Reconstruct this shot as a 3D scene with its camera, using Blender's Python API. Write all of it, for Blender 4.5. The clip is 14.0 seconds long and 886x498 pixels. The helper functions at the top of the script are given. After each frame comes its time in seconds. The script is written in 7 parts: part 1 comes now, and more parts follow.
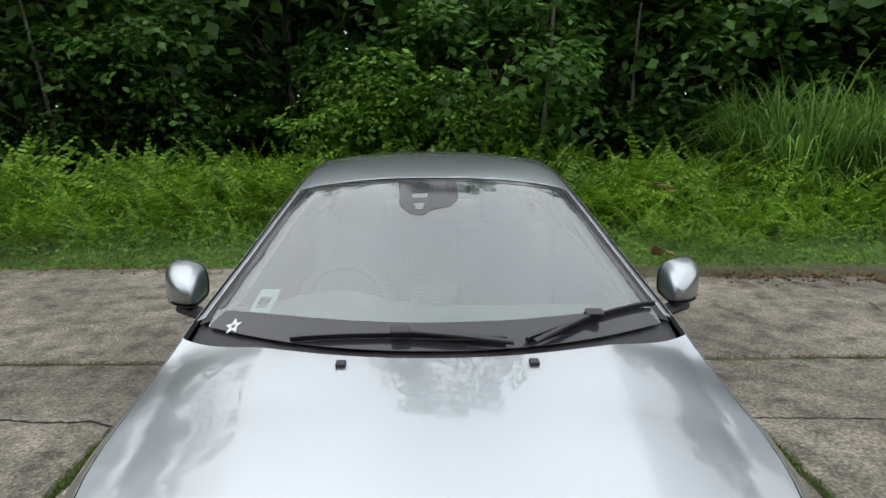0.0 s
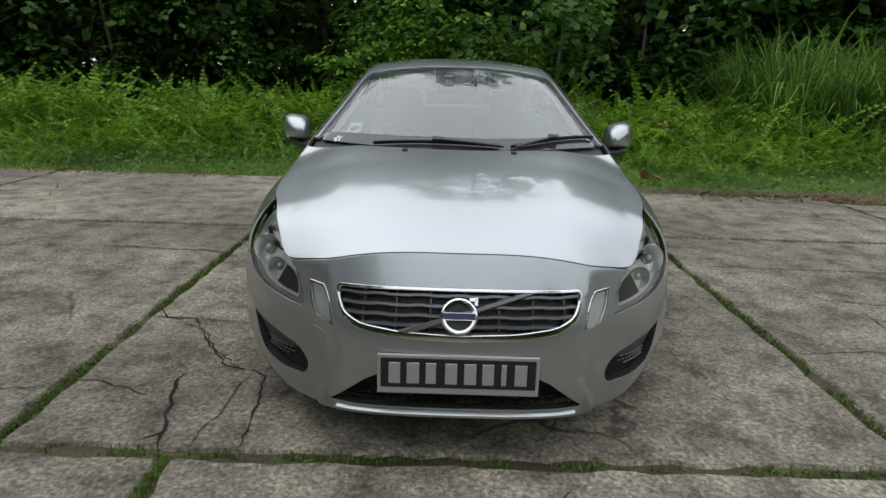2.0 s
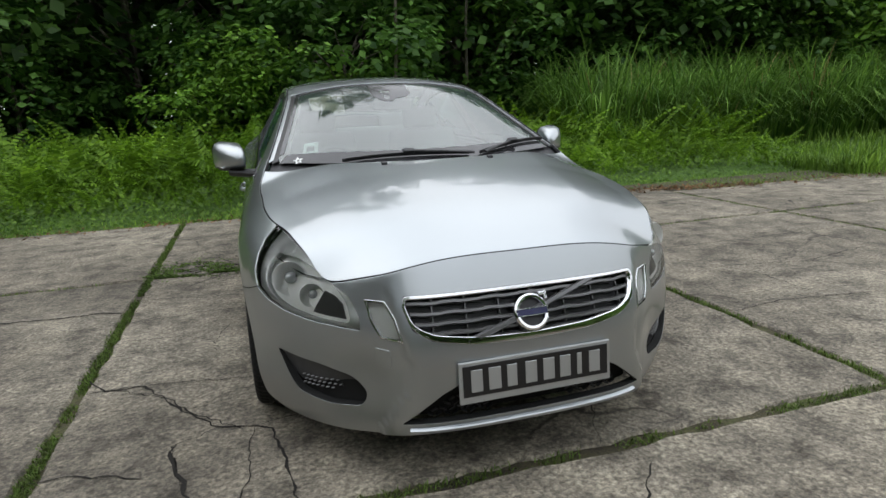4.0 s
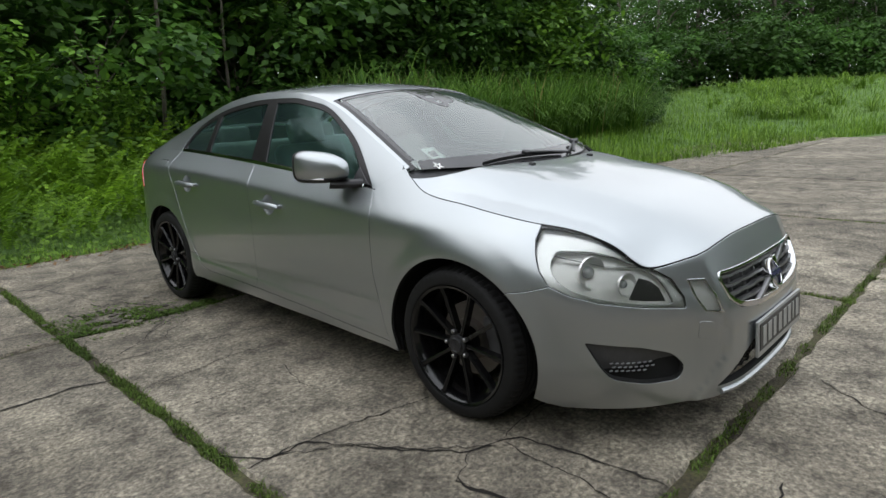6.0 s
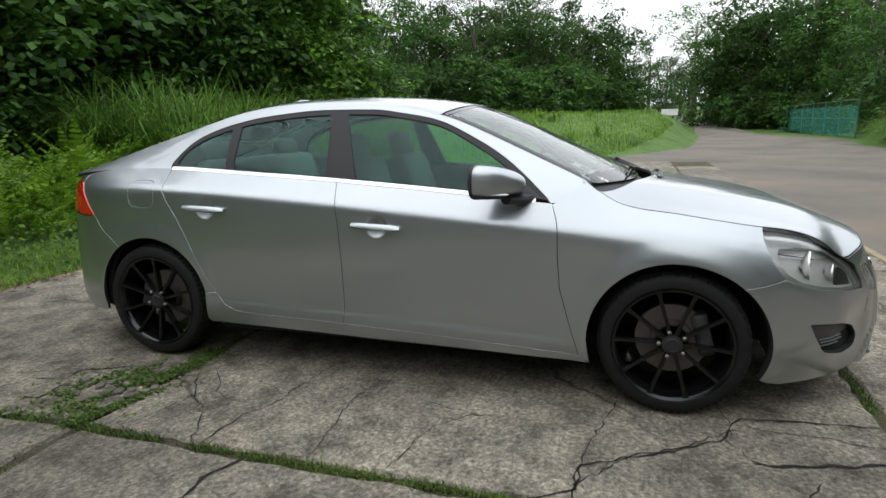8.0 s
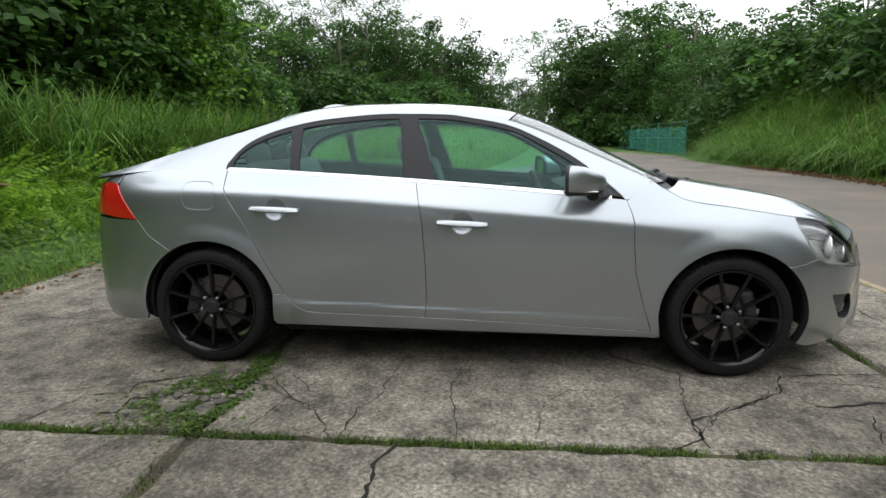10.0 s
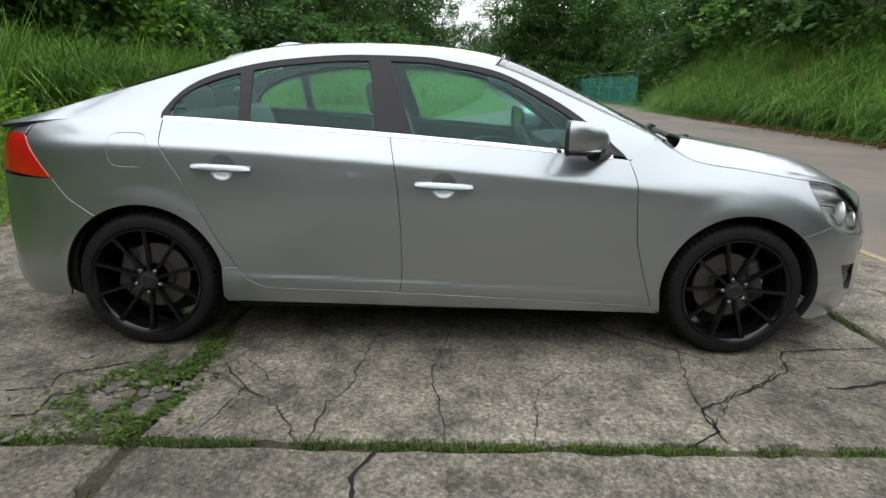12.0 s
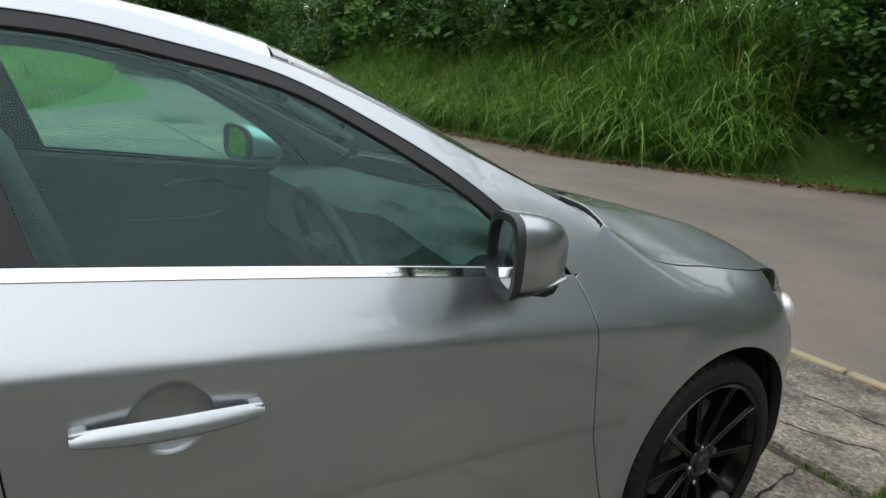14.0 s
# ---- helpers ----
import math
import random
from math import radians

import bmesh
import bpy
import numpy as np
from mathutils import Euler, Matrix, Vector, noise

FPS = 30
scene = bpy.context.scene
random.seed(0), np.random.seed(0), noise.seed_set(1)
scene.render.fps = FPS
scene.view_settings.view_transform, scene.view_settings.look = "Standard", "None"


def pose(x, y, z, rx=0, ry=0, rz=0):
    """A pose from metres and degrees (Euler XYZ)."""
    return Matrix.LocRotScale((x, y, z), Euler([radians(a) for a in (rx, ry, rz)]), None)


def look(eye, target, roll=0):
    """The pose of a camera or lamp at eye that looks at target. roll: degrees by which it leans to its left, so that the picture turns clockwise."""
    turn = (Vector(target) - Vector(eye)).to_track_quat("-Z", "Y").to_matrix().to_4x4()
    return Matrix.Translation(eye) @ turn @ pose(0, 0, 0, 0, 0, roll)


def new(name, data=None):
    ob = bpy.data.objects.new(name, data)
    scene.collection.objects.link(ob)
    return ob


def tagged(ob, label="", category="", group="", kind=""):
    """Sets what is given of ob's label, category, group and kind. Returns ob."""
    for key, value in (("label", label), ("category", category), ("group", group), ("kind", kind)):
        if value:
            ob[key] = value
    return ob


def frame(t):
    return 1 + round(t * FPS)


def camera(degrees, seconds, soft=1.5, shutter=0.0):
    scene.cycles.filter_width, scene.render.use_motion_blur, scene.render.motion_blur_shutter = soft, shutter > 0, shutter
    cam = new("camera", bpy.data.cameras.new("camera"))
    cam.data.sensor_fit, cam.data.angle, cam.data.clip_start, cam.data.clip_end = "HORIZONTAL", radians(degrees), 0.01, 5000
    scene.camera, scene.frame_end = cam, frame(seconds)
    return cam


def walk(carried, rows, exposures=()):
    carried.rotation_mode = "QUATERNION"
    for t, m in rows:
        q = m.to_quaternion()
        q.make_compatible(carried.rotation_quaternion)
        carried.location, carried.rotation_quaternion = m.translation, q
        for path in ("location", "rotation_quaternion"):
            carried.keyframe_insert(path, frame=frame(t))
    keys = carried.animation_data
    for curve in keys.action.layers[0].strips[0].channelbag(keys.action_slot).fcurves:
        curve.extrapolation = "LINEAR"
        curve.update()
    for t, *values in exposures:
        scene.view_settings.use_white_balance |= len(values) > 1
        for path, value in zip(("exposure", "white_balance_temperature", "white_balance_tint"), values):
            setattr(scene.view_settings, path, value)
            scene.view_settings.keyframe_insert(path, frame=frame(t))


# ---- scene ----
cam = camera(72.3, 14.0)
PATH = [
    (0, (-0.022, -1.435, 1.64), (0.024, 0.519, 1.217), 0.0),
    (0.5, (-0.057, -1.931, 1.575), (-0.052, 0.009, 1.087), -1.0),
    (1, (-0.021, -2.351, 1.478), (-0.076, -0.437, 0.9), 0.5),
    (1.5, (-0.041, -2.635, 1.43), (-0.085, -0.705, 0.91), 0.4),
    (2, (-0.053, -2.798, 1.349), (-0.06, -0.876, 0.797), 1.6),
    (2.5, (-0.021, -2.837, 1.287), (-0.09, -0.918, 0.726), 1.1),
    (3, (-0.091, -2.825, 1.252), (-0.135, -0.898, 0.719), 0.7),
    (3.2, (-0.18, -2.811, 1.241), (-0.115, -0.876, 0.739), 0.6),
    (5.3, (-2.083, -2.034, 1.244), (-0.994, -0.418, 0.795), -3.9),
    (5.5, (-2.23, -1.909, 1.233), (-1.073, -0.346, 0.767), -2.3),
    (6, (-2.59, -1.609, 1.266), (-1.197, -0.245, 0.82), -2.5),
    (6.5, (-2.897, -1.19, 1.268), (-1.322, -0.042, 0.818), -1.8),
    (7, (-3.211, -0.752, 1.281), (-1.515, 0.22, 0.858), -1.5),
    (7.5, (-3.413, -0.271, 1.273), (-1.632, 0.528, 0.84), -3.0),
    (8, (-3.59, 0.182, 1.279), (-1.724, 0.78, 0.883), -0.9),
    (8.5, (-3.76, 0.583, 1.312), (-1.818, 0.924, 0.979), -0.6),
    (9, (-3.827, 0.971, 1.3), (-1.87, 1.16, 0.931), -0.0),
    (9.2, (-3.875, 1.075, 1.288), (-1.921, 1.258, 0.903), -0.4),
    (11.3, (-4.106, 1.326, 1.177), (-2.132, 1.396, 0.864), 1.7),
    (11.5, (-4.038, 1.344, 1.19), (-2.072, 1.392, 0.827), 2.3),
    (12, (-3.618, 1.414, 1.239), (-1.687, 1.397, 0.72), 1.2),
    (12.5, (-3.136, 1.578, 1.258), (-1.217, 1.364, 0.736), 1.6),
    (13, (-2.645, 1.691, 1.276), (-0.753, 1.246, 0.801), 2.0),
    (13.5, (-2.178, 1.637, 1.28), (-0.378, 0.951, 0.742), 4.8),
    (14, (-1.766, 1.51, 1.297), (-0.141, 0.453, 0.804), 4.5),
]
walk(cam, [(t, look(eye, target, roll)) for t, eye, target, roll in PATH],
     [(0, -0.08), (0.5, -0.43), (1, -0.53), (1.5, -0.43), (2, -0.3), (3, -0.13), (5.5, -0.1), (6.5, -0.05), (8.5, 0.03), (9, 0.08), (12, 0.1), (13, 0.02), (14, -0.1)])

# ---- light ----
world = bpy.data.worlds.new("overcast_sky")
world.use_nodes = True
scene.world = world
wn, wl = world.node_tree.nodes, world.node_tree.links
wn.clear()
SUN_EL, SUN_ROT = radians(58), radians(300)
sky = wn.new("ShaderNodeTexSky")
sky.sky_type, sky.sun_disc = "NISHITA", False
sky.sun_elevation, sky.sun_rotation = SUN_EL, SUN_ROT
sky.air_density, sky.dust_density, sky.ozone_density = 1.0, 4.0, 1.0
pale = wn.new("ShaderNodeHueSaturation")
pale.inputs["Saturation"].default_value = 0.5
cl = wn.new("ShaderNodeTexNoise")
cl.inputs["Scale"].default_value, cl.inputs["Detail"].default_value = 2.2, 5.0
cr = wn.new("ShaderNodeMapRange")
cr.inputs["From Min"].default_value, cr.inputs["From Max"].default_value = 0.3, 0.7
cr.inputs["To Min"].default_value, cr.inputs["To Max"].default_value = 0.82, 1.12
cm = wn.new("ShaderNodeMix")
cm.data_type, cm.blend_type = "RGBA", "MULTIPLY"
cm.inputs["Factor"].default_value = 1.0
bg = wn.new("ShaderNodeBackground")
bg.inputs["Strength"].default_value = 0.12
deck = wn.new("ShaderNodeMix")
deck.data_type = "RGBA"
deck.inputs["Factor"].default_value = 0.88
climb = wn.new("ShaderNodeTexGradient")
climb.texture_mapping.mapping_x = "Z"
lift = wn.new("ShaderNodeMix")
lift.data_type = "RGBA"
lift.inputs["A"].default_value = (11.2, 11.4, 11.6, 1)
lift.inputs["B"].default_value = (17.8, 18.8, 20.4, 1)
wl.new(climb.outputs["Fac"], lift.inputs["Factor"])
wl.new(lift.outputs["Result"], deck.inputs["B"])
out = wn.new("ShaderNodeOutputWorld")
wl.new(sky.outputs[0], pale.inputs["Color"])
wl.new(pale.outputs[0], deck.inputs["A"])
wl.new(deck.outputs["Result"], cm.inputs["A"])
wl.new(cl.outputs["Fac"], cr.inputs["Value"])
wl.new(cr.outputs[0], cm.inputs["B"])
wl.new(cm.outputs["Result"], bg.inputs["Color"])
wl.new(bg.outputs[0], out.inputs["Surface"])

sun = new("sun", bpy.data.lights.new("sun", "SUN"))
sun.data.energy, sun.data.angle, sun.data.color = 0.6, radians(120), (1.0, 0.97, 0.92)
sun.matrix_world = look((0, 0, 30), (0 - math.sin(SUN_ROT) * 17, -math.cos(SUN_ROT) * 17, 30 - 30))


# ---- materials ----
def material(name, color=(0.5, 0.5, 0.5), rough=0.6, metal=0.0, **more):
    """A principled material with named inputs."""
    m = bpy.data.materials.new(name)
    m.use_nodes = True
    b = m.node_tree.nodes["Principled BSDF"]
    b.inputs["Base Color"].default_value = (*color, 1)
    b.inputs["Roughness"].default_value = rough
    b.inputs["Metallic"].default_value = metal
    for key, value in more.items():
        b.inputs[key.replace("_", " ")].default_value = value
    return m


def nodes_of(m):
    t = m.node_tree
    return t, t.nodes["Principled BSDF"]


def add(t, kind, **values):
    n = t.nodes.new(kind)
    for key, value in values.items():
        n.inputs[key].default_value = value
    return n


def place(t, scale=(1, 1, 1), local=False):
    """Coordinates in metres, of the world or of the object."""
    if local:
        c = t.nodes.new("ShaderNodeTexCoord").outputs["Object"]
    else:
        c = t.nodes.new("ShaderNodeNewGeometry").outputs["Position"]
    p = t.nodes.new("ShaderNodeMapping")
    p.inputs["Scale"].default_value = scale
    t.links.new(c, p.inputs["Vector"])
    return p.outputs[0]


def noise_at(t, where, scale, detail=4.0, rough=0.6, twist=0.0):
    n = add(t, "ShaderNodeTexNoise", Scale=scale, Detail=detail, Roughness=rough, Distortion=twist)
    t.links.new(where, n.inputs["Vector"])
    return n.outputs["Fac"]


def ramp(t, value, *stops):
    r = t.nodes.new("ShaderNodeValToRGB")
    e = r.color_ramp.elements
    while len(e) < len(stops):
        e.new(0.5)
    for k, (at, col) in enumerate(stops):
        e[k].position, e[k].color = at, (*col, 1) if len(col) == 3 else col
    t.links.new(value, r.inputs["Fac"])
    return r.outputs["Color"]


def mix(t, a, b, fac, mode="MIX"):
    n = t.nodes.new("ShaderNodeMix")
    n.data_type, n.blend_type = "RGBA", mode
    for s, v in (("A", a), ("B", b), ("Factor", fac)):
        if isinstance(v, bpy.types.NodeSocket):
            t.links.new(v, n.inputs[s])
        elif s == "Factor":
            n.inputs[s].default_value = v
        else:
            n.inputs[s].default_value = (*v, 1)
    return n.outputs["Result"]


def bump(t, b, height, strength=0.4, distance=0.01):
    n = add(t, "ShaderNodeBump", Strength=strength, Distance=distance)
    t.links.new(height, n.inputs["Height"])
    t.links.new(n.outputs[0], b.inputs["Normal"])


def concrete_material():
    m = material("weathered_concrete", rough=0.9)
    t, b = nodes_of(m)
    w = place(t)
    big = noise_at(t, w, 0.55, 6, 0.62)
    mid = noise_at(t, w, 4.0, 8, 0.7)
    fine = noise_at(t, w, 48.0, 6, 0.8)
    info = t.nodes.new("ShaderNodeObjectInfo")
    base = ramp(t, big, (0.3, (0.112, 0.099, 0.080)), (0.5, (0.192, 0.172, 0.140)), (0.72, (0.305, 0.276, 0.228)))
    grain = ramp(t, mid, (0.36, (0.32, 0.31, 0.29)), (0.5, (0.95, 0.94, 0.92)), (0.66, (1.5, 1.48, 1.42)))
    c = mix(t, base, grain, 0.9, "MULTIPLY")
    pits = ramp(t, fine, (0.38, (0.25, 0.24, 0.22)), (0.5, (0.95, 0.95, 0.95)), (0.63, (1.9, 1.88, 1.8)))
    c = mix(t, c, pits, 0.75, "MULTIPLY")
    stone = add(t, "ShaderNodeTexVoronoi", Scale=60.0)
    t.links.new(w, stone.inputs["Vector"])
    tone = ramp(t, stone.outputs["Color"], (0.0, (0.55, 0.54, 0.52)), (1.0, (1.4, 1.4, 1.36)))
    c = mix(t, c, tone, 0.8, "MULTIPLY")
    lot = t.nodes.new("ShaderNodeMapRange")
    lot.inputs["To Min"].default_value, lot.inputs["To Max"].default_value = 0.86, 1.12
    t.links.new(info.outputs["Random"], lot.inputs["Value"])
    c = mix(t, c, lot.outputs[0], 1.0, "MULTIPLY")
    t.links.new(c, b.inputs["Base Color"])
    # hairline cracks and dark lichen
    cr = add(t, "ShaderNodeTexVoronoi", Scale=0.75)
    cr.feature = "DISTANCE_TO_EDGE"
    wob = t.nodes.new("ShaderNodeTexNoise")
    wob.inputs["Scale"].default_value, wob.inputs["Detail"].default_value = 3.0, 6.0
    t.links.new(w, wob.inputs["Vector"])
    shift = mix(t, w, wob.outputs["Color"], 0.22)
    t.links.new(shift, cr.inputs["Vector"])
    line = ramp(t, cr.outputs["Distance"], (0.0, (0.12, 0.11, 0.1)), (0.0035, (0.3, 0.29, 0.27)), (0.008, (1, 1, 1)))
    some = ramp(t, noise_at(t, w, 0.9, 2), (0.45, (0, 0, 0)), (0.6, (0.85, 0.85, 0.85)))
    c = mix(t, c, mix(t, (1, 1, 1), line, some), 1.0, "MULTIPLY")
    lichen = ramp(t, noise_at(t, w, 14.0, 8, 0.75), (0.58, (1, 1, 1)), (0.68, (0.42, 0.41, 0.38)))
    c = mix(t, c, lichen, ramp(t, big, (0.4, (0.9, 0.9, 0.9)), (0.62, (0.15, 0.15, 0.15))), "MULTIPLY")
    t.links.new(c, b.inputs["Base Color"])
    h = mix(t, mid, fine, 0.5)
    bump(t, b, h, 0.8, 0.02)
    return m


def asphalt_material():
    m = material("worn_asphalt", rough=0.85)
    t, b = nodes_of(m)
    w = place(t)
    big = noise_at(t, w, 0.25, 5, 0.6)
    fine = noise_at(t, w, 130.0, 3, 0.8)
    base = ramp(t, big, (0.32, (0.092, 0.081, 0.067)), (0.5, (0.138, 0.118, 0.094)), (0.7, (0.20, 0.158, 0.115)))
    c = mix(t, base, ramp(t, fine, (0.35, (0.6, 0.6, 0.6)), (0.65, (1.3, 1.3, 1.3))), 0.8, "MULTIPLY")
    t.links.new(c, b.inputs["Base Color"])
    bump(t, b, fine, 0.4, 0.006)
    return m


def soil_material():
    m = material("grassy_soil", rough=0.95)
    t, b = nodes_of(m)
    w = place(t)
    big = noise_at(t, w, 0.35, 6, 0.65)
    fine = noise_at(t, w, 26.0, 6, 0.75)
    base = ramp(t, big, (0.35, (0.055, 0.115, 0.018)), (0.55, (0.095, 0.19, 0.03)), (0.72, (0.13, 0.21, 0.045)))
    c = mix(t, base, ramp(t, fine, (0.3, (0.35, 0.35, 0.3)), (0.7, (1.4, 1.4, 1.2))), 0.9, "MULTIPLY")
    t.links.new(c, b.inputs["Base Color"])
    bump(t, b, fine, 0.9, 0.05)
    return m


def leaf_material(name, dark, light, rough=0.5, vary=0.2, patch=0.7, deep=0.6, high=1.25):
    m = material(name, rough=rough, Specular_IOR_Level=0.22)
    t, b = nodes_of(m)
    g = t.nodes.new("ShaderNodeNewGeometry")
    info = t.nodes.new("ShaderNodeObjectInfo")
    c = ramp(t, g.outputs["Random Per Island"], (0.0, dark), (0.75, light), (1.0, tuple(min(1, v * 1.35) for v in light)))
    big = noise_at(t, place(t), patch, 3)
    c = mix(t, c, ramp(t, big, (0.34, (deep, deep * 1.03, deep)), (0.66, (high, high * 0.96, high * 0.88))), 0.9, "MULTIPLY")
    lot = t.nodes.new("ShaderNodeMapRange")
    lot.inputs["To Min"].default_value, lot.inputs["To Max"].default_value = 1 - vary, 1 + vary
    t.links.new(info.outputs["Random"], lot.inputs["Value"])
    c = mix(t, c, lot.outputs[0], 1.0, "MULTIPLY")
    t.links.new(c, b.inputs["Base Color"])
    tr = t.nodes.new("ShaderNodeBsdfTranslucent")
    t.links.new(c, tr.inputs["Color"])
    sh = t.nodes.new("ShaderNodeMixShader")
    sh.inputs[0].default_value = 0.4
    o = t.nodes["Material Output"]
    t.links.new(b.outputs[0], sh.inputs[1])
    t.links.new(tr.outputs[0], sh.inputs[2])
    t.links.new(sh.outputs[0], o.inputs["Surface"])
    return m


def bark_material():
    m = material("grey_bark", rough=0.9)
    t, b = nodes_of(m)
    n = noise_at(t, place(t, (1, 1, 0.25)), 14.0, 6, 0.7)
    t.links.new(ramp(t, n, (0.3, (0.05, 0.042, 0.032)), (0.7, (0.17, 0.15, 0.12))), b.inputs["Base Color"])
    bump(t, b, n, 0.8, 0.03)
    return m


def paint_material(name, color, metal, rough):
    m = material(name, color, rough, metal, Coat_Weight=1.0, Coat_Roughness=0.02, Coat_IOR=1.72)
    t, b = nodes_of(m)
    w = place(t, local=True)
    film = noise_at(t, w, 1.3, 4, 0.55)
    c = mix(t, tuple(v * 0.96 for v in color), tuple(min(1, v * 1.04) for v in color), film)
    dust = noise_at(t, w, 3.0, 3, 0.5)
    t.links.new(c, b.inputs["Base Color"])
    t.links.new(ramp(t, dust, (0.35, (rough - 0.008,) * 3), (0.75, (rough + 0.02,) * 3)), b.inputs["Roughness"])
    return m


def plastic_material(name, color, rough):
    m = material(name, color, rough)
    t, b = nodes_of(m)
    n = noise_at(t, place(t, local=True), 350.0, 3, 0.6)
    s = noise_at(t, place(t, local=True), 9.0, 5, 0.7)
    t.links.new(ramp(t, s, (0.3, tuple(v * 0.8 for v in color)), (0.75, tuple(v * 1.3 for v in color))), b.inputs["Base Color"])
    bump(t, b, n, 0.15, 0.001)
    return m


def glass_material(name, tint, rough=0.0, ior=1.7, sheen=(1, 1, 1)):
    """Thin sheet glass: sharp reflection by Fresnel over a tinted see-through."""
    m = bpy.data.materials.new(name)
    m.use_nodes = True
    t = m.node_tree
    t.nodes.clear()
    o = t.nodes.new("ShaderNodeOutputMaterial")
    o.name = "Material Output"
    clear = t.nodes.new("ShaderNodeBsdfTransparent")
    clear.inputs["Color"].default_value = (*tint, 1)
    gloss = t.nodes.new("ShaderNodeBsdfGlossy")
    gloss.inputs["Roughness"].default_value = rough
    gloss.inputs["Color"].default_value = (*sheen, 1)
    fr = t.nodes.new("ShaderNodeFresnel")
    fr.inputs["IOR"].default_value = ior
    sh = t.nodes.new("ShaderNodeMixShader")
    t.links.new(fr.outputs[0], sh.inputs[0])
    t.links.new(clear.outputs[0], sh.inputs[1])
    t.links.new(gloss.outputs[0], sh.inputs[2])
    t.links.new(sh.outputs[0], o.inputs["Surface"])
    return m


def haze_on(m, amount, color=(0.52, 0.70, 0.62)):
    """A thin diffuse veil over a glass, for dust and painted sky haze."""
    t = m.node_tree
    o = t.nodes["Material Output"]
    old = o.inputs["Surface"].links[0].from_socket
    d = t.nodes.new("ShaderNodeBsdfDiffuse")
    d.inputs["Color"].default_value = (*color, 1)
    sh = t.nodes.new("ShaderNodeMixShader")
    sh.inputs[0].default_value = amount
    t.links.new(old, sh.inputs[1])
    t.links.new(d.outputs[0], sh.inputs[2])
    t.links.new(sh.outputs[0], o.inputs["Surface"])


def joint_material():
    m = material("joint_soil_and_moss", rough=0.95)
    t, b = nodes_of(m)
    w = place(t)
    c = ramp(t, noise_at(t, w, 2.2, 7, 0.7), (0.36, (0.045, 0.036, 0.026)), (0.5, (0.075, 0.066, 0.034)), (0.62, (0.085, 0.105, 0.028)))
    c = mix(t, c, ramp(t, noise_at(t, w, 60.0, 4, 0.7), (0.3, (0.4, 0.4, 0.4)), (0.7, (1.4, 1.4, 1.3))), 0.9, "MULTIPLY")
    t.links.new(c, b.inputs["Base Color"])
    bump(t, b, noise_at(t, w, 45.0, 5, 0.7), 1.0, 0.02)
    return m


CONCRETE = concrete_material()
JOINT = joint_material()
ASPHALT = asphalt_material()
SOIL = soil_material()
BARK = bark_material()
FERN = leaf_material("fern_green", (0.085, 0.19, 0.014), (0.22, 0.40, 0.035))
HERB = leaf_material("herb_green", (0.045, 0.105, 0.014), (0.125, 0.225, 0.03))
GRASS = leaf_material("tall_grass_green", (0.045, 0.12, 0.018), (0.155, 0.285, 0.052))
MEADOW = leaf_material("meadow_green", (0.08, 0.17, 0.02), (0.20, 0.34, 0.05))
DRYGRASS = leaf_material("dry_grass", (0.16, 0.13, 0.05), (0.30, 0.26, 0.12))
LEAF = leaf_material("tree_leaf_green", (0.020, 0.061, 0.012), (0.075, 0.165, 0.028), 0.5, 0.3)
LEAF_FAR = leaf_material("far_leaf_green", (0.034, 0.086, 0.018), (0.062, 0.138, 0.028), 0.6, 0.35, 0.3, 0.5, 1.35)
LEAF_LIGHT = leaf_material("young_leaf_green", (0.055, 0.14, 0.015), (0.15, 0.30, 0.035))
LITTER = leaf_material("dead_leaf_brown", (0.09, 0.05, 0.025), (0.22, 0.13, 0.07), 0.8)
WEED = leaf_material("joint_weed_green", (0.045, 0.065, 0.018), (0.10, 0.145, 0.035), 0.8)
MOSS = leaf_material("brownish_moss", (0.05, 0.075, 0.02), (0.12, 0.20, 0.045), 0.9)
PAINT = paint_material("silver_metallic_paint", (0.385, 0.412, 0.425), 0.92, 0.365)
BLACK_GLOSS = material("gloss_black", (0.008, 0.008, 0.009), 0.3, Specular_IOR_Level=0.32)
TRIM_BLACK = material("satin_black_trim", (0.014, 0.013, 0.014), 0.3, Specular_IOR_Level=0.3)
BLACK_PLASTIC = plastic_material("black_plastic", (0.022, 0.022, 0.024), 0.5)
GREY_PLASTIC = plastic_material("dark_grey_plastic", (0.06, 0.06, 0.063), 0.55)
RUBBER = plastic_material("tyre_rubber", (0.009, 0.009, 0.009), 0.7)
RUBBER.node_tree.nodes["Principled BSDF"].inputs["Specular IOR Level"].default_value = 0.25
WHEEL_BLACK = material("wheel_black_lacquer", (0.005, 0.005, 0.0055), 0.16, Specular_IOR_Level=0.5)
CHROME = material("chrome", (0.75, 0.76, 0.77), 0.09, 1.0)
GRILLE_GREY = material("satin_grey_grille", (0.20, 0.20, 0.205), 0.35, 0.7)
STEEL = material("brake_disc_steel", (0.19, 0.172, 0.155), 0.5, 0.8)
NUT_STEEL = material("bright_nut_steel", (0.28, 0.28, 0.28), 0.3, 1.0)
DARK = material("dark_underbody_and_seam_shade", (0.006, 0.006, 0.006), 0.95)
GLASS = glass_material("tinted_window_glass", (0.60, 0.91, 0.83), 0.0, 1.4, (0.68, 0.94, 0.90))
SCREEN_GLASS = glass_material("windscreen_glass", (0.72, 0.87, 0.81), 0.0, 2.2)
# pale green veils: windscreen dust with painted glare, painted sky haze on side windows
haze_on(SCREEN_GLASS, 0.05)
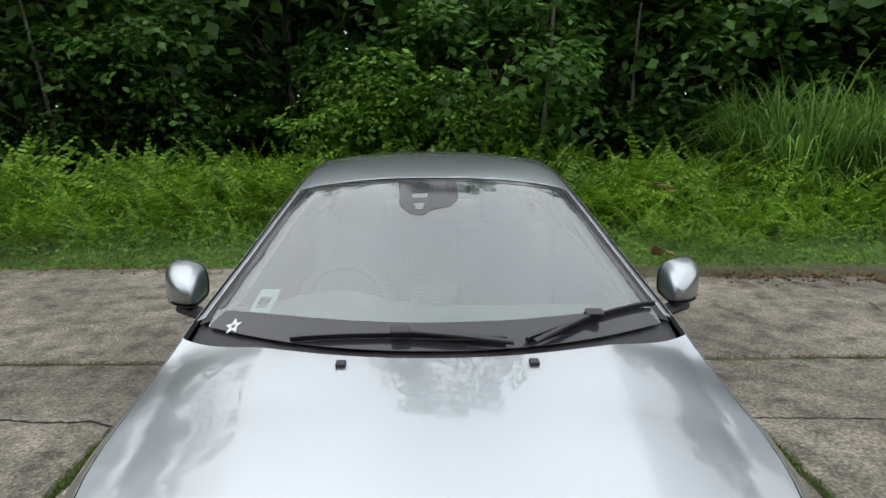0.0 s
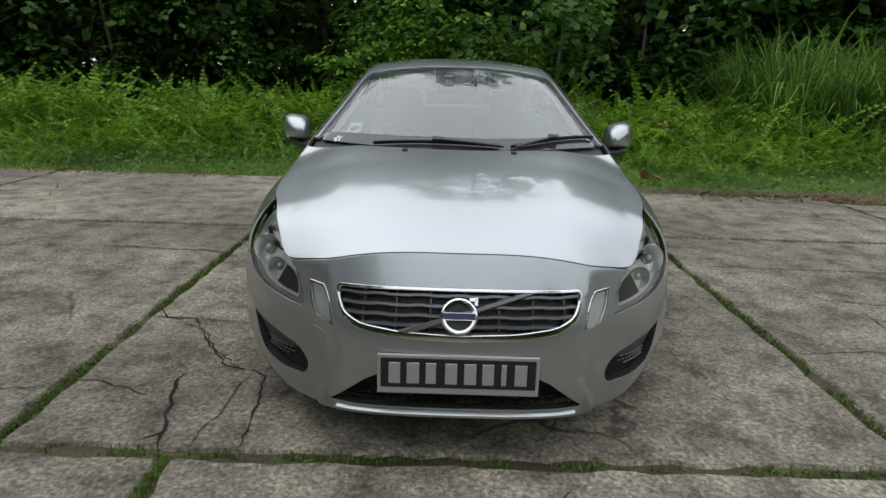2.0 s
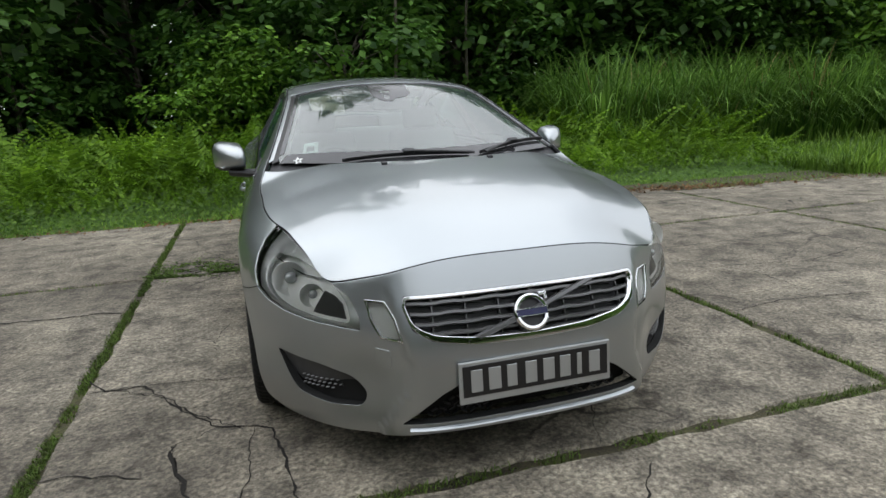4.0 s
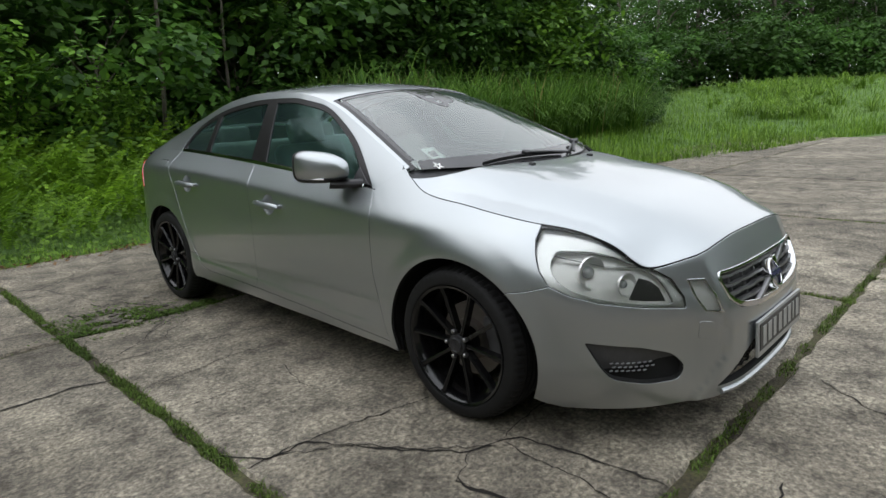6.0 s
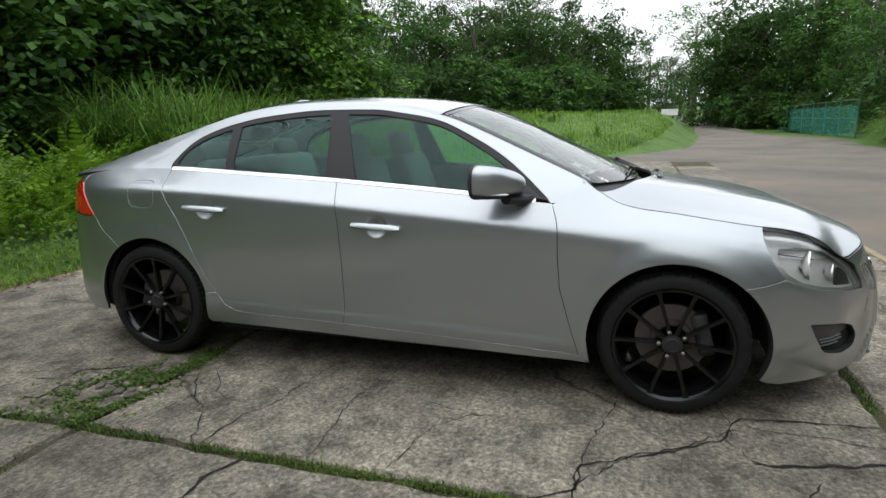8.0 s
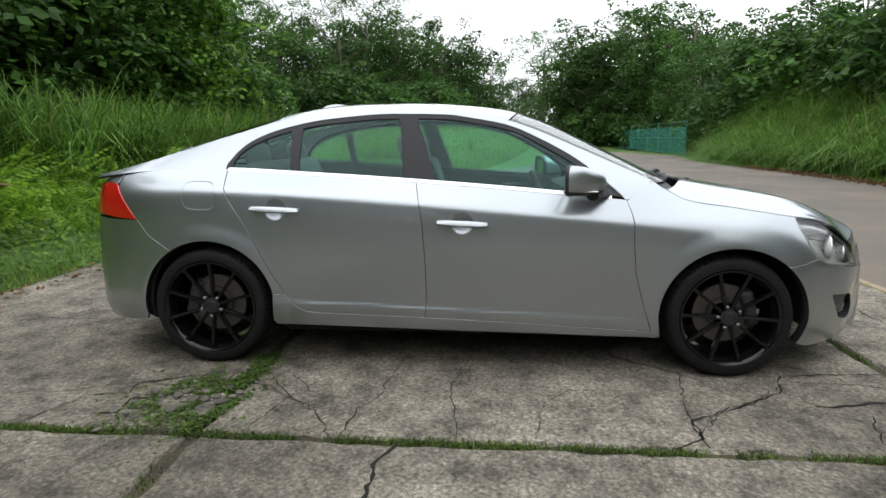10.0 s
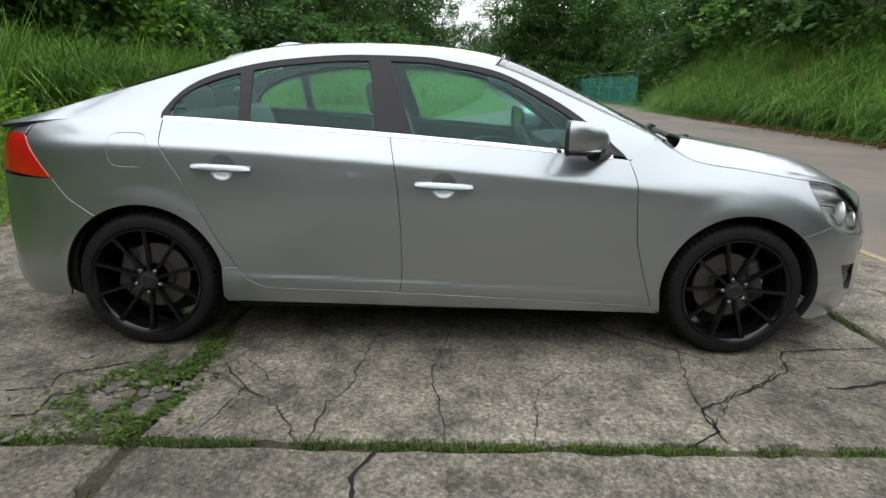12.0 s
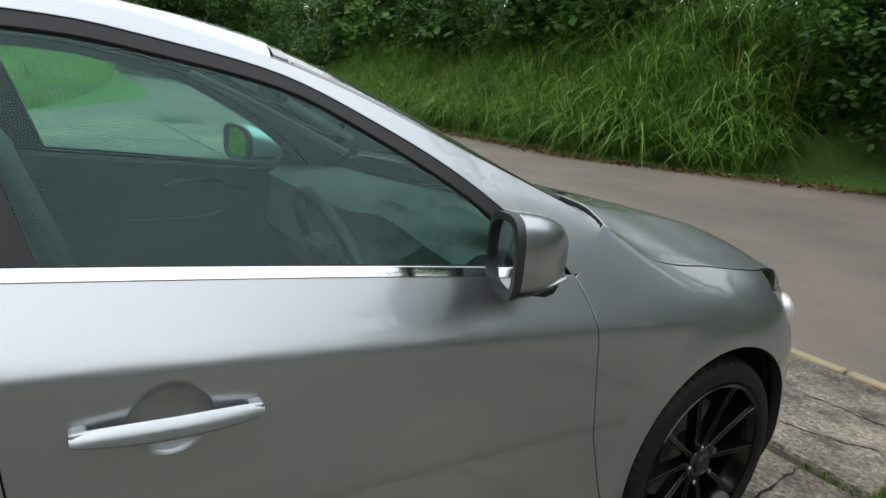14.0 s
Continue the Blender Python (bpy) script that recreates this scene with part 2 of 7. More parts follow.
haze_on(GLASS, 0.025, (0.40, 0.74, 0.70))
LAMP_GLASS = glass_material("clear_lamp_lens", (0.93, 0.94, 0.93), 0.03, 1.45)
REAR_GLASS = glass_material("dark_rear_glass", (0.58, 0.74, 0.68), 0.0, 1.5)
MIRROR = material("mirror_silver", (0.85, 0.87, 0.87), 0.01, 1.0)


# ---- mesh helpers ----
def mesh_from(name, verts, faces, mat, smooth=False):
    me = bpy.data.meshes.new(name)
    me.from_pydata([tuple(v) for v in verts], [], faces)
    me.materials.append(mat)
    if smooth:
        me.polygons.foreach_set("use_smooth", [True] * len(me.polygons))
    me.update()
    return me


def mesh_np(name, v, f, mat, smooth=False):
    """A fast mesh from arrays of points and of faces of equal length."""
    n, k = f.shape
    me = bpy.data.meshes.new(name)
    me.vertices.add(len(v))
    me.vertices.foreach_set("co", v.astype(np.float32).ravel())
    me.loops.add(n * k)
    me.loops.foreach_set("vertex_index", f.astype(np.int32).ravel())
    me.polygons.add(n)
    me.polygons.foreach_set("loop_start", np.arange(0, n * k, k, dtype=np.int32))
    if smooth:
        me.polygons.foreach_set("use_smooth", np.ones(n, dtype=bool))
    me.materials.append(mat)
    me.update(calc_edges=True)
    return me


def child(name, me, parent, label=""):
    ob = new(name, me)
    ob.parent = parent
    return tagged(ob, label)


def part(name, bm, mat, parent=None, label="", smooth=False):
    """Links a bmesh as one mesh object under a thing."""
    bmesh.ops.recalc_face_normals(bm, faces=bm.faces)
    me = bpy.data.meshes.new(name)
    bm.to_mesh(me)
    bm.free()
    me.materials.append(mat)
    if smooth:
        me.polygons.foreach_set("use_smooth", [True] * len(me.polygons))
        me.set_sharp_from_angle(angle=radians(38))
    ob = new(name, me)
    if parent:
        ob.parent = parent
    return tagged(ob, label)


def box(bm, size, at=(0, 0, 0), turn=None, bevel=0.0, seg=2):
    r = bmesh.ops.create_cube(bm, size=1.0)
    vs = r["verts"]
    bmesh.ops.scale(bm, vec=size, verts=vs)
    if bevel:
        es = list({e for v in vs for e in v.link_edges})
        r = bmesh.ops.bevel(bm, geom=es, offset=bevel, segments=seg, affect="EDGES", profile=0.5)
        vs = list({v for f in r["faces"] for v in f.verts} | {v for v in vs if v.is_valid})
    m = Matrix.Translation(at) @ (turn if turn else Matrix())
    bmesh.ops.transform(bm, matrix=m, verts=vs)
    return vs


def tube(bm, points, radii, sides=8, cap=True):
    """A round tube along points, with a radius at each."""
    pts = [Vector(p) for p in points]
    rings = []
    for i, p in enumerate(pts):
        d = (pts[min(i + 1, len(pts) - 1)] - pts[max(i - 1, 0)]).normalized()
        a = d.orthogonal().normalized() if i == 0 else (side - d * side.dot(d)).normalized()
        side = a
        b = d.cross(a)
        r = radii[i] if isinstance(radii, (list, tuple)) else radii
        rings.append([bm.verts.new(p + a * (r * math.cos(2 * math.pi * k / sides)) + b * (r * math.sin(2 * math.pi * k / sides))) for k in range(sides)])
    for q, w in zip(rings, rings[1:]):
        for k in range(sides):
            bm.faces.new((q[k], q[(k + 1) % sides], w[(k + 1) % sides], w[k]))
    if cap:
        bm.faces.new(list(reversed(rings[0])))
        bm.faces.new(rings[-1])


def lathe(bm, profile, axis="x", sides=48, centre=(0, 0, 0)):
    """Turns (along, radius) pairs about an axis."""
    rings = []
    for a, r in profile:
        ring = []
        for k in range(sides):
            c, s = r * math.cos(2 * math.pi * k / sides), r * math.sin(2 * math.pi * k / sides)
            p = (a, c, s) if axis == "x" else (c, a, s) if axis == "y" else (c, s, a)
            ring.append(bm.verts.new(Vector(p) + Vector(centre)))
        rings.append(ring)
    for q, w in zip(rings, rings[1:]):
        for k in range(sides):
            bm.faces.new((q[k], q[(k + 1) % sides], w[(k + 1) % sides], w[k]))


def thing(name, label, category, at=None, group="", kind=""):
    ob = new(name)
    if at is not None:
        ob.matrix_basis = at
    return tagged(ob, label, category, group, kind)


# ---- ground ----
def grid_sheet(name, x0, x1, nx, y0, y1, ny, height, mat):
    xs, ys = np.meshgrid(spread(x0, x1, nx), spread(y0, y1, ny))
    v = np.stack([xs.ravel(), ys.ravel(), height(xs.ravel(), ys.ravel())], 1)
    i = np.arange(nx * ny).reshape(ny, nx)
    f = np.stack([i[:-1, :-1].ravel(), i[:-1, 1:].ravel(), i[1:, 1:].ravel(), i[1:, :-1].ravel()], 1)
    return new(name, mesh_np(name, v, f, mat, True))


def rise(x, y):
    """The bank beyond the pavement's grassy edge, and the far slope."""
    back = np.clip((y - 5.4 + 0.06 * np.clip(x - 4, 0, 30)) / 6, 0, 1) * 0.45
    foot = np.interp(x, [-60, -10, 4, 9.5, 20, 33, 46, 60], [-10.5, -15.0, -13.4, -10.4, -11.4, -11.8, -15.5, -19])
    s = np.clip((foot - y) / 5.0, 0, 1)
    bank = s * s * (3 - 2 * s) * 3.3 * np.clip((48 - x) / 10, 0.3, 1)
    side = np.clip((y - np.interp(x, [17, 32, 67, 90], [2.6, -2.5, -5.5, -3.0])) / 3, 0, 1)
    m = np.clip((x - 21) / 29, 0, 1)
    far = np.clip(x - 75, 0, 400) * 0.035 + m * m * (3 - 2 * m) * 2.25 * side
    return -0.06 + back * np.clip((40 - x) / 20, 0, 1) + bank + far


def spread(a, b, n):
    """Grid lines that lie close about the car and far apart at the horizon."""
    t = np.linspace(-1, 1, n)
    q = np.sign(t) * np.abs(t) ** 3
    return np.where(q < 0, -q * a, q * b)


ground = tagged(grid_sheet("ground", -700, 900, 221, -700, 700, 221, rise, SOIL),
                "grassy soil reaching to the wood", "ground", kind="structure")


def slab_mesh(name, x0, x1, y0, y1, top, mat, seed, depth=0.12, chip=0.022):
    """A cast slab with a worn, slightly wavy edge."""
    rnd = random.Random(seed)
    edge = []
    def run(a, b, nx, ny):
        n = max(3, int((Vector(b) - Vector(a)).length / 0.09))
        for k in range(n):
            t = k / n
            w = rnd.uniform(-chip, chip * 0.3)
            edge.append((a[0] + (b[0] - a[0]) * t + nx * w, a[1] + (b[1] - a[1]) * t + ny * w))
    run((x0, y0), (x1, y0), 0, -1)
    run((x1, y0), (x1, y1), 1, 0)
    run((x1, y1), (x0, y1), 0, 1)
    run((x0, y1), (x0, y0), -1, 0)
    cx, cy = (x0 + x1) / 2, (y0 + y1) / 2
    n = len(edge)
    v, f = [], []
    for k, (x, y) in enumerate(edge):
        ix, iy = x + (0.012 if x < cx else -0.012), y + (0.012 if y < cy else -0.012)
        v += [(x, y, top - depth), (x, y, top - 0.010 - rnd.uniform(0, 0.006)), (ix, iy, top)]
    for k in range(n):
        a, b = 3 * k, 3 * ((k + 1) % n)
        f += [(a, b, b + 1, a + 1), (a + 1, b + 1, b + 2, a + 2)]
    f.append([3 * k + 2 for k in range(n)])
    return mesh_from(name, v, f, mat)


J = 0.021
COLS = [-22.4, -18.95, -15.5, -12.05, -8.6, -5.16, -1.71, 1.75, 4.6, 8.05, 11.5, 15.0, 18.5]
pavement = tagged(new("pavement"), "cracked grey concrete slabs with mossy joints", "pavement", kind="structure")
count = 0
for c in range(len(COLS) - 1):
    for y0, y1 in ((-0.89, 2.5), (2.5, 5.2)):
        if COLS[c] > 1 and y1 > 5:
            y1 = 4.72 if COLS[c] < 3 else 4.34
        if COLS[c] > 7 and y1 > 4:
            y1 = 4.0
        if COLS[c] > 10 and y1 > 4:
            continue
        me = slab_mesh("slab", COLS[c] + J, COLS[c + 1] - J, y0 + J, y1 - J, 0.0, CONCRETE, count)
        child("slab", me, pavement)
        count += 1
FRONT = [-25.0, -21.5, -18.0, -14.6, -11.2, -7.8, -4.45, -1.04, 2.4, 5.8, 9.2, 12.6, 16.0]
for c in range(len(FRONT) - 1):
    child("slab", slab_mesh("slab", FRONT[c] + J, FRONT[c + 1] - J, -2.02, -0.89 - J, 0.0, CONCRETE, 90 + c), pavement)

joint_moss = tagged(new("joint_moss", mesh_from("joint_moss", [(-25, -2.02, -0.014), (18.5, -2.02, -0.014), (18.5, 5.25, -0.014), (-25, 5.25, -0.014)], [(0, 1, 2, 3)], JOINT)),
                    "moss and soil filling the joints between slabs", "moss", kind="structure")

ROADZ = -0.025
road = tagged(new("road", mesh_from("road", [(-60, -9.5, ROADZ), (-10, -14.2, ROADZ), (4.0, -12.7, ROADZ), (9.5, -9.5, ROADZ), (20, -10.6, ROADZ), (33, -10.9, ROADZ), (46, -13.5, ROADZ), (70, -12, ROADZ), (92, -12.0, 0.58),
               (150, -10.6, 2.65), (150, -7.0, 2.65), (92, -7.4, 0.58), (67, -5.5, ROADZ), (32, -2.5, ROADZ), (17, 2.6, ROADZ), (18.5, -2.0, ROADZ), (-60, -2.0, ROADZ)],
               [(0, 1, 2, 3, 4, 5, 6, 7, 8, 9, 10, 11, 12, 13, 14, 15, 16)], ASPHALT)),
              "worn grey asphalt road with brown stains", "road", kind="structure")


# ---- the car's surfaces: y runs from nose (-0.95) to tail (3.66), front axle at y = 0 ----
def smooth_curve(xs, ys, soft=0.0, n=1400):
    """A shape-keeping cubic through knots, evened out over the width soft."""
    x, y = np.array(xs, float), np.array(ys, float)
    h, d = np.diff(x), np.diff(y) / np.diff(x)
    m = np.zeros_like(y)
    m[0], m[-1] = d[0], d[-1]
    for k in range(1, len(x) - 1):
        if d[k - 1] * d[k] > 0:
            a, b = 2 * h[k] + h[k - 1], h[k] + 2 * h[k - 1]
            m[k] = (a + b) / (a / d[k - 1] + b / d[k])
    g = np.linspace(x[0], x[-1], n)
    k = np.clip(np.searchsorted(x, g) - 1, 0, len(x) - 2)
    t = (g - x[k]) / h[k]
    v = ((1 + 2 * t) * (1 - t) ** 2 * y[k] + t * (1 - t) ** 2 * h[k] * m[k] + t * t * (3 - 2 * t) * y[k + 1] + t * t * (t - 1) * h[k] * m[k + 1])
    w = int(soft / (g[1] - g[0]))
    if w > 2:
        for _ in range(2):
            pad = np.concatenate([2 * v[0] - v[w:0:-1], v, 2 * v[-1] - v[-2:-w - 2:-1]])
            c = np.cumsum(np.insert(pad, 0, 0))
            v = ((c[2 * w + 1:] - c[:-2 * w - 1]) / (2 * w + 1))[:n]
    return lambda q: np.interp(q, g, v)


# plan outline of one side at its widest
OX = [0, 0.15, 0.30, 0.40, 0.482, 0.578, 0.706, 0.808, 0.886, 0.911, 0.920, 0.915, 0.903, 0.896, 0.896, 0.905, 0.918, 0.912, 0.88, 0.80, 0.68, 0.5, 0.25, 0]
OY = [-0.945, -0.943, -0.934, -0.915, -0.885, -0.81, -0.68, -0.54, -0.37, -0.19, 0.0, 0.3, 0.7, 1.1, 1.7, 2.3, 2.75, 3.0, 3.22, 3.41, 3.53, 3.61, 3.65, 3.66]
ol = np.concatenate([[0], np.cumsum(np.hypot(np.diff(OX), np.diff(OY)))])
ULEN = float(ol[-1])
outline_x, outline_y = smooth_curve(ol, OX, 0.05, 4000), smooth_curve(ol, OY, 0.05, 4000)
ug = np.linspace(0, ULEN, 4000)
ugy = np.maximum.accumulate(outline_y(ug) + 1e-7 * ug)


def u_of(y):
    return np.interp(y, ugy, ug)


crease_z = smooth_curve([-0.95, -0.8, -0.6, -0.33, 0.0, 0.5, 1.63, 2.6, 3.2, 3.66], [0.52, 0.525, 0.60, 0.735, 0.79, 0.815, 0.90, 0.965, 0.985, 0.985], 0.1)
crease_k = smooth_curve([-0.95, -0.8, -0.6, -0.36, 0.0, 0.25, 0.6, 1.6, 2.6, 3.0, 3.66], [0.48, 0.33, 0.33, 0.95, 0.95, 0.68, 0.46, 0.62, 1.15, 1.3, 0.9], 0.1)
crease_w = smooth_curve([-0.95, -0.5, 0.0, 0.5, 1.0, 2.6, 3.2, 3.66], [0.04, 0.045, 0.026, 0.009, 0.007, 0.009, 0.025, 0.04], 0.1)
tuck = smooth_curve([-0.95, -0.6, -0.3, 0.4, 2.4, 3.1, 3.66], [0.9, 1.3, 1.2, 0.9, 0.9, 1.6, 1.8], 0.1)
AXLES = (0.0, 2.776)
HUB_Z = 0.325


def body(u, z):
    """The lower body: u along the outline from the nose (negative on the driver's side), z the height."""
    u, z = np.asarray(u, float), np.asarray(z, float)
    a = np.abs(u)
    x, y = outline_x(a), outline_y(a)
    e = 0.004
    tx, ty = outline_x(a + e) - outline_x(np.maximum(a - e, 0)), outline_y(a + e) - outline_y(np.maximum(a - e, 0))
    tl = np.hypot(tx, ty) + 1e-12
    nx, ny = ty / tl, -tx / tl
    w = crease_w(y)
    q = (z - crease_z(y)) / w
    soft = w * np.where(q > 30, q, np.log1p(np.exp(np.minimum(q, 30))))
    d = tuck(y) * np.maximum(0, 0.36 - z) ** 2 + 0.13 * np.maximum(0, z - 0.5) ** 2 * np.clip((y + 0.9) * 2, 0, 1) + crease_k(y) * soft
    for ay in AXLES:
        r = np.hypot(y - ay, z - HUB_Z)
        t = np.clip((0.472 - r) / 0.095, 0, 1)
        d = d - 0.009 * t * t * (3 - 2 * t) * (z > 0.1)
    # the low crease along the doors
    g = np.clip((y - 0.42) * 6, 0, 1) * np.clip((2.45 - y) * 6, 0, 1)
    st = np.clip((0.305 + 0.034 * y - z) / 0.028, 0, 1)
    d = d - g * 0.0068 * st * st * (3 - 2 * st)
    # hollow of the nose beside the grille, down to the chin
    f = np.exp(-((a - 0.60) / 0.13) ** 2) * np.exp(-((z - 0.36) / 0.13) ** 2)
    d = d + 0.026 * f
    # raised middle of the nose, stepped down beside the grille
    line = np.interp(z, [0.2, 0.36, 0.45, 0.56, 0.68], [0.53, 0.41, 0.40, 0.435, 0.475])
    st = np.clip((a - line) / 0.035, 0, 1)
    d = d + 0.013 * st * st * (3 - 2 * st) * np.clip((0.80 - a) / 0.25, 0, 1) * np.clip((0.70 - z) / 0.08, 0, 1)
    return np.stack([np.sign(u) * (x - nx * d), y - ny * d, z], -1)


belt_z = smooth_curve([0.30, 0.546, 1.63, 2.3, 2.69, 3.0, 3.3, 3.66], [0.905, 0.930, 1.013, 1.05, 1.068, 1.07, 1.05, 1.0], 0.08)
roof_edge_x = smooth_curve([0.0, 0.346, 0.6, 0.85, 1.13, 1.5, 1.9, 2.3, 2.6, 2.9, 3.2, 3.4, 3.5, 3.58, 3.66], [0.845, 0.768, 0.708, 0.652, 0.598, 0.572, 0.566, 0.578, 0.602, 0.64, 0.675, 0.675, 0.635, 0.53, 0.27], 0.05)
roof_edge_z = smooth_curve([0.0, 0.346, 0.6, 0.85, 1.13, 1.5, 1.9, 2.3, 2.6, 2.9, 3.2, 3.42, 3.54, 3.66], [0.80, 1.000, 1.112, 1.220, 1.332, 1.402, 1.416, 1.375, 1.292, 1.20, 1.105, 1.048, 1.0, 0.92], 0.10)
roof_mid_z = smooth_curve([0.0, 0.2, 0.5, 0.8, 1.05, 1.3, 1.7, 2.1, 2.5, 2.8, 3.1, 3.3, 3.44, 3.54, 3.66], [0.920, 1.015, 1.158, 1.298, 1.395, 1.438, 1.460, 1.452, 1.395, 1.31, 1.195, 1.118, 1.078, 1.025, 0.93], 0.10)


def house(y, z, s=-1, sunk=0.0):
    """The side of the cabin above the belt line: s is the side."""
    y, z = np.asarray(y, float), np.asarray(z, float)
    zb = belt_z(y)
    xb = np.abs(body(u_of(y), zb)[..., 0])
    ze = np.maximum(roof_edge_z(y), zb + 0.02)
    f = (z - zb) / (ze - zb)
    x = xb + (roof_edge_x(y) - xb) * f + 0.035 * np.clip(f, 0, 1.2) * (1 - np.clip(f, 0, 1)) * np.clip((ze - zb) * 4, 0, 1) - sunk
    return np.stack([s * x, y, z], -1)


def top(x, y, sunk=0.0):
    """Windscreen, roof, rear window and boot lid as one height over the plan."""
    x, y = np.asarray(x, float), np.asarray(y, float)
    r = np.abs(x) / roof_edge_x(y)
    ze, zc = roof_edge_z(y), roof_mid_z(y)
    h = ze + (zc - ze) * (1 - r ** 2.3) - 0.03 * np.clip(r - 0.86, 0, 1) ** 2 / 0.02 * 0.3
    return np.stack([x, y, h - sunk], -1)


# the bonnet is one height over the plan; its edge is where it meets the body
bonnet_mid_z = smooth_curve([-0.90, -0.827, -0.7, -0.5, -0.2, 0.1, 0.45], [0.730, 0.769, 0.826, 0.898, 0.963, 1.007, 1.045], 0.06)
bonnet_drop = smooth_curve([-0.9, -0.69, -0.611, -0.545, -0.446, -0.353, -0.309, -0.185, -0.029, 0.129, 0.228, 0.298, 0.342, 0.45], [0.55, 0.3955, 0.2185, 0.160, 0.138, 0.138, 0.136, 0.130, 0.128, 0.134, 0.126, 0.1026, 0.0721, 0.02], 0.03)


def bonnet(x, y):
    x, y = np.asarray(x, float), np.asarray(y, float)
    a = np.abs(x)
    line = 0.475 + 0.13 * y
    q = np.clip((a - line) / 0.006, -40, 40)
    fold = (0.043 * (a / 0.85) ** 3 - 0.117 * 0.006 * np.log1p(np.exp(q))) * np.clip((y + 0.80) * 3, 0, 1)
    e = np.clip((y + 0.80) / 0.95, 0, 1)
    g = np.clip((y + 0.12) / 0.30, 0, 1)
    p = 3.6 - 1.1 * e * e * (3 - 2 * e) * (1 - g * g * (3 - 2 * g))
    return np.stack([x, y, bonnet_mid_z(y) - bonnet_drop(y) * (a / 0.85) ** p + fold], -1)


be_u = np.linspace(0, float(u_of(0.45)), 500)
lo_z, hi_z = np.full(500, 0.55), np.full(500, 1.15)
for _ in range(30):
    mid = (lo_z + hi_z) / 2
    p = body(be_u, mid)
    over_it = mid > bonnet(p[:, 0], p[:, 1])[:, 2]
    hi_z, lo_z = np.where(over_it, mid, hi_z), np.where(over_it, lo_z, mid)
be_z = (lo_z + hi_z) / 2
be_yc = np.maximum.accumulate(outline_y(be_u) + 1e-7 * np.arange(500))


def bonnet_edge_z(yc):
    return np.interp(yc, be_yc, be_z)


# ---- trimmed panels ----
from mathutils import geometry


def dense(poly, step=0.016, closed=True):
    out = []
    n = len(poly)
    for k in range(n if closed else n - 1):
        a, b = np.array(poly[k], float), np.array(poly[(k + 1) % n], float)
        m = max(1, int(np.ceil(np.hypot(*(b - a)) / step)))
        out += [tuple(a + (b - a) * i / m) for i in range(m)]
    if not closed:
        out.append(tuple(poly[-1]))
    return out


def rounded(poly, r, seg=5):
    """Rounds the corners of a polygon; r one radius, or one for each corner."""
    out = []
    n = len(poly)
    for k in range(n):
        p, a, b = (np.array(poly[(k + d) % n], float) for d in (0, -1, 1))
        rr = r[k] if isinstance(r, (list, tuple)) else r
        la, lb = np.hypot(*(a - p)), np.hypot(*(b - p))
        q = min(rr, la * 0.45, lb * 0.45)
        if q < 1e-4:
            out.append(tuple(p))
            continue
        s, e = p + (a - p) / la * q, p + (b - p) / lb * q
        out += [tuple((1 - t) ** 2 * s + 2 * t * (1 - t) * p + t * t * e) for t in np.linspace(0, 1, seg)]
    return out


def inside(poly, pts):
    p, q = np.array(poly), np.asarray(pts)
    x, y = q[:, 0], q[:, 1]
    c = np.zeros(len(q), bool)
    x0, y0 = p[:, 0], p[:, 1]
    x1, y1 = np.roll(x0, -1), np.roll(y0, -1)
    for a, b, d, e in zip(x0, y0, x1, y1):
        c ^= ((b > y) != (e > y)) & (x < (d - a) * (y - b) / (e - b + 1e-30) + a)
    return c


def area(poly):
    p = np.array(poly)
    return 0.5 * np.sum(p[:, 0] * np.roll(p[:, 1], -1) - np.roll(p[:, 0], -1) * p[:, 1])


def shrink(poly, d):
    """Moves the outline inwards by d."""
    p = np.array(poly)
    if area(p) < 0:
        p = p[::-1]
    t = np.roll(p, -1, 0) - np.roll(p, 1, 0)
    t /= np.hypot(t[:, 0], t[:, 1])[:, None] + 1e-12
    return [tuple(v) for v in p + np.stack([-t[:, 1], t[:, 0]], 1) * d]


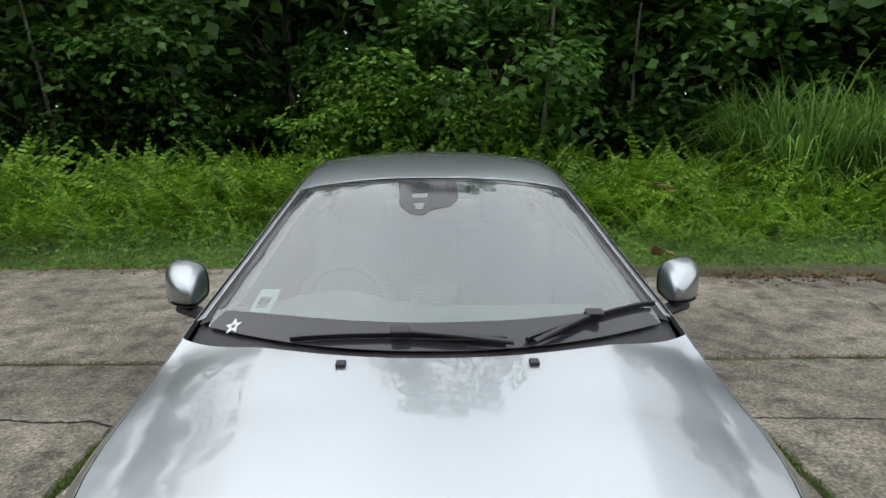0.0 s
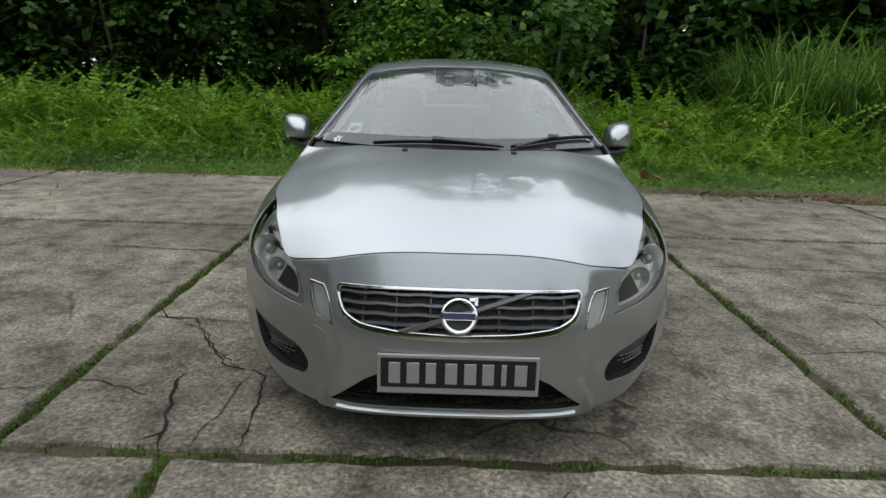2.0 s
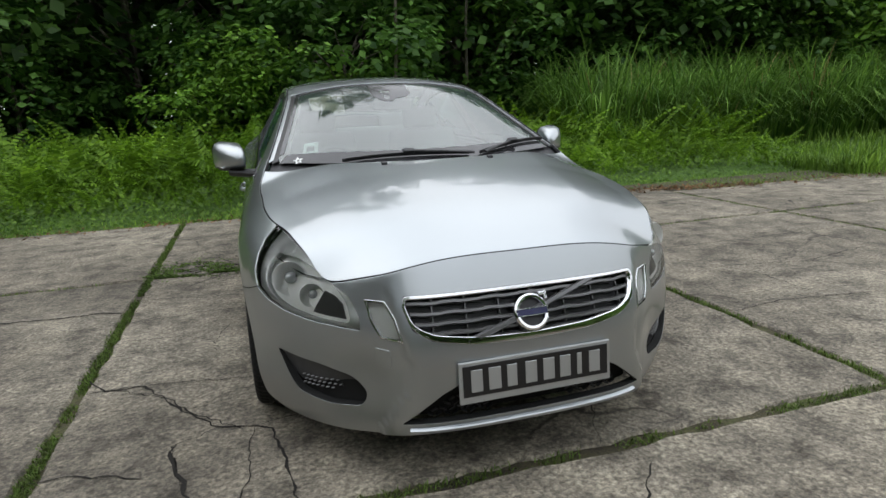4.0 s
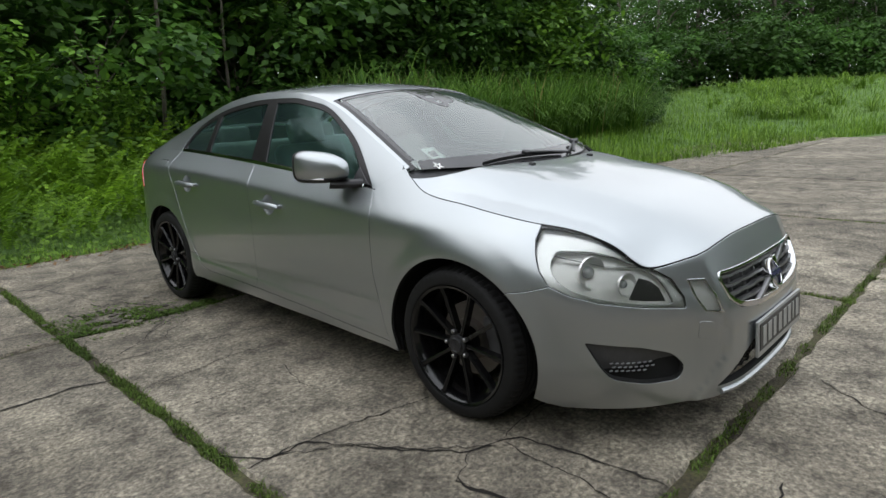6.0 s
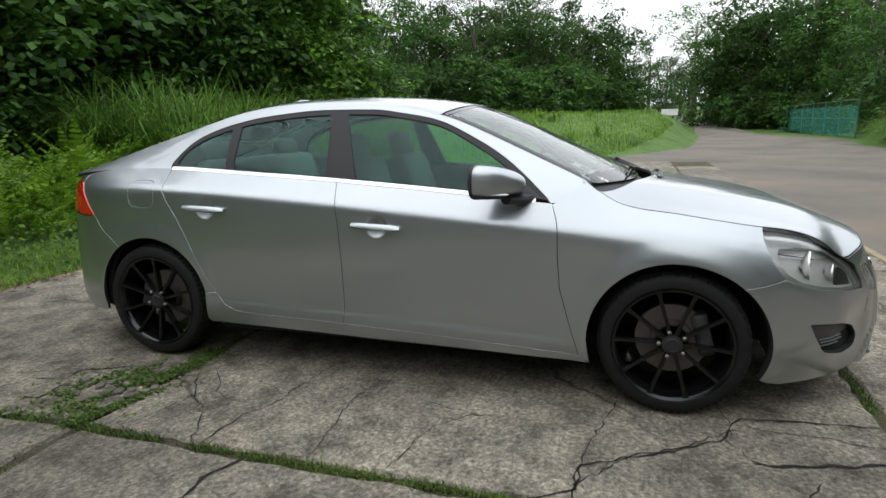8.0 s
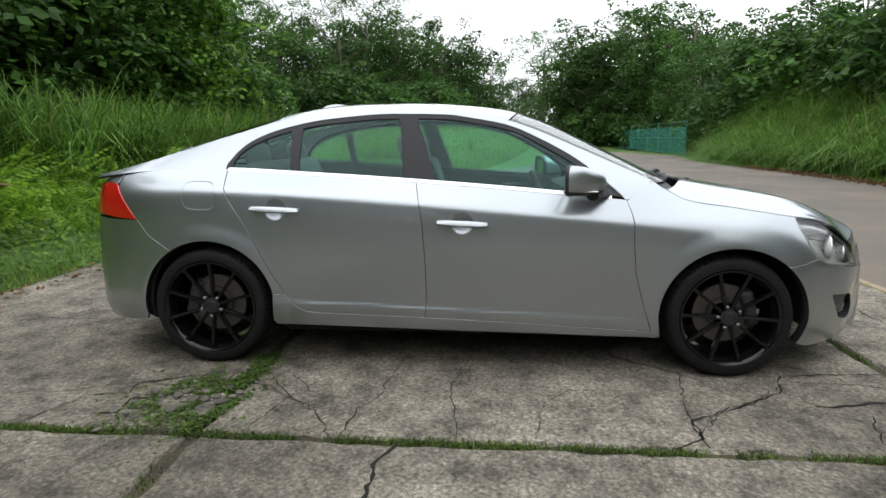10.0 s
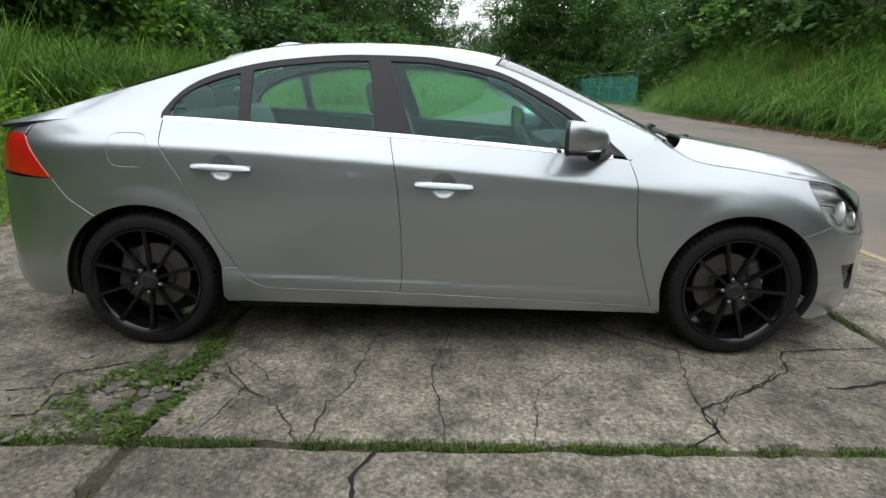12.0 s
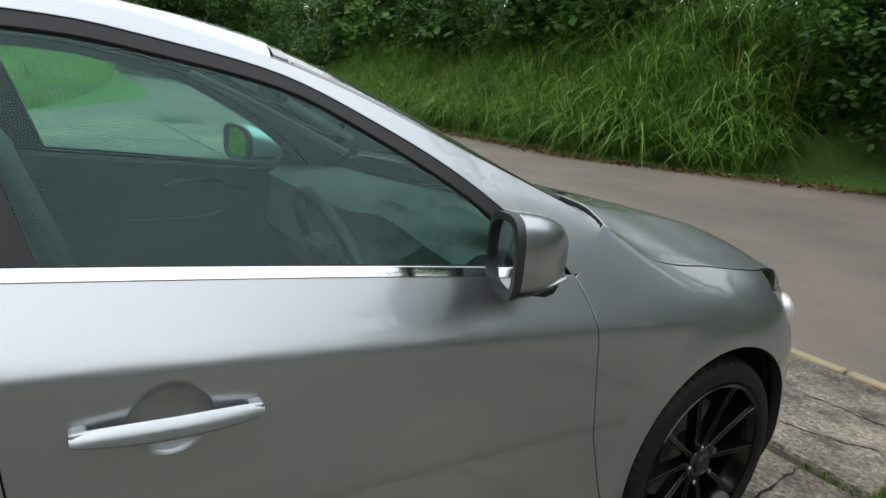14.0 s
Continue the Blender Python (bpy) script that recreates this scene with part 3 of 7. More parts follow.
def sheet(name, chart, outer, holes=(), step=0.03, gap=0.003, hem=0.016, flip=False, mat=None, lift=0.0, roll=0.0017):
    """A panel cut from a surface: chart maps (a, b) to points; hems turn in at every edge."""
    rims = [shrink(dense(outer, step * 0.6), gap)] + [shrink(dense(h, step * 0.6), -gap) for h in holes]
    pts, edges = [], []
    for r in rims:
        k = len(pts)
        pts += r
        edges += [(k + i, k + (i + 1) % len(r)) for i in range(len(r))]
    nrim = len(pts)
    o = np.array(rims[0])
    lo, hi = o.min(0), o.max(0)
    gx, gy = np.meshgrid(np.arange(lo[0] + step / 2, hi[0], step), np.arange(lo[1] + step / 2, hi[1], step))
    g = np.stack([gx.ravel(), gy.ravel()], 1)
    ok = inside(rims[0], g)
    for h in rims[1:]:
        ok &= ~inside(h, g)
    g = g[ok]
    rp = np.array(pts)
    if len(g):
        far = np.ones(len(g), bool)
        for i in range(0, len(rp), 64):
            d2 = ((g[:, None, :] - rp[None, i:i + 64, :]) ** 2).sum(-1).min(1)
            far &= d2 > (0.45 * step) ** 2
        g = g[far]
    allp = pts + [tuple(v) for v in g]
    res = geometry.delaunay_2d_cdt([Vector(p) for p in allp], edges, [], 0, 1e-6)
    v2 = np.array([tuple(v) for v in res[0]])
    tri = np.array([f for f in res[2] if len(f) == 3])
    c = v2[tri].mean(1)
    ok = inside(rims[0], c)
    for h in rims[1:]:
        ok &= ~inside(h, c)
    tri = tri[ok]
    P = chart(v2[:, 0], v2[:, 1])
    e = 0.002
    N = np.cross(chart(v2[:, 0] + e, v2[:, 1]) - chart(v2[:, 0] - e, v2[:, 1]), chart(v2[:, 0], v2[:, 1] + e) - chart(v2[:, 0], v2[:, 1] - e))
    N /= np.linalg.norm(N, axis=1)[:, None] + 1e-12
    if flip:
        N = -N
        tri = tri[:, ::-1]
    P = P + N * lift
    verts, norms, faces = [P], [N], [tuple(t) for t in tri]
    dark = []
    base = len(P)
    for r in rims:
        r2 = np.array(r)
        n = len(r2)
        a = np.roll(r2, -1, 0) - np.roll(r2, 1, 0)
        p0 = chart(r2[:, 0], r2[:, 1])
        n0 = np.cross(chart(r2[:, 0] + e, r2[:, 1]) - chart(r2[:, 0] - e, r2[:, 1]), chart(r2[:, 0], r2[:, 1] + e) - chart(r2[:, 0], r2[:, 1] - e))
        n0 /= np.linalg.norm(n0, axis=1)[:, None] + 1e-12
        if flip:
            n0 = -n0
        t3 = np.roll(p0, -1, 0) - np.roll(p0, 1, 0)
        t3 /= np.linalg.norm(t3, axis=1)[:, None] + 1e-12
        out = np.cross(t3, n0)
        if flip:
            out = -out
        if r is not rims[0]:
            out = -out
        p0 = p0 + n0 * lift
        rows = [(p0, n0), (p0 + (out - n0) * roll, (out + n0) * 0.7071), (p0 + out * roll - n0 * hem, out)]
        for p, q in rows:
            verts.append(p)
            norms.append(q)
        turn = (r is rims[0]) != flip
        for k in range(2):
            for i in range(n):
                j = (i + 1) % n
                q = (base + k * n + i, base + (k + 1) * n + i, base + (k + 1) * n + j, base + k * n + j)
                if k:
                    dark.append(len(faces))
                faces.append(q if turn else q[::-1])
        base += 3 * n
    V, NN = np.concatenate(verts), np.concatenate(norms)
    me = bpy.data.meshes.new(name)
    me.from_pydata(V.tolist(), [], faces)
    me.materials.append(mat)
    # hems of painted panels are coloured dark, which paints the shade inside the seams
    if mat is PAINT:
        me.materials.append(DARK)
        for k in dark:
            me.polygons[k].material_index = 1
    me.polygons.foreach_set("use_smooth", [True] * len(me.polygons))
    me.update()
    me.normals_split_custom_set_from_vertices(NN.tolist())
    return me


def on_body(poly, s):
    """(y, z) corners on one side of the car as (u, z)."""
    return [(s * float(u_of(y)), z) for y, z in poly]


def arc(ay, r, a0, a1, n=28):
    fore = 1.07 if ay < 1 else 1.0
    return [(ay + r * (fore if math.cos(radians(a)) < 0 else 1.0) * math.cos(radians(a)), HUB_Z + r * math.sin(radians(a))) for a in np.linspace(a0, a1, n)]


car = thing("car", "silver four-door saloon with black multi-spoke wheels, parked on concrete slabs", "car")
ARCH = 0.368

# seams in the side view (y, z)
DOOR_FRONT = [(0.40, 0.245), (0.45, 0.40), (0.492, 0.55), (0.506, 0.70), (0.510, 0.812), (0.520, 0.86), (0.546, 0.925)]
DOOR_MID = [(1.592, 0.292), (1.585, 0.33), (1.580, 0.40), (1.587, 0.60), (1.605, 0.80), (1.622, 0.90), (1.645, 1.006)]
DOOR_REAR = [(2.08, 0.304), (2.17, 0.307), (2.24, 0.315), (2.30, 0.345), (2.345, 0.405), (2.42, 0.52), (2.50, 0.67), (2.575, 0.81), (2.64, 0.91), (2.67, 0.97), (2.69, 1.056)]
SILL_TOP = 0.262
HEADLIGHT = [(-0.818, 0.551), (-0.707, 0.564), (-0.586, 0.583), (-0.50, 0.606), (-0.43, 0.637), (-0.392, 0.690), (-0.370, 0.745), (-0.357, 0.794), (-0.366, 0.8115),
             (-0.464, 0.803), (-0.575, 0.783), (-0.658, 0.755), (-0.735, 0.722), (-0.785, 0.655), (-0.815, 0.59)]


FLAP = rounded([(2.72, 0.862), (2.895, 0.866), (2.905, 1.008), (2.73, 1.008)], 0.05)


def cup(y, z, a=0.058, b=0.055, n=28):
    return [(y + a * math.cos(2 * math.pi * k / n), z + b * math.sin(2 * math.pi * k / n)) for k in range(n)]


HEADLIGHT = [(y, float(bonnet_edge_z(y)) - 0.001) if 8 <= k <= 12 else (y, z) for k, (y, z) in enumerate(HEADLIGHT)]


def body_u(s):
    return lambda u, z: body(u, z)


def belt_run(y0, y1, n=14, dz=0.0):
    return [(y, float(belt_z(y)) + dz) for y in np.linspace(y0, y1, n)]


def edge_run(y0, y1, n=14):
    return [(y, float(bonnet_edge_z(y))) for y in np.linspace(y0, y1, n)]


for s in (-1, 1):
    # front wing
    wing = [(-0.345, 0.612)] + HEADLIGHT[4:9] + edge_run(-0.355, 0.36, 30) + [(0.40, 1.024), (0.445, 1.001), (0.515, 0.942)]
    wing += [(0.546, 0.925)] + DOOR_FRONT[::-1][1:] + [(0.392, 0.235), (0.352, 0.21)] + [p for p in arc(0, ARCH, 0, 132, 40) if p[1] > 0.215]
    child("front_wing", sheet("front_wing", body_u(s), on_body(wing, s), mat=PAINT, step=0.015), car)
    # doors
    d = DOOR_FRONT[:-1] + belt_run(0.546, 1.645, 20) + DOOR_MID[::-1][1:]
    fdoor = child("front_door", sheet("front_door", body_u(s), on_body(d, s), [on_body(cup(1.392, 0.802), s)], mat=PAINT, step=0.015), car)
    d = DOOR_MID[:-1] + belt_run(1.645, 2.69, 20) + DOOR_REAR[::-1][1:]
    rdoor = child("rear_door", sheet("rear_door", body_u(s), on_body(d, s), [on_body(cup(2.39, 0.866), s)], mat=PAINT, step=0.015), car)
    # sill
    d = [(0.36, 0.208), (0.38, 0.235)] + [(0.40, 0.245), (1.0, 0.269), (1.592, 0.292)] + DOOR_REAR[:5]
    d += [(2.418, 0.408), (2.420, 0.26), (2.400, 0.236), (1.4, 0.216), (0.8, 0.211)]
    child("sill", sheet("sill", body_u(s), on_body(d, s), mat=PAINT, step=0.03), car)
    # rear quarter with the arch, up to the shoulder
    d = [(2.69, 1.056)] + DOOR_REAR[::-1][1:-4] + [(2.421, 0.408)] + arc(2.776, ARCH, 166, 58, 34) + [(3.10, 0.715), (3.17, 0.80), (3.33, 0.985)] + belt_run(3.33, 2.69, 16, 0.006)
    hole = [on_body(FLAP, s)] if s < 0 else []
    quarter = child("rear_quarter", sheet("rear_quarter", body_u(s), on_body(d, s), hole, mat=PAINT, step=0.015), car)
    corner = [(3.345, 0.988), (3.58, 0.992)] + belt_run(3.585, 3.34, 10)
    child("boot_corner", sheet("boot_corner", body_u(s), on_body(corner, s), mat=PAINT, step=0.025, gap=0.001), car)
    # rear lamp and half of the rear bumper
    d = rounded([(3.17, 0.800), (3.42, 0.815), (3.58, 0.83), (3.58, 0.98), (3.40, 0.995), (3.33, 0.985)], 0.02)
    RED = material("red_lamp_lens", (0.50, 0.008, 0.007), 0.08, Coat_Weight=1.0, Coat_Roughness=0.02)
    child("rear_lamp", sheet("rear_lamp", body_u(s), on_body(d, s), mat=RED, step=0.03, lift=0.006), car, "red rear lamp lens")
    d = arc(2.776, ARCH, 58, -8, 24) + [(3.16, 0.24), (3.3, 0.22), (3.655, 0.22), (3.655, 0.80), (3.17, 0.80), (3.10, 0.715)]
    child("rear_bumper", sheet("rear_bumper", body_u(s), on_body(d, s), mat=PAINT, step=0.03), car)
    d = [(3.44, 0.83), (3.655, 0.83), (3.655, 0.985), (3.44, 0.985)]
    child("boot_back", sheet("boot_back", body_u(s), [(s * float(u_of(3.59)), 0.80), (s * (ULEN - 0.001), 0.80), (s * (ULEN - 0.001), 1.02), (s * float(u_of(3.59)), 1.0)], mat=PAINT, step=0.04), car)

# ---- bumper with openings ----
def u_side(poly, s):
    return [(s * a, b) for a, b in poly]


GRILLE = [(-0.435, 0.660), (0.435, 0.660), (0.440, 0.630), (0.405, 0.560), (0.34, 0.523), (0.2, 0.500), (0.0, 0.492), (-0.2, 0.500), (-0.34, 0.523), (-0.405, 0.560), (-0.440, 0.630)]
INTAKE = [(-0.455, 0.238), (0.455, 0.238), (0.42, 0.262), (0.318, 0.340), (0.25, 0.375), (-0.25, 0.375), (-0.318, 0.340), (-0.42, 0.262)]


def drl(s):
    return u_side([(0.440, 0.520), (0.520, 0.532), (0.560, 0.582), (0.588, 0.648), (0.512, 0.644), (0.466, 0.589)], s)


def fog(s):
    return rounded(on_body([(-0.545, 0.436), (-0.702, 0.418), (-0.790, 0.381), (-0.825, 0.329), (-0.809, 0.280), (-0.727, 0.274), (-0.621, 0.300), (-0.588, 0.351)], s), [0.008, 0.03, 0.03, 0.03, 0.03, 0.03, 0.03, 0.03])


half = [(0.0, 0.196), (0.3, 0.196), (0.5, 0.186)]
tip = [(float(u_of(y)), z) for y, z in [(-0.75, 0.165), (-0.6, 0.158), (-0.47, 0.155), (-0.40, 0.170)] + [p for p in arc(0, ARCH, 202, 132, 24)] + [(-0.345, 0.612)]]
hl = [(float(u_of(y)), z) for y, z in HEADLIGHT]
lower = [p for p in hl[4::-1]]
upper = [hl[14], hl[13], hl[12]]
crown = [(a, float(bonnet_edge_z(outline_y(a)))) for a in np.linspace(hl[12][0] - 0.006, 0.0, 22)]
right = half + tip + lower + upper + crown
outer = right[:-1] + [(0.0, crown[-1][1])] + [(-a, b) for a, b in right[::-1][1:-1]]
front_bumper = child("front_bumper", sheet("front_bumper", body, outer, [GRILLE, INTAKE, drl(1), drl(-1), fog(1), fog(-1)], mat=PAINT, step=0.022, hem=0.03), car)

# ---- bonnet, roof, boot ----
bu = np.linspace(0, float(u_of(0.345)), 60)
bp = body(bu, bonnet_edge_z(outline_y(bu)))
edge = [(float(p[0]), float(p[1])) for p in bp[1:]]
rear_y = lambda x: 0.105 + 0.235 * (abs(x) / 0.77) ** 2.2
rear = [(x, rear_y(x)) for x in np.linspace(edge[-1][0], -edge[-1][0], 40)]
poly = [(0.0, float(bp[0][1]))] + edge + rear[1:-1] + [(-x, y) for x, y in edge[::-1]]
child("bonnet", sheet("bonnet", bonnet, poly, mat=PAINT, step=0.022, gap=0.0055), car)

glass_side = lambda y: float(roof_edge_x(y)) - 0.045
scr = [(x, 0.175 + 0.22 * (abs(x) / 0.77) ** 2.2) for x in np.linspace(-0.705, 0.705, 30)]
scr += [(glass_side(y), y) for y in np.linspace(0.42, 1.08, 16)]
scr += [(x, 1.075 + 0.07 * (abs(x) / 0.56) ** 2) for x in np.linspace(0.535, -0.535, 24)] + [(-glass_side(y), y) for y in np.linspace(1.08, 0.42, 16)]
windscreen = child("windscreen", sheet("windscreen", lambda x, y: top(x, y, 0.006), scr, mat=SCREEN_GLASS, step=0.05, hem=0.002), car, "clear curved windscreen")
for s in (-1, 1):
    pil = [(s * (float(roof_edge_x(y)) - 0.003), y) for y in np.linspace(0.40, 1.165, 24)] + [(s * (float(roof_edge_x(y)) - 0.026), y) for y in np.linspace(1.15, 0.40, 24)]
    child("windscreen_pillar", sheet("windscreen_pillar", top, pil, mat=PAINT, step=0.03, gap=0.0006, hem=0.012), car)
    seal = [(s * (float(roof_edge_x(y)) - 0.022), y) for y in np.linspace(0.38, 1.16, 24)] + [(s * (float(roof_edge_x(y)) - 0.050), y) for y in np.linspace(1.15, 0.38, 24)]
    child("windscreen_seal", sheet("windscreen_seal", lambda x, y: top(x, y, 0.004), seal, mat=TRIM_BLACK, step=0.03, gap=0.0, hem=0.004), car)
rf = [(x, 1.08 + 0.07 * (abs(x) / 0.56) ** 2) for x in np.linspace(-0.592, 0.592, 30)] + [(float(roof_edge_x(y)) - 0.004, y) for y in np.linspace(1.17, 2.42, 26)]
rf += [(x, 2.52 - 0.09 * (abs(x) / 0.58) ** 2) for x in np.linspace(0.55, -0.55, 20)] + [(-float(roof_edge_x(y)) + 0.004, y) for y in np.linspace(2.42, 1.17, 26)]
child("roof", sheet("roof", top, rf, mat=PAINT, step=0.035), car)
rg = [(x, 2.53 - 0.09 * (abs(x) / 0.58) ** 2) for x in np.linspace(-0.53, 0.53, 20)] + [(float(roof_edge_x(y)) - 0.05, y) for y in np.linspace(2.47, 3.03, 14)] + [(-float(roof_edge_x(y)) + 0.05, y) for y in np.linspace(3.03, 2.47, 14)]
child("rear_window", sheet("rear_window", lambda x, y: top(x, y, 0.006), rg, mat=REAR_GLASS, step=0.05), car, "dark rear window glass")
bl = [(-float(roof_edge_x(3.05)) + 0.03, 3.05), (float(roof_edge_x(3.05)) - 0.03, 3.05)] + [(float(roof_edge_x(y)) - 0.004, y) for y in np.linspace(3.2, 3.43, 10)] + [(0.45, 3.52), (0.22, 3.58), (0, 3.60), (-0.22, 3.58), (-0.45, 3.52)] + [(-float(roof_edge_x(y)) + 0.004, y) for y in np.linspace(3.43, 3.2, 10)]
child("boot_lid", sheet("boot_lid", top, bl, mat=PAINT, step=0.035), car)

# ---- cabin sides ----
win_top = smooth_curve([0.556, 0.66, 0.79, 0.95, 1.16, 1.35, 1.5, 1.78, 2.15, 2.38, 2.575, 2.665, 2.70], [0.942, 1.035, 1.135, 1.225, 1.316, 1.352, 1.372, 1.376, 1.348, 1.304, 1.233, 1.160, 1.105], 0.03)
opening = belt_run(0.556, 2.70, 40, 0.008) + [(y, float(win_top(y))) for y in np.linspace(2.70, 0.56, 60)]
for s in (-1, 1):
    chart = lambda y, z, s=s: house(y, z, s)
    deep = lambda y, z, s=s: house(y, z, s, 0.012)
    flip = s < 0
    # painted rail over the windows and pillar behind them
    rail = [(0.41, 1.012), (0.45, 0.985), (0.52, 0.932), (0.55, 0.930)] + [(y, float(win_top(y))) for y in np.linspace(0.565, 2.70, 60)] + [(2.705, 1.09)] + belt_run(2.705, 3.52, 18, -0.004)
    rail += [(y, max(float(roof_edge_z(y)), float(belt_z(y)) + 0.012)) for y in np.linspace(3.52, 0.42, 76)]
    child("roof_rail", sheet("roof_rail", chart, rail, mat=PAINT, step=0.022, gap=0.0008, flip=flip), car)
    # black frame with three panes
    def inset_top(y, d):
        return float(win_top(y)) - d
    front = [(0.705, float(belt_z(0.705)) + 0.014)] + belt_run(0.72, 1.545, 16, 0.014) + [(1.60, 1.19), (1.655, inset_top(1.655, 0.026))] + [(y, inset_top(y, 0.026 + 0.035 * max(0, 1.1 - y))) for y in np.linspace(1.62, 0.76, 30)] + [(0.70, 1.02)]
    back = belt_run(1.715, 2.285, 12, 0.014) + [(2.30, 1.10), (2.302, inset_top(2.302, 0.028))] + [(y, inset_top(y, 0.028)) for y in np.linspace(2.28, 1.80, 16)] + [(1.755, inset_top(1.76, 0.028)), (1.73, 1.2)]
    small = belt_run(2.345, 2.655, 8, 0.014) + [(2.672, 1.10), (2.645, inset_top(2.645, 0.03))] + [(y, inset_top(y, 0.028)) for y in np.linspace(2.62, 2.36, 10)]
    child("window_frame", sheet("window_frame", lambda y, z, s=s: house(y, z, s, 0.004), opening, [front, back, small], mat=TRIM_BLACK, step=0.03, gap=0.0006, hem=0.014, flip=flip), car, "gloss black window frame and pillar trim")
    for shape in (front, back, small):
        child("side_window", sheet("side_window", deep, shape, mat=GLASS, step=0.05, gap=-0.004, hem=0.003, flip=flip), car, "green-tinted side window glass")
    strip = belt_run(0.62, 2.69, 50, 0.012) + belt_run(2.69, 0.62, 50, -0.004)
    child("belt_trim", sheet("belt_trim", lambda y, z, s=s: house(y, z, s, -0.004), strip, mat=CHROME, step=0.03, gap=0.0, hem=0.008, flip=flip), car, "chrome strip along the window sill")

# ---- dark liner behind the panels ----
for s in (-1, 1):
    n = lambda u, z: body(u, z) * np.array([0.955, 0.988, 1.0]) + np.array([0, 0.01, 0])
    lin = [(-0.90, 0.27), (-0.42, 0.27)] + [p for p in arc(0, ARCH + 0.012, 200, -20, 40) if p[1] > 0.19] + [(0.42, 0.19), (2.37, 0.19)] + [p for p in arc(2.776, ARCH + 0.012, 200, -20, 40) if p[1] > 0.22] + [(3.2, 0.25), (3.6, 0.25), (3.6, 0.96), (3.3, 0.96), (2.72, 0.99), (1.6, 0.94), (0.5, 0.88), (0.25, 0.84), (-0.2, 0.78), (-0.6, 0.70), (-0.90, 0.68)]
    child("inner_liner", sheet("inner_liner", n, on_body(lin, s), [shrink(dense(on_body(HEADLIGHT, s), 0.03), -0.006)], mat=DARK, step=0.06), car)
bm = bmesh.new()
box(bm, (1.36, 0.9, 0.02), (0, -0.1, 0.73), pose(0, 0, 0, 9, 0, 0))
box(bm, (0.9, 0.3, 0.02), (0, -0.6, 0.655), pose(0, 0, 0, 9, 0, 0))
box(bm, (1.2, 3.7, 0.05), (0, 1.55, 0.22))
box(bm, (1.0, 0.03, 0.40), (0, -0.70, 0.43))
part("underbody", bm, DARK, car)


# ---- the car's fittings ----
def offset_chart(chart, d):
    """The same surface moved along its normal by d (or by d(a, b))."""
    def moved(a, b):
        a, b = np.asarray(a, float), np.asarray(b, float)
        e = 0.003
        n = np.cross(chart(a + e, b) - chart(a - e, b), chart(a, b + e) - chart(a, b - e))
        n /= np.linalg.norm(n, axis=-1)[..., None] + 1e-12
        k = d(a, b) if callable(d) else d
        return chart(a, b) + n * (k[..., None] if callable(d) else k)
    return moved


def point_on(chart, a, b, lift=0.0):
    p = offset_chart(chart, lift)(np.array([a]), np.array([b]))[0]
    return Vector(p)


def strip_along(chart, pts, width, height, lift=0.0):
    """A raised bar with a rounded section along points of a chart."""
    bm = bmesh.new()
    c = [point_on(chart, a, b, lift) for a, b in pts]
    q = [point_on(chart, a, b, lift + 0.01) - p for (a, b), p in zip(pts, c)]
    rings = []
    for k, p in enumerate(c):
        d = (c[min(k + 1, len(c) - 1)] - c[max(k - 1, 0)]).normalized()
        n = (q[k] - d * q[k].dot(d)).normalized()
        w = d.cross(n)
        hw = width[k] / 2 if isinstance(width, list) else width / 2
        rings.append([bm.verts.new(p + w * (hw * a) + n * (height * b)) for a, b in ((-1, 0), (-0.9, 0.6), (-0.55, 1), (0.55, 1), (0.9, 0.6), (1, 0))])
    for a, b in zip(rings, rings[1:]):
        for k in range(6):
            bm.faces.new((a[k], a[(k + 1) % 6], b[(k + 1) % 6], b[k]))
    bm.faces.new(rings[0][::-1])
    bm.faces.new(rings[-1])
    return bm


# wheels
def tyre_mesh():
    """Tread with four round grooves and cut shoulders, in one skin."""
    h, n = 0.117, 192
    half = [(-h + 0.012, 0.250, 0), (-h + 0.001, 0.262, 0), (-h, 0.285, 0), (-h + 0.005, 0.301, 0), (-h + 0.016, 0.3135, 1), (-h + 0.030, 0.319, 1), (-h + 0.050, 0.3225, 1), (-0.062, 0.3243, 0)]
    groove = []
    for x in (-0.05, -0.017, 0.017, 0.05):
        groove += [(x - 0.006, 0.325, 0), (x - 0.0045, 0.317, 0), (x + 0.0045, 0.317, 0), (x + 0.006, 0.325, 0)]
    prof = half + groove + [(-a, r, k) for a, r, k in half[::-1]]
    v, m = [], len(prof)
    for i in range(n):
        cut = 0.0055 if i % 3 == 0 else 0.0
        for a, r, k in prof:
            t = 2 * math.pi * (i + 1.2 * a / h) / n
            q = r - cut * k
            v.append((a, q * math.cos(t), q * math.sin(t)))
    f = [(i * m + k, i * m + k + 1, ((i + 1) % n) * m + k + 1, ((i + 1) % n) * m + k) for i in range(n) for k in range(m - 1)]
    me = mesh_from("tyre", v, f, RUBBER, True)
    me.set_sharp_from_angle(angle=radians(25))
    return me


def rim_mesh():
    bm = bmesh.new()
    lathe(bm, [(-0.112, 0.2435), (-0.117, 0.2535), (-0.110, 0.2565), (-0.104, 0.2495), (-0.09, 0.2405), (-0.03, 0.222), (0.07, 0.218), (0.105, 0.245), (0.108, 0.252)], "x", 72)
    bmesh.ops.recalc_face_normals(bm, faces=bm.faces)
    me = bpy.data.meshes.new("wheel")
    bm.to_mesh(me)
    bm.free()
    me.materials.append(WHEEL_BLACK)
    me.polygons.foreach_set("use_smooth", [True] * len(me.polygons))
    me.set_sharp_from_angle(angle=radians(35))
    return me


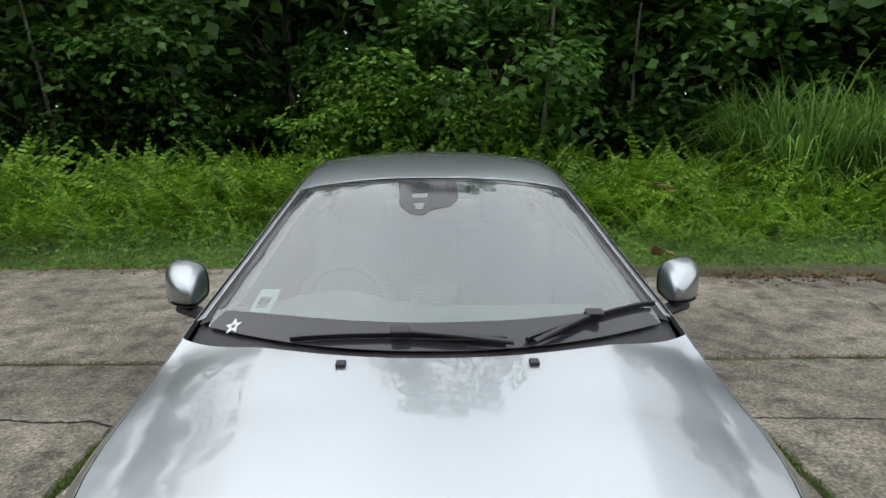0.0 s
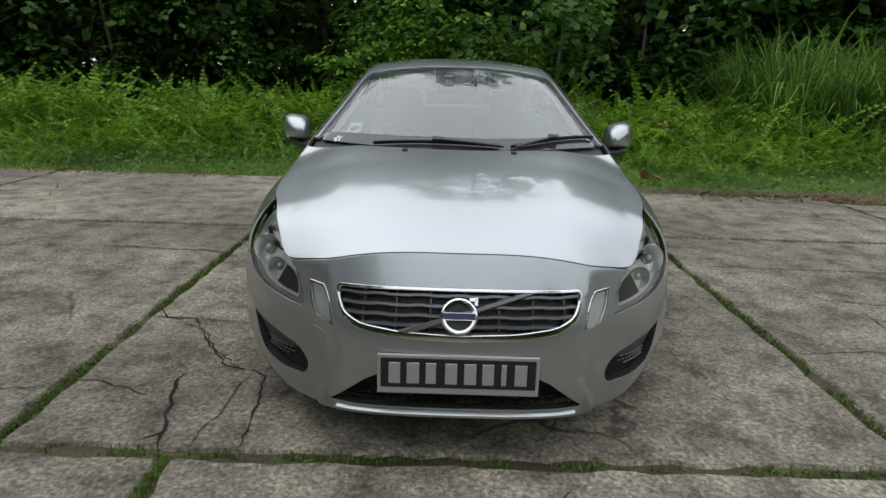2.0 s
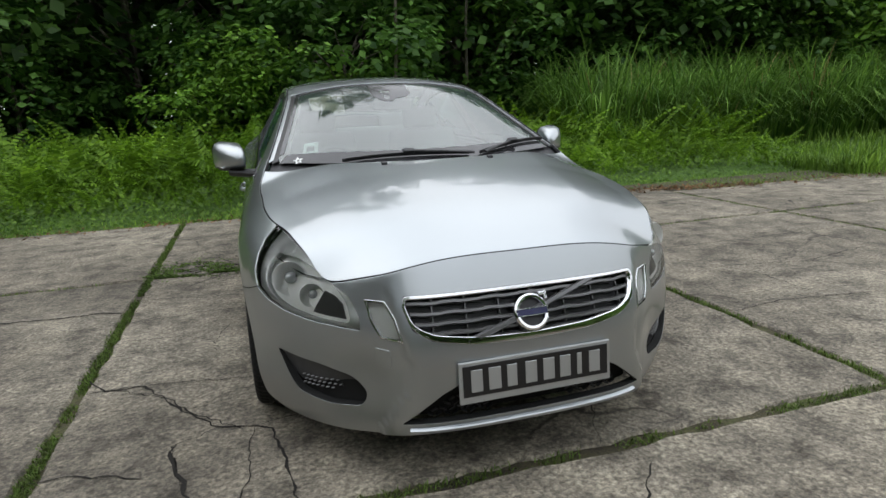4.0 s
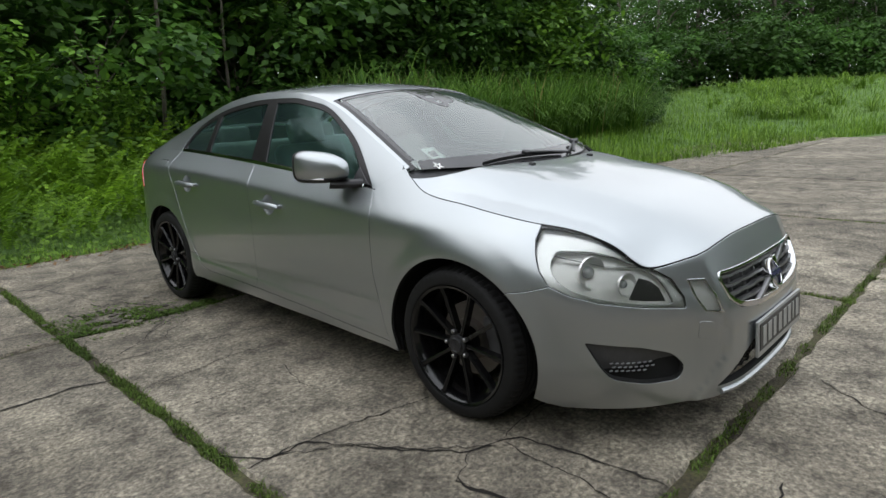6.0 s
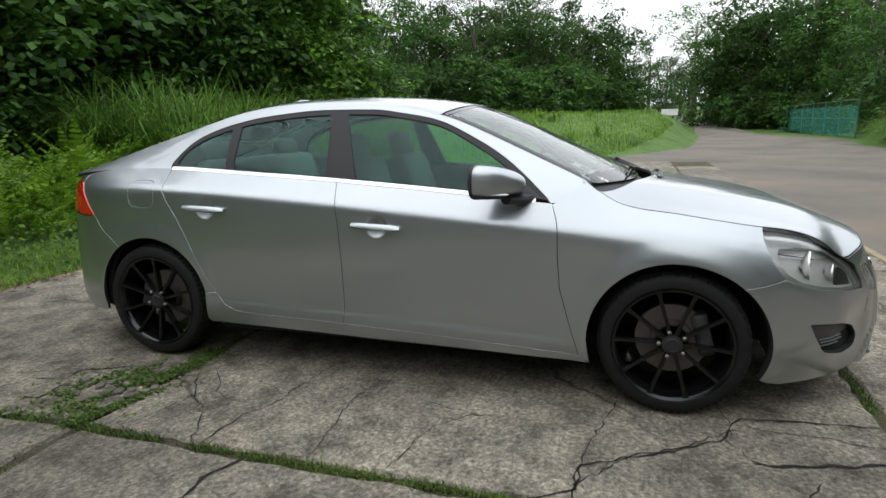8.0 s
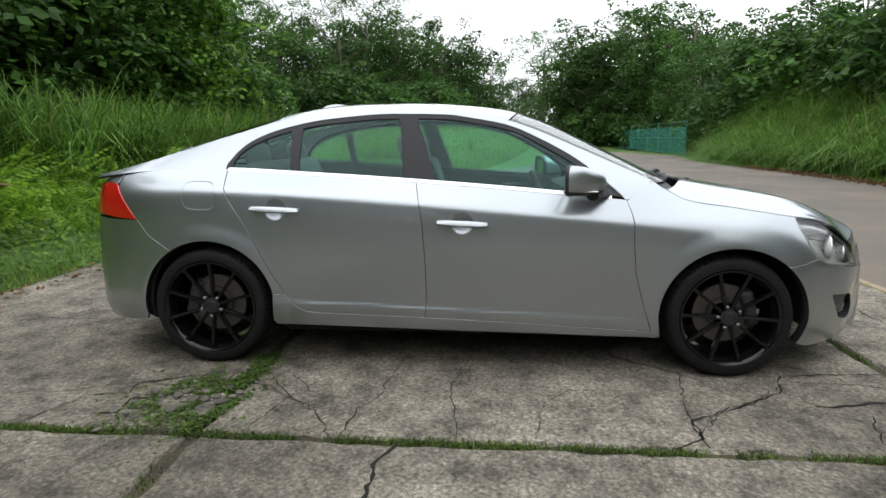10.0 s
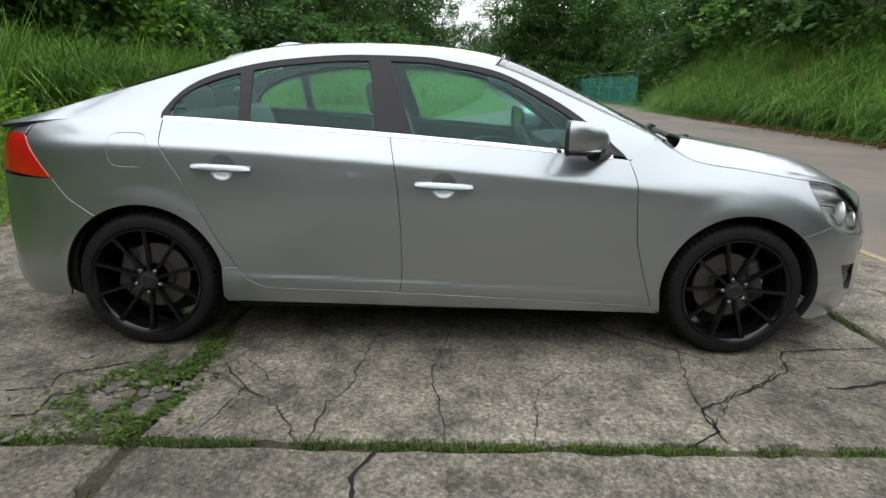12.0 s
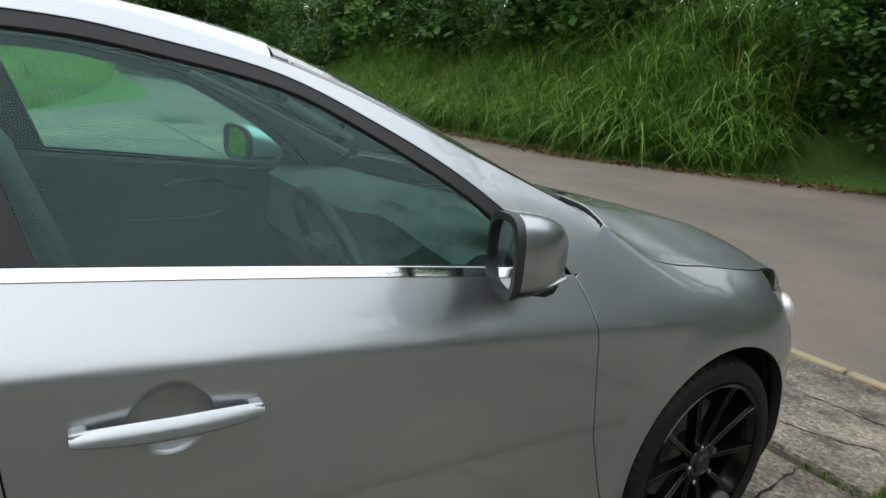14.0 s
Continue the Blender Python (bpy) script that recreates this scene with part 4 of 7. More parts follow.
def spoke_mesh():
    """One slim spoke with a raised rib down its face, along +z, face towards -x."""
    bm = bmesh.new()
    rows = []
    for r, w, x in ((0.030, 0.024, -0.092), (0.075, 0.0165, -0.092), (0.15, 0.0165, -0.098), (0.215, 0.0185, -0.105), (0.236, 0.020, -0.110), (0.246, 0.030, -0.1115)):
        h = w / 2
        rows.append([bm.verts.new(p) for p in ((x + 0.038, -h * 0.9, r), (x + 0.008, -h, r), (x + 0.0055, -h * 0.9, r), (x + 0.004, -h * 0.3, r), (x, -h * 0.16, r), (x, h * 0.16, r), (x + 0.004, h * 0.3, r), (x + 0.0055, h * 0.9, r), (x + 0.008, h, r), (x + 0.038, h * 0.9, r))])
    for a, b in zip(rows, rows[1:]):
        for k in range(10):
            bm.faces.new((a[k], a[(k + 1) % 10], b[(k + 1) % 10], b[k]))
    bm.faces.new(rows[0][::-1])
    bm.faces.new(rows[-1])
    bmesh.ops.recalc_face_normals(bm, faces=bm.faces)
    me = bpy.data.meshes.new("spoke")
    bm.to_mesh(me)
    bm.free()
    me.materials.append(WHEEL_BLACK)
    return me


def cap_mesh():
    bm = bmesh.new()
    lathe(bm, [(-0.090, 0.044), (-0.097, 0.042), (-0.098, 0.031), (-0.106, 0.031), (-0.108, 0.0285), (-0.1045, 0.026), (-0.1045, 0.0005)], "x", 32)
    for k in range(4):
        box(bm, (0.002, 0.006, 0.022), (0, 0, 0), pose(0, 0, 0, 45 + 90 * k) @ Matrix.Translation((-0.1075, 0, 0.014)))
    bmesh.ops.recalc_face_normals(bm, faces=bm.faces)
    me = bpy.data.meshes.new("centre_cap")
    bm.to_mesh(me)
    bm.free()
    me.materials.append(BLACK_PLASTIC)
    return me


def nut_mesh():
    bm = bmesh.new()
    lathe(bm, [(-0.085, 0.010), (-0.103, 0.0095), (-0.106, 0.006), (-0.106, 0.0003)], "x", 6)
    bmesh.ops.recalc_face_normals(bm, faces=bm.faces)
    me = bpy.data.meshes.new("wheel_nut")
    bm.to_mesh(me)
    bm.free()
    me.materials.append(NUT_STEEL)
    return me


def disc_mesh():
    bm = bmesh.new()
    lathe(bm, [(0.02, 0.05), (-0.03, 0.07), (-0.03, 0.09), (0.0, 0.092), (0.0, 0.158), (0.026, 0.158), (0.026, 0.05)], "x", 48)
    bmesh.ops.recalc_face_normals(bm, faces=bm.faces)
    me = bpy.data.meshes.new("brake_disc")
    bm.to_mesh(me)
    bm.free()
    me.materials.append(STEEL)
    return me


TYRE, RIM, SPOKE, CAP, NUT, DISC = tyre_mesh(), rim_mesh(), spoke_mesh(), cap_mesh(), nut_mesh(), disc_mesh()
for s in (-1, 1):
    for ay, start in ((AXLES[0], 2.0), (AXLES[1], -17.0)):
        wheel = child("wheel", RIM, car, "gloss black ten-spoke alloy wheel")
        wheel.matrix_basis = pose(s * 0.793, ay, HUB_Z, start if s < 0 else -start, 0, 0 if s < 0 else 180)
        child("tyre", TYRE, wheel, "black low-profile tyre")
        for k in range(10):
            o = child("spoke", SPOKE, wheel)
            o.matrix_basis = pose(0, 0, 0, 36 * k + 90, 0, 0)
        child("centre_cap", CAP, wheel, "dark grey centre cap")
        for k in range(5):
            o = child("wheel_nut", NUT, wheel)
            o.matrix_basis = pose(0, 0, 0, 72 * k + 54) @ Matrix.Translation((0.0, 0, 0.057))
        child("brake_disc", DISC, wheel, "grey steel brake disc")
        bm = bmesh.new()
        box(bm, (0.09, 0.07, 0.20), (s * 0.775, ay + (0.13 if ay > 1 else -0.13), HUB_Z + 0.03), pose(0, 0, 0, 15 if ay > 1 else -15), 0.02)
        part("brake_caliper", bm, GREY_PLASTIC, car)
        bm = bmesh.new()
        n = 30
        ring = [[bm.verts.new((s * x, ay + (ARCH + 0.034) * math.cos(radians(a)), HUB_Z + (ARCH + 0.02) * math.sin(radians(a)))) for a in np.linspace(-8, 188, n)] for x in (0.86, 0.56)]
        for k in range(n - 1):
            bm.faces.new((ring[0][k], ring[0][k + 1], ring[1][k + 1], ring[1][k]))
        cen = bm.verts.new((s * 0.56, ay, HUB_Z))
        for k in range(n - 1):
            bm.faces.new((ring[1][k], ring[1][k + 1], cen))
        part("wheel_housing", bm, DARK, car)

# lamps of the nose
LAMP_CHROME = material("lamp_reflector", (0.88, 0.88, 0.87), 0.3, 0.45)
LAMP_SATIN = material("lamp_satin_bezel", (0.66, 0.67, 0.66), 0.25, 0.7)
LAMP_HOUSING = material("lamp_silver_housing", (0.82, 0.82, 0.79), 0.3, 0.15)
MARKER_WHITE = material("marker_silver", (0.80, 0.80, 0.78), 0.3, 0.25)
for s in (-1, 1):
    hp = on_body(HEADLIGHT, s)
    lens = child("headlight", sheet("headlight", body, hp, mat=LAMP_GLASS, step=0.02, gap=0.004, hem=0.004), car, "clear swept-back headlight")
    # silver bezel, wide at its rear end, about a housing that leans back towards its top
    tilted = lambda depth, slope: offset_chart(body, lambda a, b: -depth - slope * np.clip(b - 0.56, 0, 0.28))
    open_ = rounded(on_body([(-0.795, 0.566), (-0.700, 0.575), (-0.590, 0.594), (-0.505, 0.620), (-0.450, 0.660), (-0.425, 0.715), (-0.440, 0.768), (-0.570, 0.762), (-0.655, 0.734), (-0.722, 0.698), (-0.772, 0.640)], s), 0.03)
    child("headlight_bezel", sheet("headlight_bezel", tilted(0.010, 0.10), hp, [open_], mat=LAMP_SATIN, step=0.015, gap=0.001, hem=0.02), lens, "silver bezel frame")
    child("headlight_housing", sheet("headlight_housing", tilted(0.022, 0.22), hp, mat=LAMP_HOUSING, step=0.03, gap=0.002, hem=0.002), lens)
    for (y, z, r, d) in ((-0.565, 0.688, 0.058, 0.022), (-0.668, 0.645, 0.040, 0.020)):
        p = point_on(body, s * float(u_of(y)), z, -d)
        aim = Vector((s * 0.30, -1, 0.05)).to_track_quat("Z", "Y").to_matrix().to_4x4()
        bm = bmesh.new()
        lathe(bm, [(-0.030, r * 0.22), (-0.025, r * 0.6), (-0.012, r * 0.88), (0.0, r), (0.003, r * 1.04), (-0.004, r * 1.07)], "z", 36)
        bmesh.ops.transform(bm, matrix=Matrix.Translation(p) @ aim, verts=bm.verts)
        part("reflector", bm, LAMP_CHROME, lens, "chrome reflector bowl", smooth=True)
        bm = bmesh.new()
        bmesh.ops.create_uvsphere(bm, u_segments=24, v_segments=14, radius=r * 0.40)
        bmesh.ops.transform(bm, matrix=Matrix.Translation(p) @ aim @ Matrix.Translation((0, 0, -0.020)), verts=bm.verts)
        part("projector", bm, material("projector_glass", (0.55, 0.57, 0.58), 0.08, 0.4, Coat_Weight=1.0), lens, smooth=True)
    inner = on_body([(-0.775, 0.578), (-0.715, 0.585), (-0.675, 0.592), (-0.690, 0.630), (-0.705, 0.665), (-0.735, 0.652), (-0.760, 0.625)], s)
    child("lamp_mask", sheet("lamp_mask", offset_chart(body, -0.026), inner, mat=material("lamp_mask_grey", (0.06, 0.06, 0.06), 0.3), step=0.02, gap=0.001, hem=0.006), lens, "dark inner lamp mask")
    # upright marker lamp beside the grille
    child("marker_lamp", sheet("marker_lamp", offset_chart(body, 0.004), drl(s), mat=LAMP_GLASS, step=0.015, gap=0.001, hem=0.006), car, "clear upright marker lamp")
    child("marker_back", sheet("marker_back", offset_chart(body, -0.010), drl(s), mat=MARKER_WHITE, step=0.015, gap=-0.002, hem=0.002), car)
    child("marker_rim", sheet("marker_rim", offset_chart(body, 0.003), drl(s), [shrink(dense(drl(s), 0.01), 0.0045)], mat=CHROME, step=0.012, gap=0.0, hem=0.012), car)
    # grille pocket low in the bumper
    pocket = child("bumper_pocket", sheet("bumper_pocket", offset_chart(body, lambda a, b: -0.012 - 0.03 * np.clip(0.43 - b, 0, 0.12) / 0.12), fog(s), mat=GREY_PLASTIC, step=0.02, gap=-0.006, hem=0.002), car, "dark grey plastic pocket with a small mesh")
    k = 0
    for row, (z, n) in enumerate(((0.350, 8), (0.334, 8), (0.318, 7))):
        for i in range(n):
            y = -0.625 - 0.0165 * i - (0.008 if row == 1 else 0)
            p = point_on(body, s * float(u_of(y)), z, -0.028)
            bm = bmesh.new()
            box(bm, (0.013, 0.008, 0.0045), p, Matrix.Rotation(s * radians(42), 4, "Z") @ Matrix.Rotation(radians(-12), 4, "Y"), 0.0015, 1)
            part("mesh_rib", bm, GRILLE_GREY, pocket)
    # washer cover and tow cover lines
cover = rounded([(-0.545, 0.435), (-0.485, 0.425), (-0.485, 0.490), (-0.545, 0.498)], 0.012)
tow = child("tow_cover", sheet("tow_cover", offset_chart(body, 0.0022), cover, mat=PAINT, step=0.02, gap=0.0, hem=0.004), car)

# grille
grille = child("grille", sheet("grille", offset_chart(body, -0.05), GRILLE, mat=BLACK_PLASTIC, step=0.03, gap=-0.01, hem=0.002), car, "black grille with satin grey slats and chrome surround")
child("grille_surround", sheet("grille_surround", offset_chart(body, 0.006), rounded(GRILLE, 0.03), [[(p[0], p[1] + 0.012 * max(0.0, min(1.0, (0.60 - p[1]) / 0.09))) for p in shrink(dense(rounded(GRILLE, 0.03), 0.02), 0.0085)]], mat=CHROME, step=0.012, gap=0.001, hem=0.035), grille, "chrome grille surround")
def grille_half(z):
    return float(np.interp(z, [0.492, 0.500, 0.523, 0.560, 0.630, 0.660], [0.05, 0.20, 0.34, 0.405, 0.440, 0.435]))
for z in (0.638, 0.606, 0.574, 0.542, 0.515):
    h = grille_half(z - 0.006) - 0.012
    xs = np.linspace(-h, h, 41)
    pts = [(x, z + 0.0022 * 0.55 * (1 if math.cos(x * 2 * math.pi / 0.135) > 0.2 else -1)) for x in xs]
    bm = strip_along(body, pts, 0.0155, 0.022, -0.03)
    part("slat", bm, GRILLE_GREY, grille, smooth=True)
for k in range(-3, 4):
    x = k * 0.118 + 0.02
    lo = float(np.interp(abs(x), [0, 0.2, 0.34, 0.405, 0.44], [0.494, 0.502, 0.526, 0.562, 0.63]))
    part("upright", strip_along(body, [(x, z) for z in np.linspace(lo, 0.655, 6)], 0.006, 0.012, -0.036), GRILLE_GREY, grille)
part("diagonal_bar", strip_along(body, [(-0.225 + 0.475 * t, 0.508 + 0.146 * t) for t in np.linspace(0, 1, 12)], 0.021, 0.014, -0.008), GRILLE_GREY, grille, smooth=True)
badge_at = Matrix.Translation(point_on(body, 0.0, 0.575, 0.004)) @ Matrix.Rotation(radians(90 - 24), 4, "X")
bm = bmesh.new()
lathe(bm, [(-0.02, 0.044), (0.004, 0.044), (0.010, 0.047), (0.011, 0.055), (0.006, 0.061), (-0.02, 0.062)], "z", 40)
bmesh.ops.transform(bm, matrix=badge_at, verts=bm.verts)
badge = part("badge", bm, CHROME, grille, "round chrome badge with a blue band", smooth=True)
bm = bmesh.new()
box(bm, (0.028, 0.012, 0.016), (0.046, 0.056, 0.0), None, 0.002, 1)
box(bm, (0.012, 0.028, 0.016), (0.057, 0.050, 0.0), None, 0.002, 1)
bmesh.ops.transform(bm, matrix=badge_at, verts=bm.verts)
part("badge_arrow", bm, CHROME, badge)
bm = bmesh.new()
lathe(bm, [(-0.004, 0.046), (-0.004, 0.0005)], "z", 32)
bmesh.ops.transform(bm, matrix=badge_at, verts=bm.verts)
part("badge_disc", bm, BLACK_PLASTIC, badge)
bm = bmesh.new()
box(bm, (0.112, 0.026, 0.016), (0, 0, 0.004), None, 0.003, 1)
bmesh.ops.transform(bm, matrix=badge_at, verts=bm.verts)
part("badge_band", bm, material("badge_blue", (0.018, 0.02, 0.07), 0.25), badge, "dark blue band")
bm = bmesh.new()
for sgn in (-1, 1):
    box(bm, (0.110, 0.0016, 0.002), (0, sgn * 0.0115, 0.0125))
bmesh.ops.transform(bm, matrix=badge_at, verts=bm.verts)
part("badge_line", bm, CHROME, badge)

# lower intake
intake = child("lower_intake", sheet("lower_intake", offset_chart(body, -0.06), INTAKE, mat=DARK, step=0.05, gap=-0.01, hem=0.002), car, "black lower air intake with a mesh")
for row in range(4):
    z = 0.240 + 0.020 * row
    for i in range(26):
        x = -0.39 + 0.031 * i + (0.0155 if row % 2 else 0)
        if abs(x) > 0.385 - (z - 0.235) * 1.4 or abs(x) < 0.14:
            continue
        p = point_on(body, x, z, -0.045)
        bm = bmesh.new()
        box(bm, (0.022, 0.012, 0.004), p, pose(0, 0, 0, 0, 25 if (i + row) % 2 else -25, 0))
        part("mesh_rib", bm, BLACK_PLASTIC, intake)

part("bumper_lip", strip_along(body, [(a, 0.213) for a in np.linspace(-0.43, 0.43, 31)], 0.020, 0.012, 0.0), PAINT, front_bumper, smooth=True)

# number plate: plain bars stand for the characters
PLATE_BLACK = material("plate_black", (0.012, 0.012, 0.013), 0.35)
PLATE_SILVER = material("plate_silver", (0.42, 0.43, 0.43), 0.35, 0.5)
bm = bmesh.new()
box(bm, (0.545, 0.012, 0.140), (0, 0, 0), None, 0.004, 2)
plate_at = pose(0.003, -0.953, 0.380, -4, 0, 0)
bmesh.ops.transform(bm, matrix=plate_at, verts=bm.verts)
plate = part("number_plate", bm, PLATE_SILVER, car, "black number plate in a silver frame")
bm = bmesh.new()
box(bm, (0.521, 0.004, 0.104), (0, -0.0065, 0.006), None, 0.001, 1)
bmesh.ops.transform(bm, matrix=plate_at, verts=bm.verts)
part("plate_face", bm, PLATE_BLACK, plate)
for x, w in ((-0.214, 0.050), (-0.152, 0.054), (-0.092, 0.044), (-0.024, 0.052), (0.040, 0.052), (0.100, 0.050), (0.153, 0.022), (0.210, 0.052)):
    bm = bmesh.new()
    box(bm, (w * 0.78, 0.003, 0.074), (x, -0.0095, 0.006), None, 0.001, 1)
    bmesh.ops.transform(bm, matrix=plate_at, verts=bm.verts)
    part("plate_bar", bm, PLATE_SILVER, plate)

# door handles with their cups, mirrors
def dish(y, z, s, name, parent):
    v, f, nn = [], [], 28
    rings = (1.06, 1.0, 0.92, 0.75, 0.5, 0.25)
    for r in rings:
        for a, b in cup(y, z, 0.058 * r, 0.055 * r, nn):
            v.append(point_on(body, s * float(u_of(a)), b, -0.002 - 0.022 * max(0.0, 1 - min(1, r) ** 2) ** 0.8))
    v.append(point_on(body, s * float(u_of(y)), z, -0.028))
    for k in range(len(rings) - 1):
        for i in range(nn):
            j = (i + 1) % nn
            q = (k * nn + i, k * nn + j, (k + 1) * nn + j, (k + 1) * nn + i)
            f.append(q)
    last = (len(rings) - 1) * nn
    f += [(last + i, last + (i + 1) % nn, len(v) - 1) for i in range(nn)]
    child(name, mesh_from(name, v, f, PAINT, True), parent)


def handle(y, z, s, parent):
    length, bm = 0.262, bmesh.new()
    rows = []
    for k in range(15):
        t = k / 14
        yy = y + (t - 0.5) * length
        p = point_on(body, s * float(u_of(yy)), z + 0.010 * (t - 0.5) * 0.9, 0)
        bow = 0.030 * math.sin(math.pi * min(1, max(0, 0.12 + 0.76 * t))) ** 0.6
        hh = 0.0165 * (1 - 0.45 * abs(2 * t - 1) ** 3)
        rows.append([bm.verts.new(p + Vector((s * (bow + a * 0.010), 0, b * hh))) for a, b in ((-1, -0.5), (-0.3, -0.95), (0.65, -0.95), (1.15, -0.55), (0.95, 0.05), (0.45, 0.65), (-0.25, 0.98), (-1, 0.6))])
    for a, b in zip(rows, rows[1:]):
        for k in range(8):
            bm.faces.new((a[k], a[(k + 1) % 8], b[(k + 1) % 8], b[k]))
    bm.faces.new(rows[0][::-1])
    bm.faces.new(rows[-1])
    h = part("door_handle", bm, PAINT, parent, "silver pull handle over a round recess", smooth=True)
    for t in (0.04, 0.96):
        bm = bmesh.new()
        p = point_on(body, s * float(u_of(y + (t - 0.5) * length)), z + 0.009 * (t - 0.5), 0.008)
        box(bm, (0.030, 0.024, 0.020), p, None, 0.005)
        part("handle_foot", bm, PAINT, h)


doors = {}
for o in list(car.children):
    if o.name.startswith(("front_door", "rear_door")):
        doors.setdefault(o.name.split(".")[0], []).append(o)
for s in (-1, 1):
    i = 0 if s < 0 else 1
    for nm, y, z in (("front_door", 1.392, 0.802), ("rear_door", 2.39, 0.866)):
        dish(y, z, s, "handle_cup", doors[nm][i])
        handle(y, z, s, doors[nm][i])
child("filler_flap", sheet("filler_flap", body, on_body(FLAP, -1), mat=PAINT, step=0.02, gap=0.001), car)


def lean(x, y):
    return y - 0.03 + (abs(x) - 0.935) * 0.38


def mirror_shell(s, z0, z1, grow=1.0):
    """The streamlined housing between two heights of its section."""
    bm = bmesh.new()
    rows = []
    n, m = 20, 16
    for j in range(m + 1):
        t = j / m
        yy = 0.865 - 0.165 * t
        k = (1 - t ** 2.6) ** 0.5 if t < 1 else 0.03
        cx = 0.945 - 0.045 * t * t
        cz = 1.030 - 0.012 * t
        ring = []
        for i in range(n):
            a = 2 * math.pi * i / n
            ca, sa = math.cos(a), math.sin(a)
            e = 0.62
            xx = cx + 0.083 * k * grow * math.copysign(abs(ca) ** e, ca)
            zz = cz + (0.080 if sa > 0 else 0.078) * k * grow * math.copysign(abs(sa) ** e, sa) * 0.95
            zz += 0.018 * (1 if sa > 0 else 0.2) * k * (0.935 - xx) / 0.106 * -0.5
            ring.append(bm.verts.new((s * xx, yy - 0.03 + (xx - 0.935) * 0.38, min(max(zz, z0), z1))))
        rows.append(ring)
    for a, b in zip(rows, rows[1:]):
        for k in range(n):
            bm.faces.new((a[k], a[(k + 1) % n], b[(k + 1) % n], b[k]))
    bm.faces.new(rows[-1])
    bmesh.ops.remove_doubles(bm, verts=bm.verts, dist=0.0004)
    return bm


for s in (-1, 1):
    shell = part("door_mirror", mirror_shell(s, 0.978, 2.0), PAINT, car, "silver door mirror with a black base", smooth=True)
    part("mirror_base", mirror_shell(s, 0.0, 0.977, 0.985), BLACK_PLASTIC, shell, "black plastic lower shell", smooth=True)
    bm = bmesh.new()
    tube(bm, [(s * 0.93, 0.735, 0.958), (s * 0.88, 0.70, 0.950), (s * 0.835, 0.665, 0.948), (s * 0.795, 0.640, 0.948)], [0.034, 0.030, 0.028, 0.03], 10)
    bmesh.ops.scale(bm, vec=(1, 1, 0.75), verts=bm.verts, space=Matrix.Translation((0, 0, -0.95)))
    part("mirror_arm", bm, BLACK_PLASTIC, shell, smooth=True)
    bm = bmesh.new()
    ring_o, ring_i = [], []
    for i in range(32):
        a = 2 * math.pi * i / 32
        ca, sa = math.cos(a), math.sin(a)
        x, z = math.copysign(abs(ca) ** 0.62, ca), math.copysign(abs(sa) ** 0.62, sa)
        skew = -0.009 * -x * (1 if sa > 0 else 0.2)
        ring_o.append((s * (0.945 + 0.084 * x), 1.030 + 0.076 * z + skew))
        ring_i.append((s * (0.945 + 0.071 * x), 1.030 + 0.063 * z + skew * 0.8))
    vo = [bm.verts.new((x, lean(x, 0.862), z)) for x, z in ring_o]
    vb = [bm.verts.new((x, lean(x, 0.880), z)) for x, z in ring_o]
    vi = [bm.verts.new((x, lean(x, 0.881), z)) for x, z in ring_i]
    vd = [bm.verts.new((x, lean(x, 0.868), z)) for x, z in ring_i]
    for a, b in ((vo, vb), (vb, vi), (vi, vd)):
        for k in range(32):
            bm.faces.new((a[k], a[(k + 1) % 32], b[(k + 1) % 32], b[k]))
    part("mirror_rim", bm, BLACK_PLASTIC, shell, smooth=True)
    bm = bmesh.new()
    bm.faces.new([bm.verts.new((x, lean(x, 0.8705), z)) for x, z in ring_i])
    part("mirror_glass", bm, MIRROR, shell, "mirror glass")
    bm = bmesh.new()
    for k in range(8):
        t = k / 7
    tube(bm, [(s * (0.968 + 0.045 * math.sin(t * 1.2)), 0.705 + 0.12 * t, 0.979) for t in np.linspace(0.1, 1, 8)], 0.0045, 6)
    part("mirror_indicator", bm, LAMP_SATIN, shell, "clear indicator strip")
    # black sail behind the mirror arm
    sail = [(0.575, float(belt_z(0.575)) + 0.012), (0.705, float(belt_z(0.705)) + 0.014), (0.698, 1.0), (0.690, 1.022), (0.60, 0.958)]
    child("mirror_sail", sheet("mirror_sail", lambda y, z, s=s: house(y, z, s, -0.004), sail, mat=BLACK_PLASTIC, step=0.03, gap=0.002, flip=s < 0), shell)

# windscreen: black border, sensor patch, stickers, wipers, washer jets
low = lambda x, w=0.0: 0.175 + 0.22 * (abs(x) / 0.77) ** 2.2 + w
band = [(x, low(x)) for x in np.linspace(-0.70, 0.70, 30)] + [(x, low(x, 0.10 - 0.03 * (abs(x) / 0.7) ** 4)) for x in np.linspace(0.665, -0.665, 30)]
under = lambda x, y: top(x, y, 0.0042)
over = lambda x, y: top(x, y, 0.002)
FRIT = material("black_ceramic_border", (0.03, 0.03, 0.032), 0.12)
child("screen_border", sheet("screen_border", under, band, mat=FRIT, step=0.04, gap=0.0, hem=0.001), windscreen)
for s in (-1, 1):
    side = [(s * (glass_side(y) - 0.0), y) for y in np.linspace(0.43, 1.10, 14)] + [(s * (glass_side(y) - 0.028), y) for y in np.linspace(1.10, 0.43, 14)]
    child("screen_border", sheet("screen_border", under, side, mat=FRIT, step=0.04, gap=0.0, hem=0.001), windscreen)
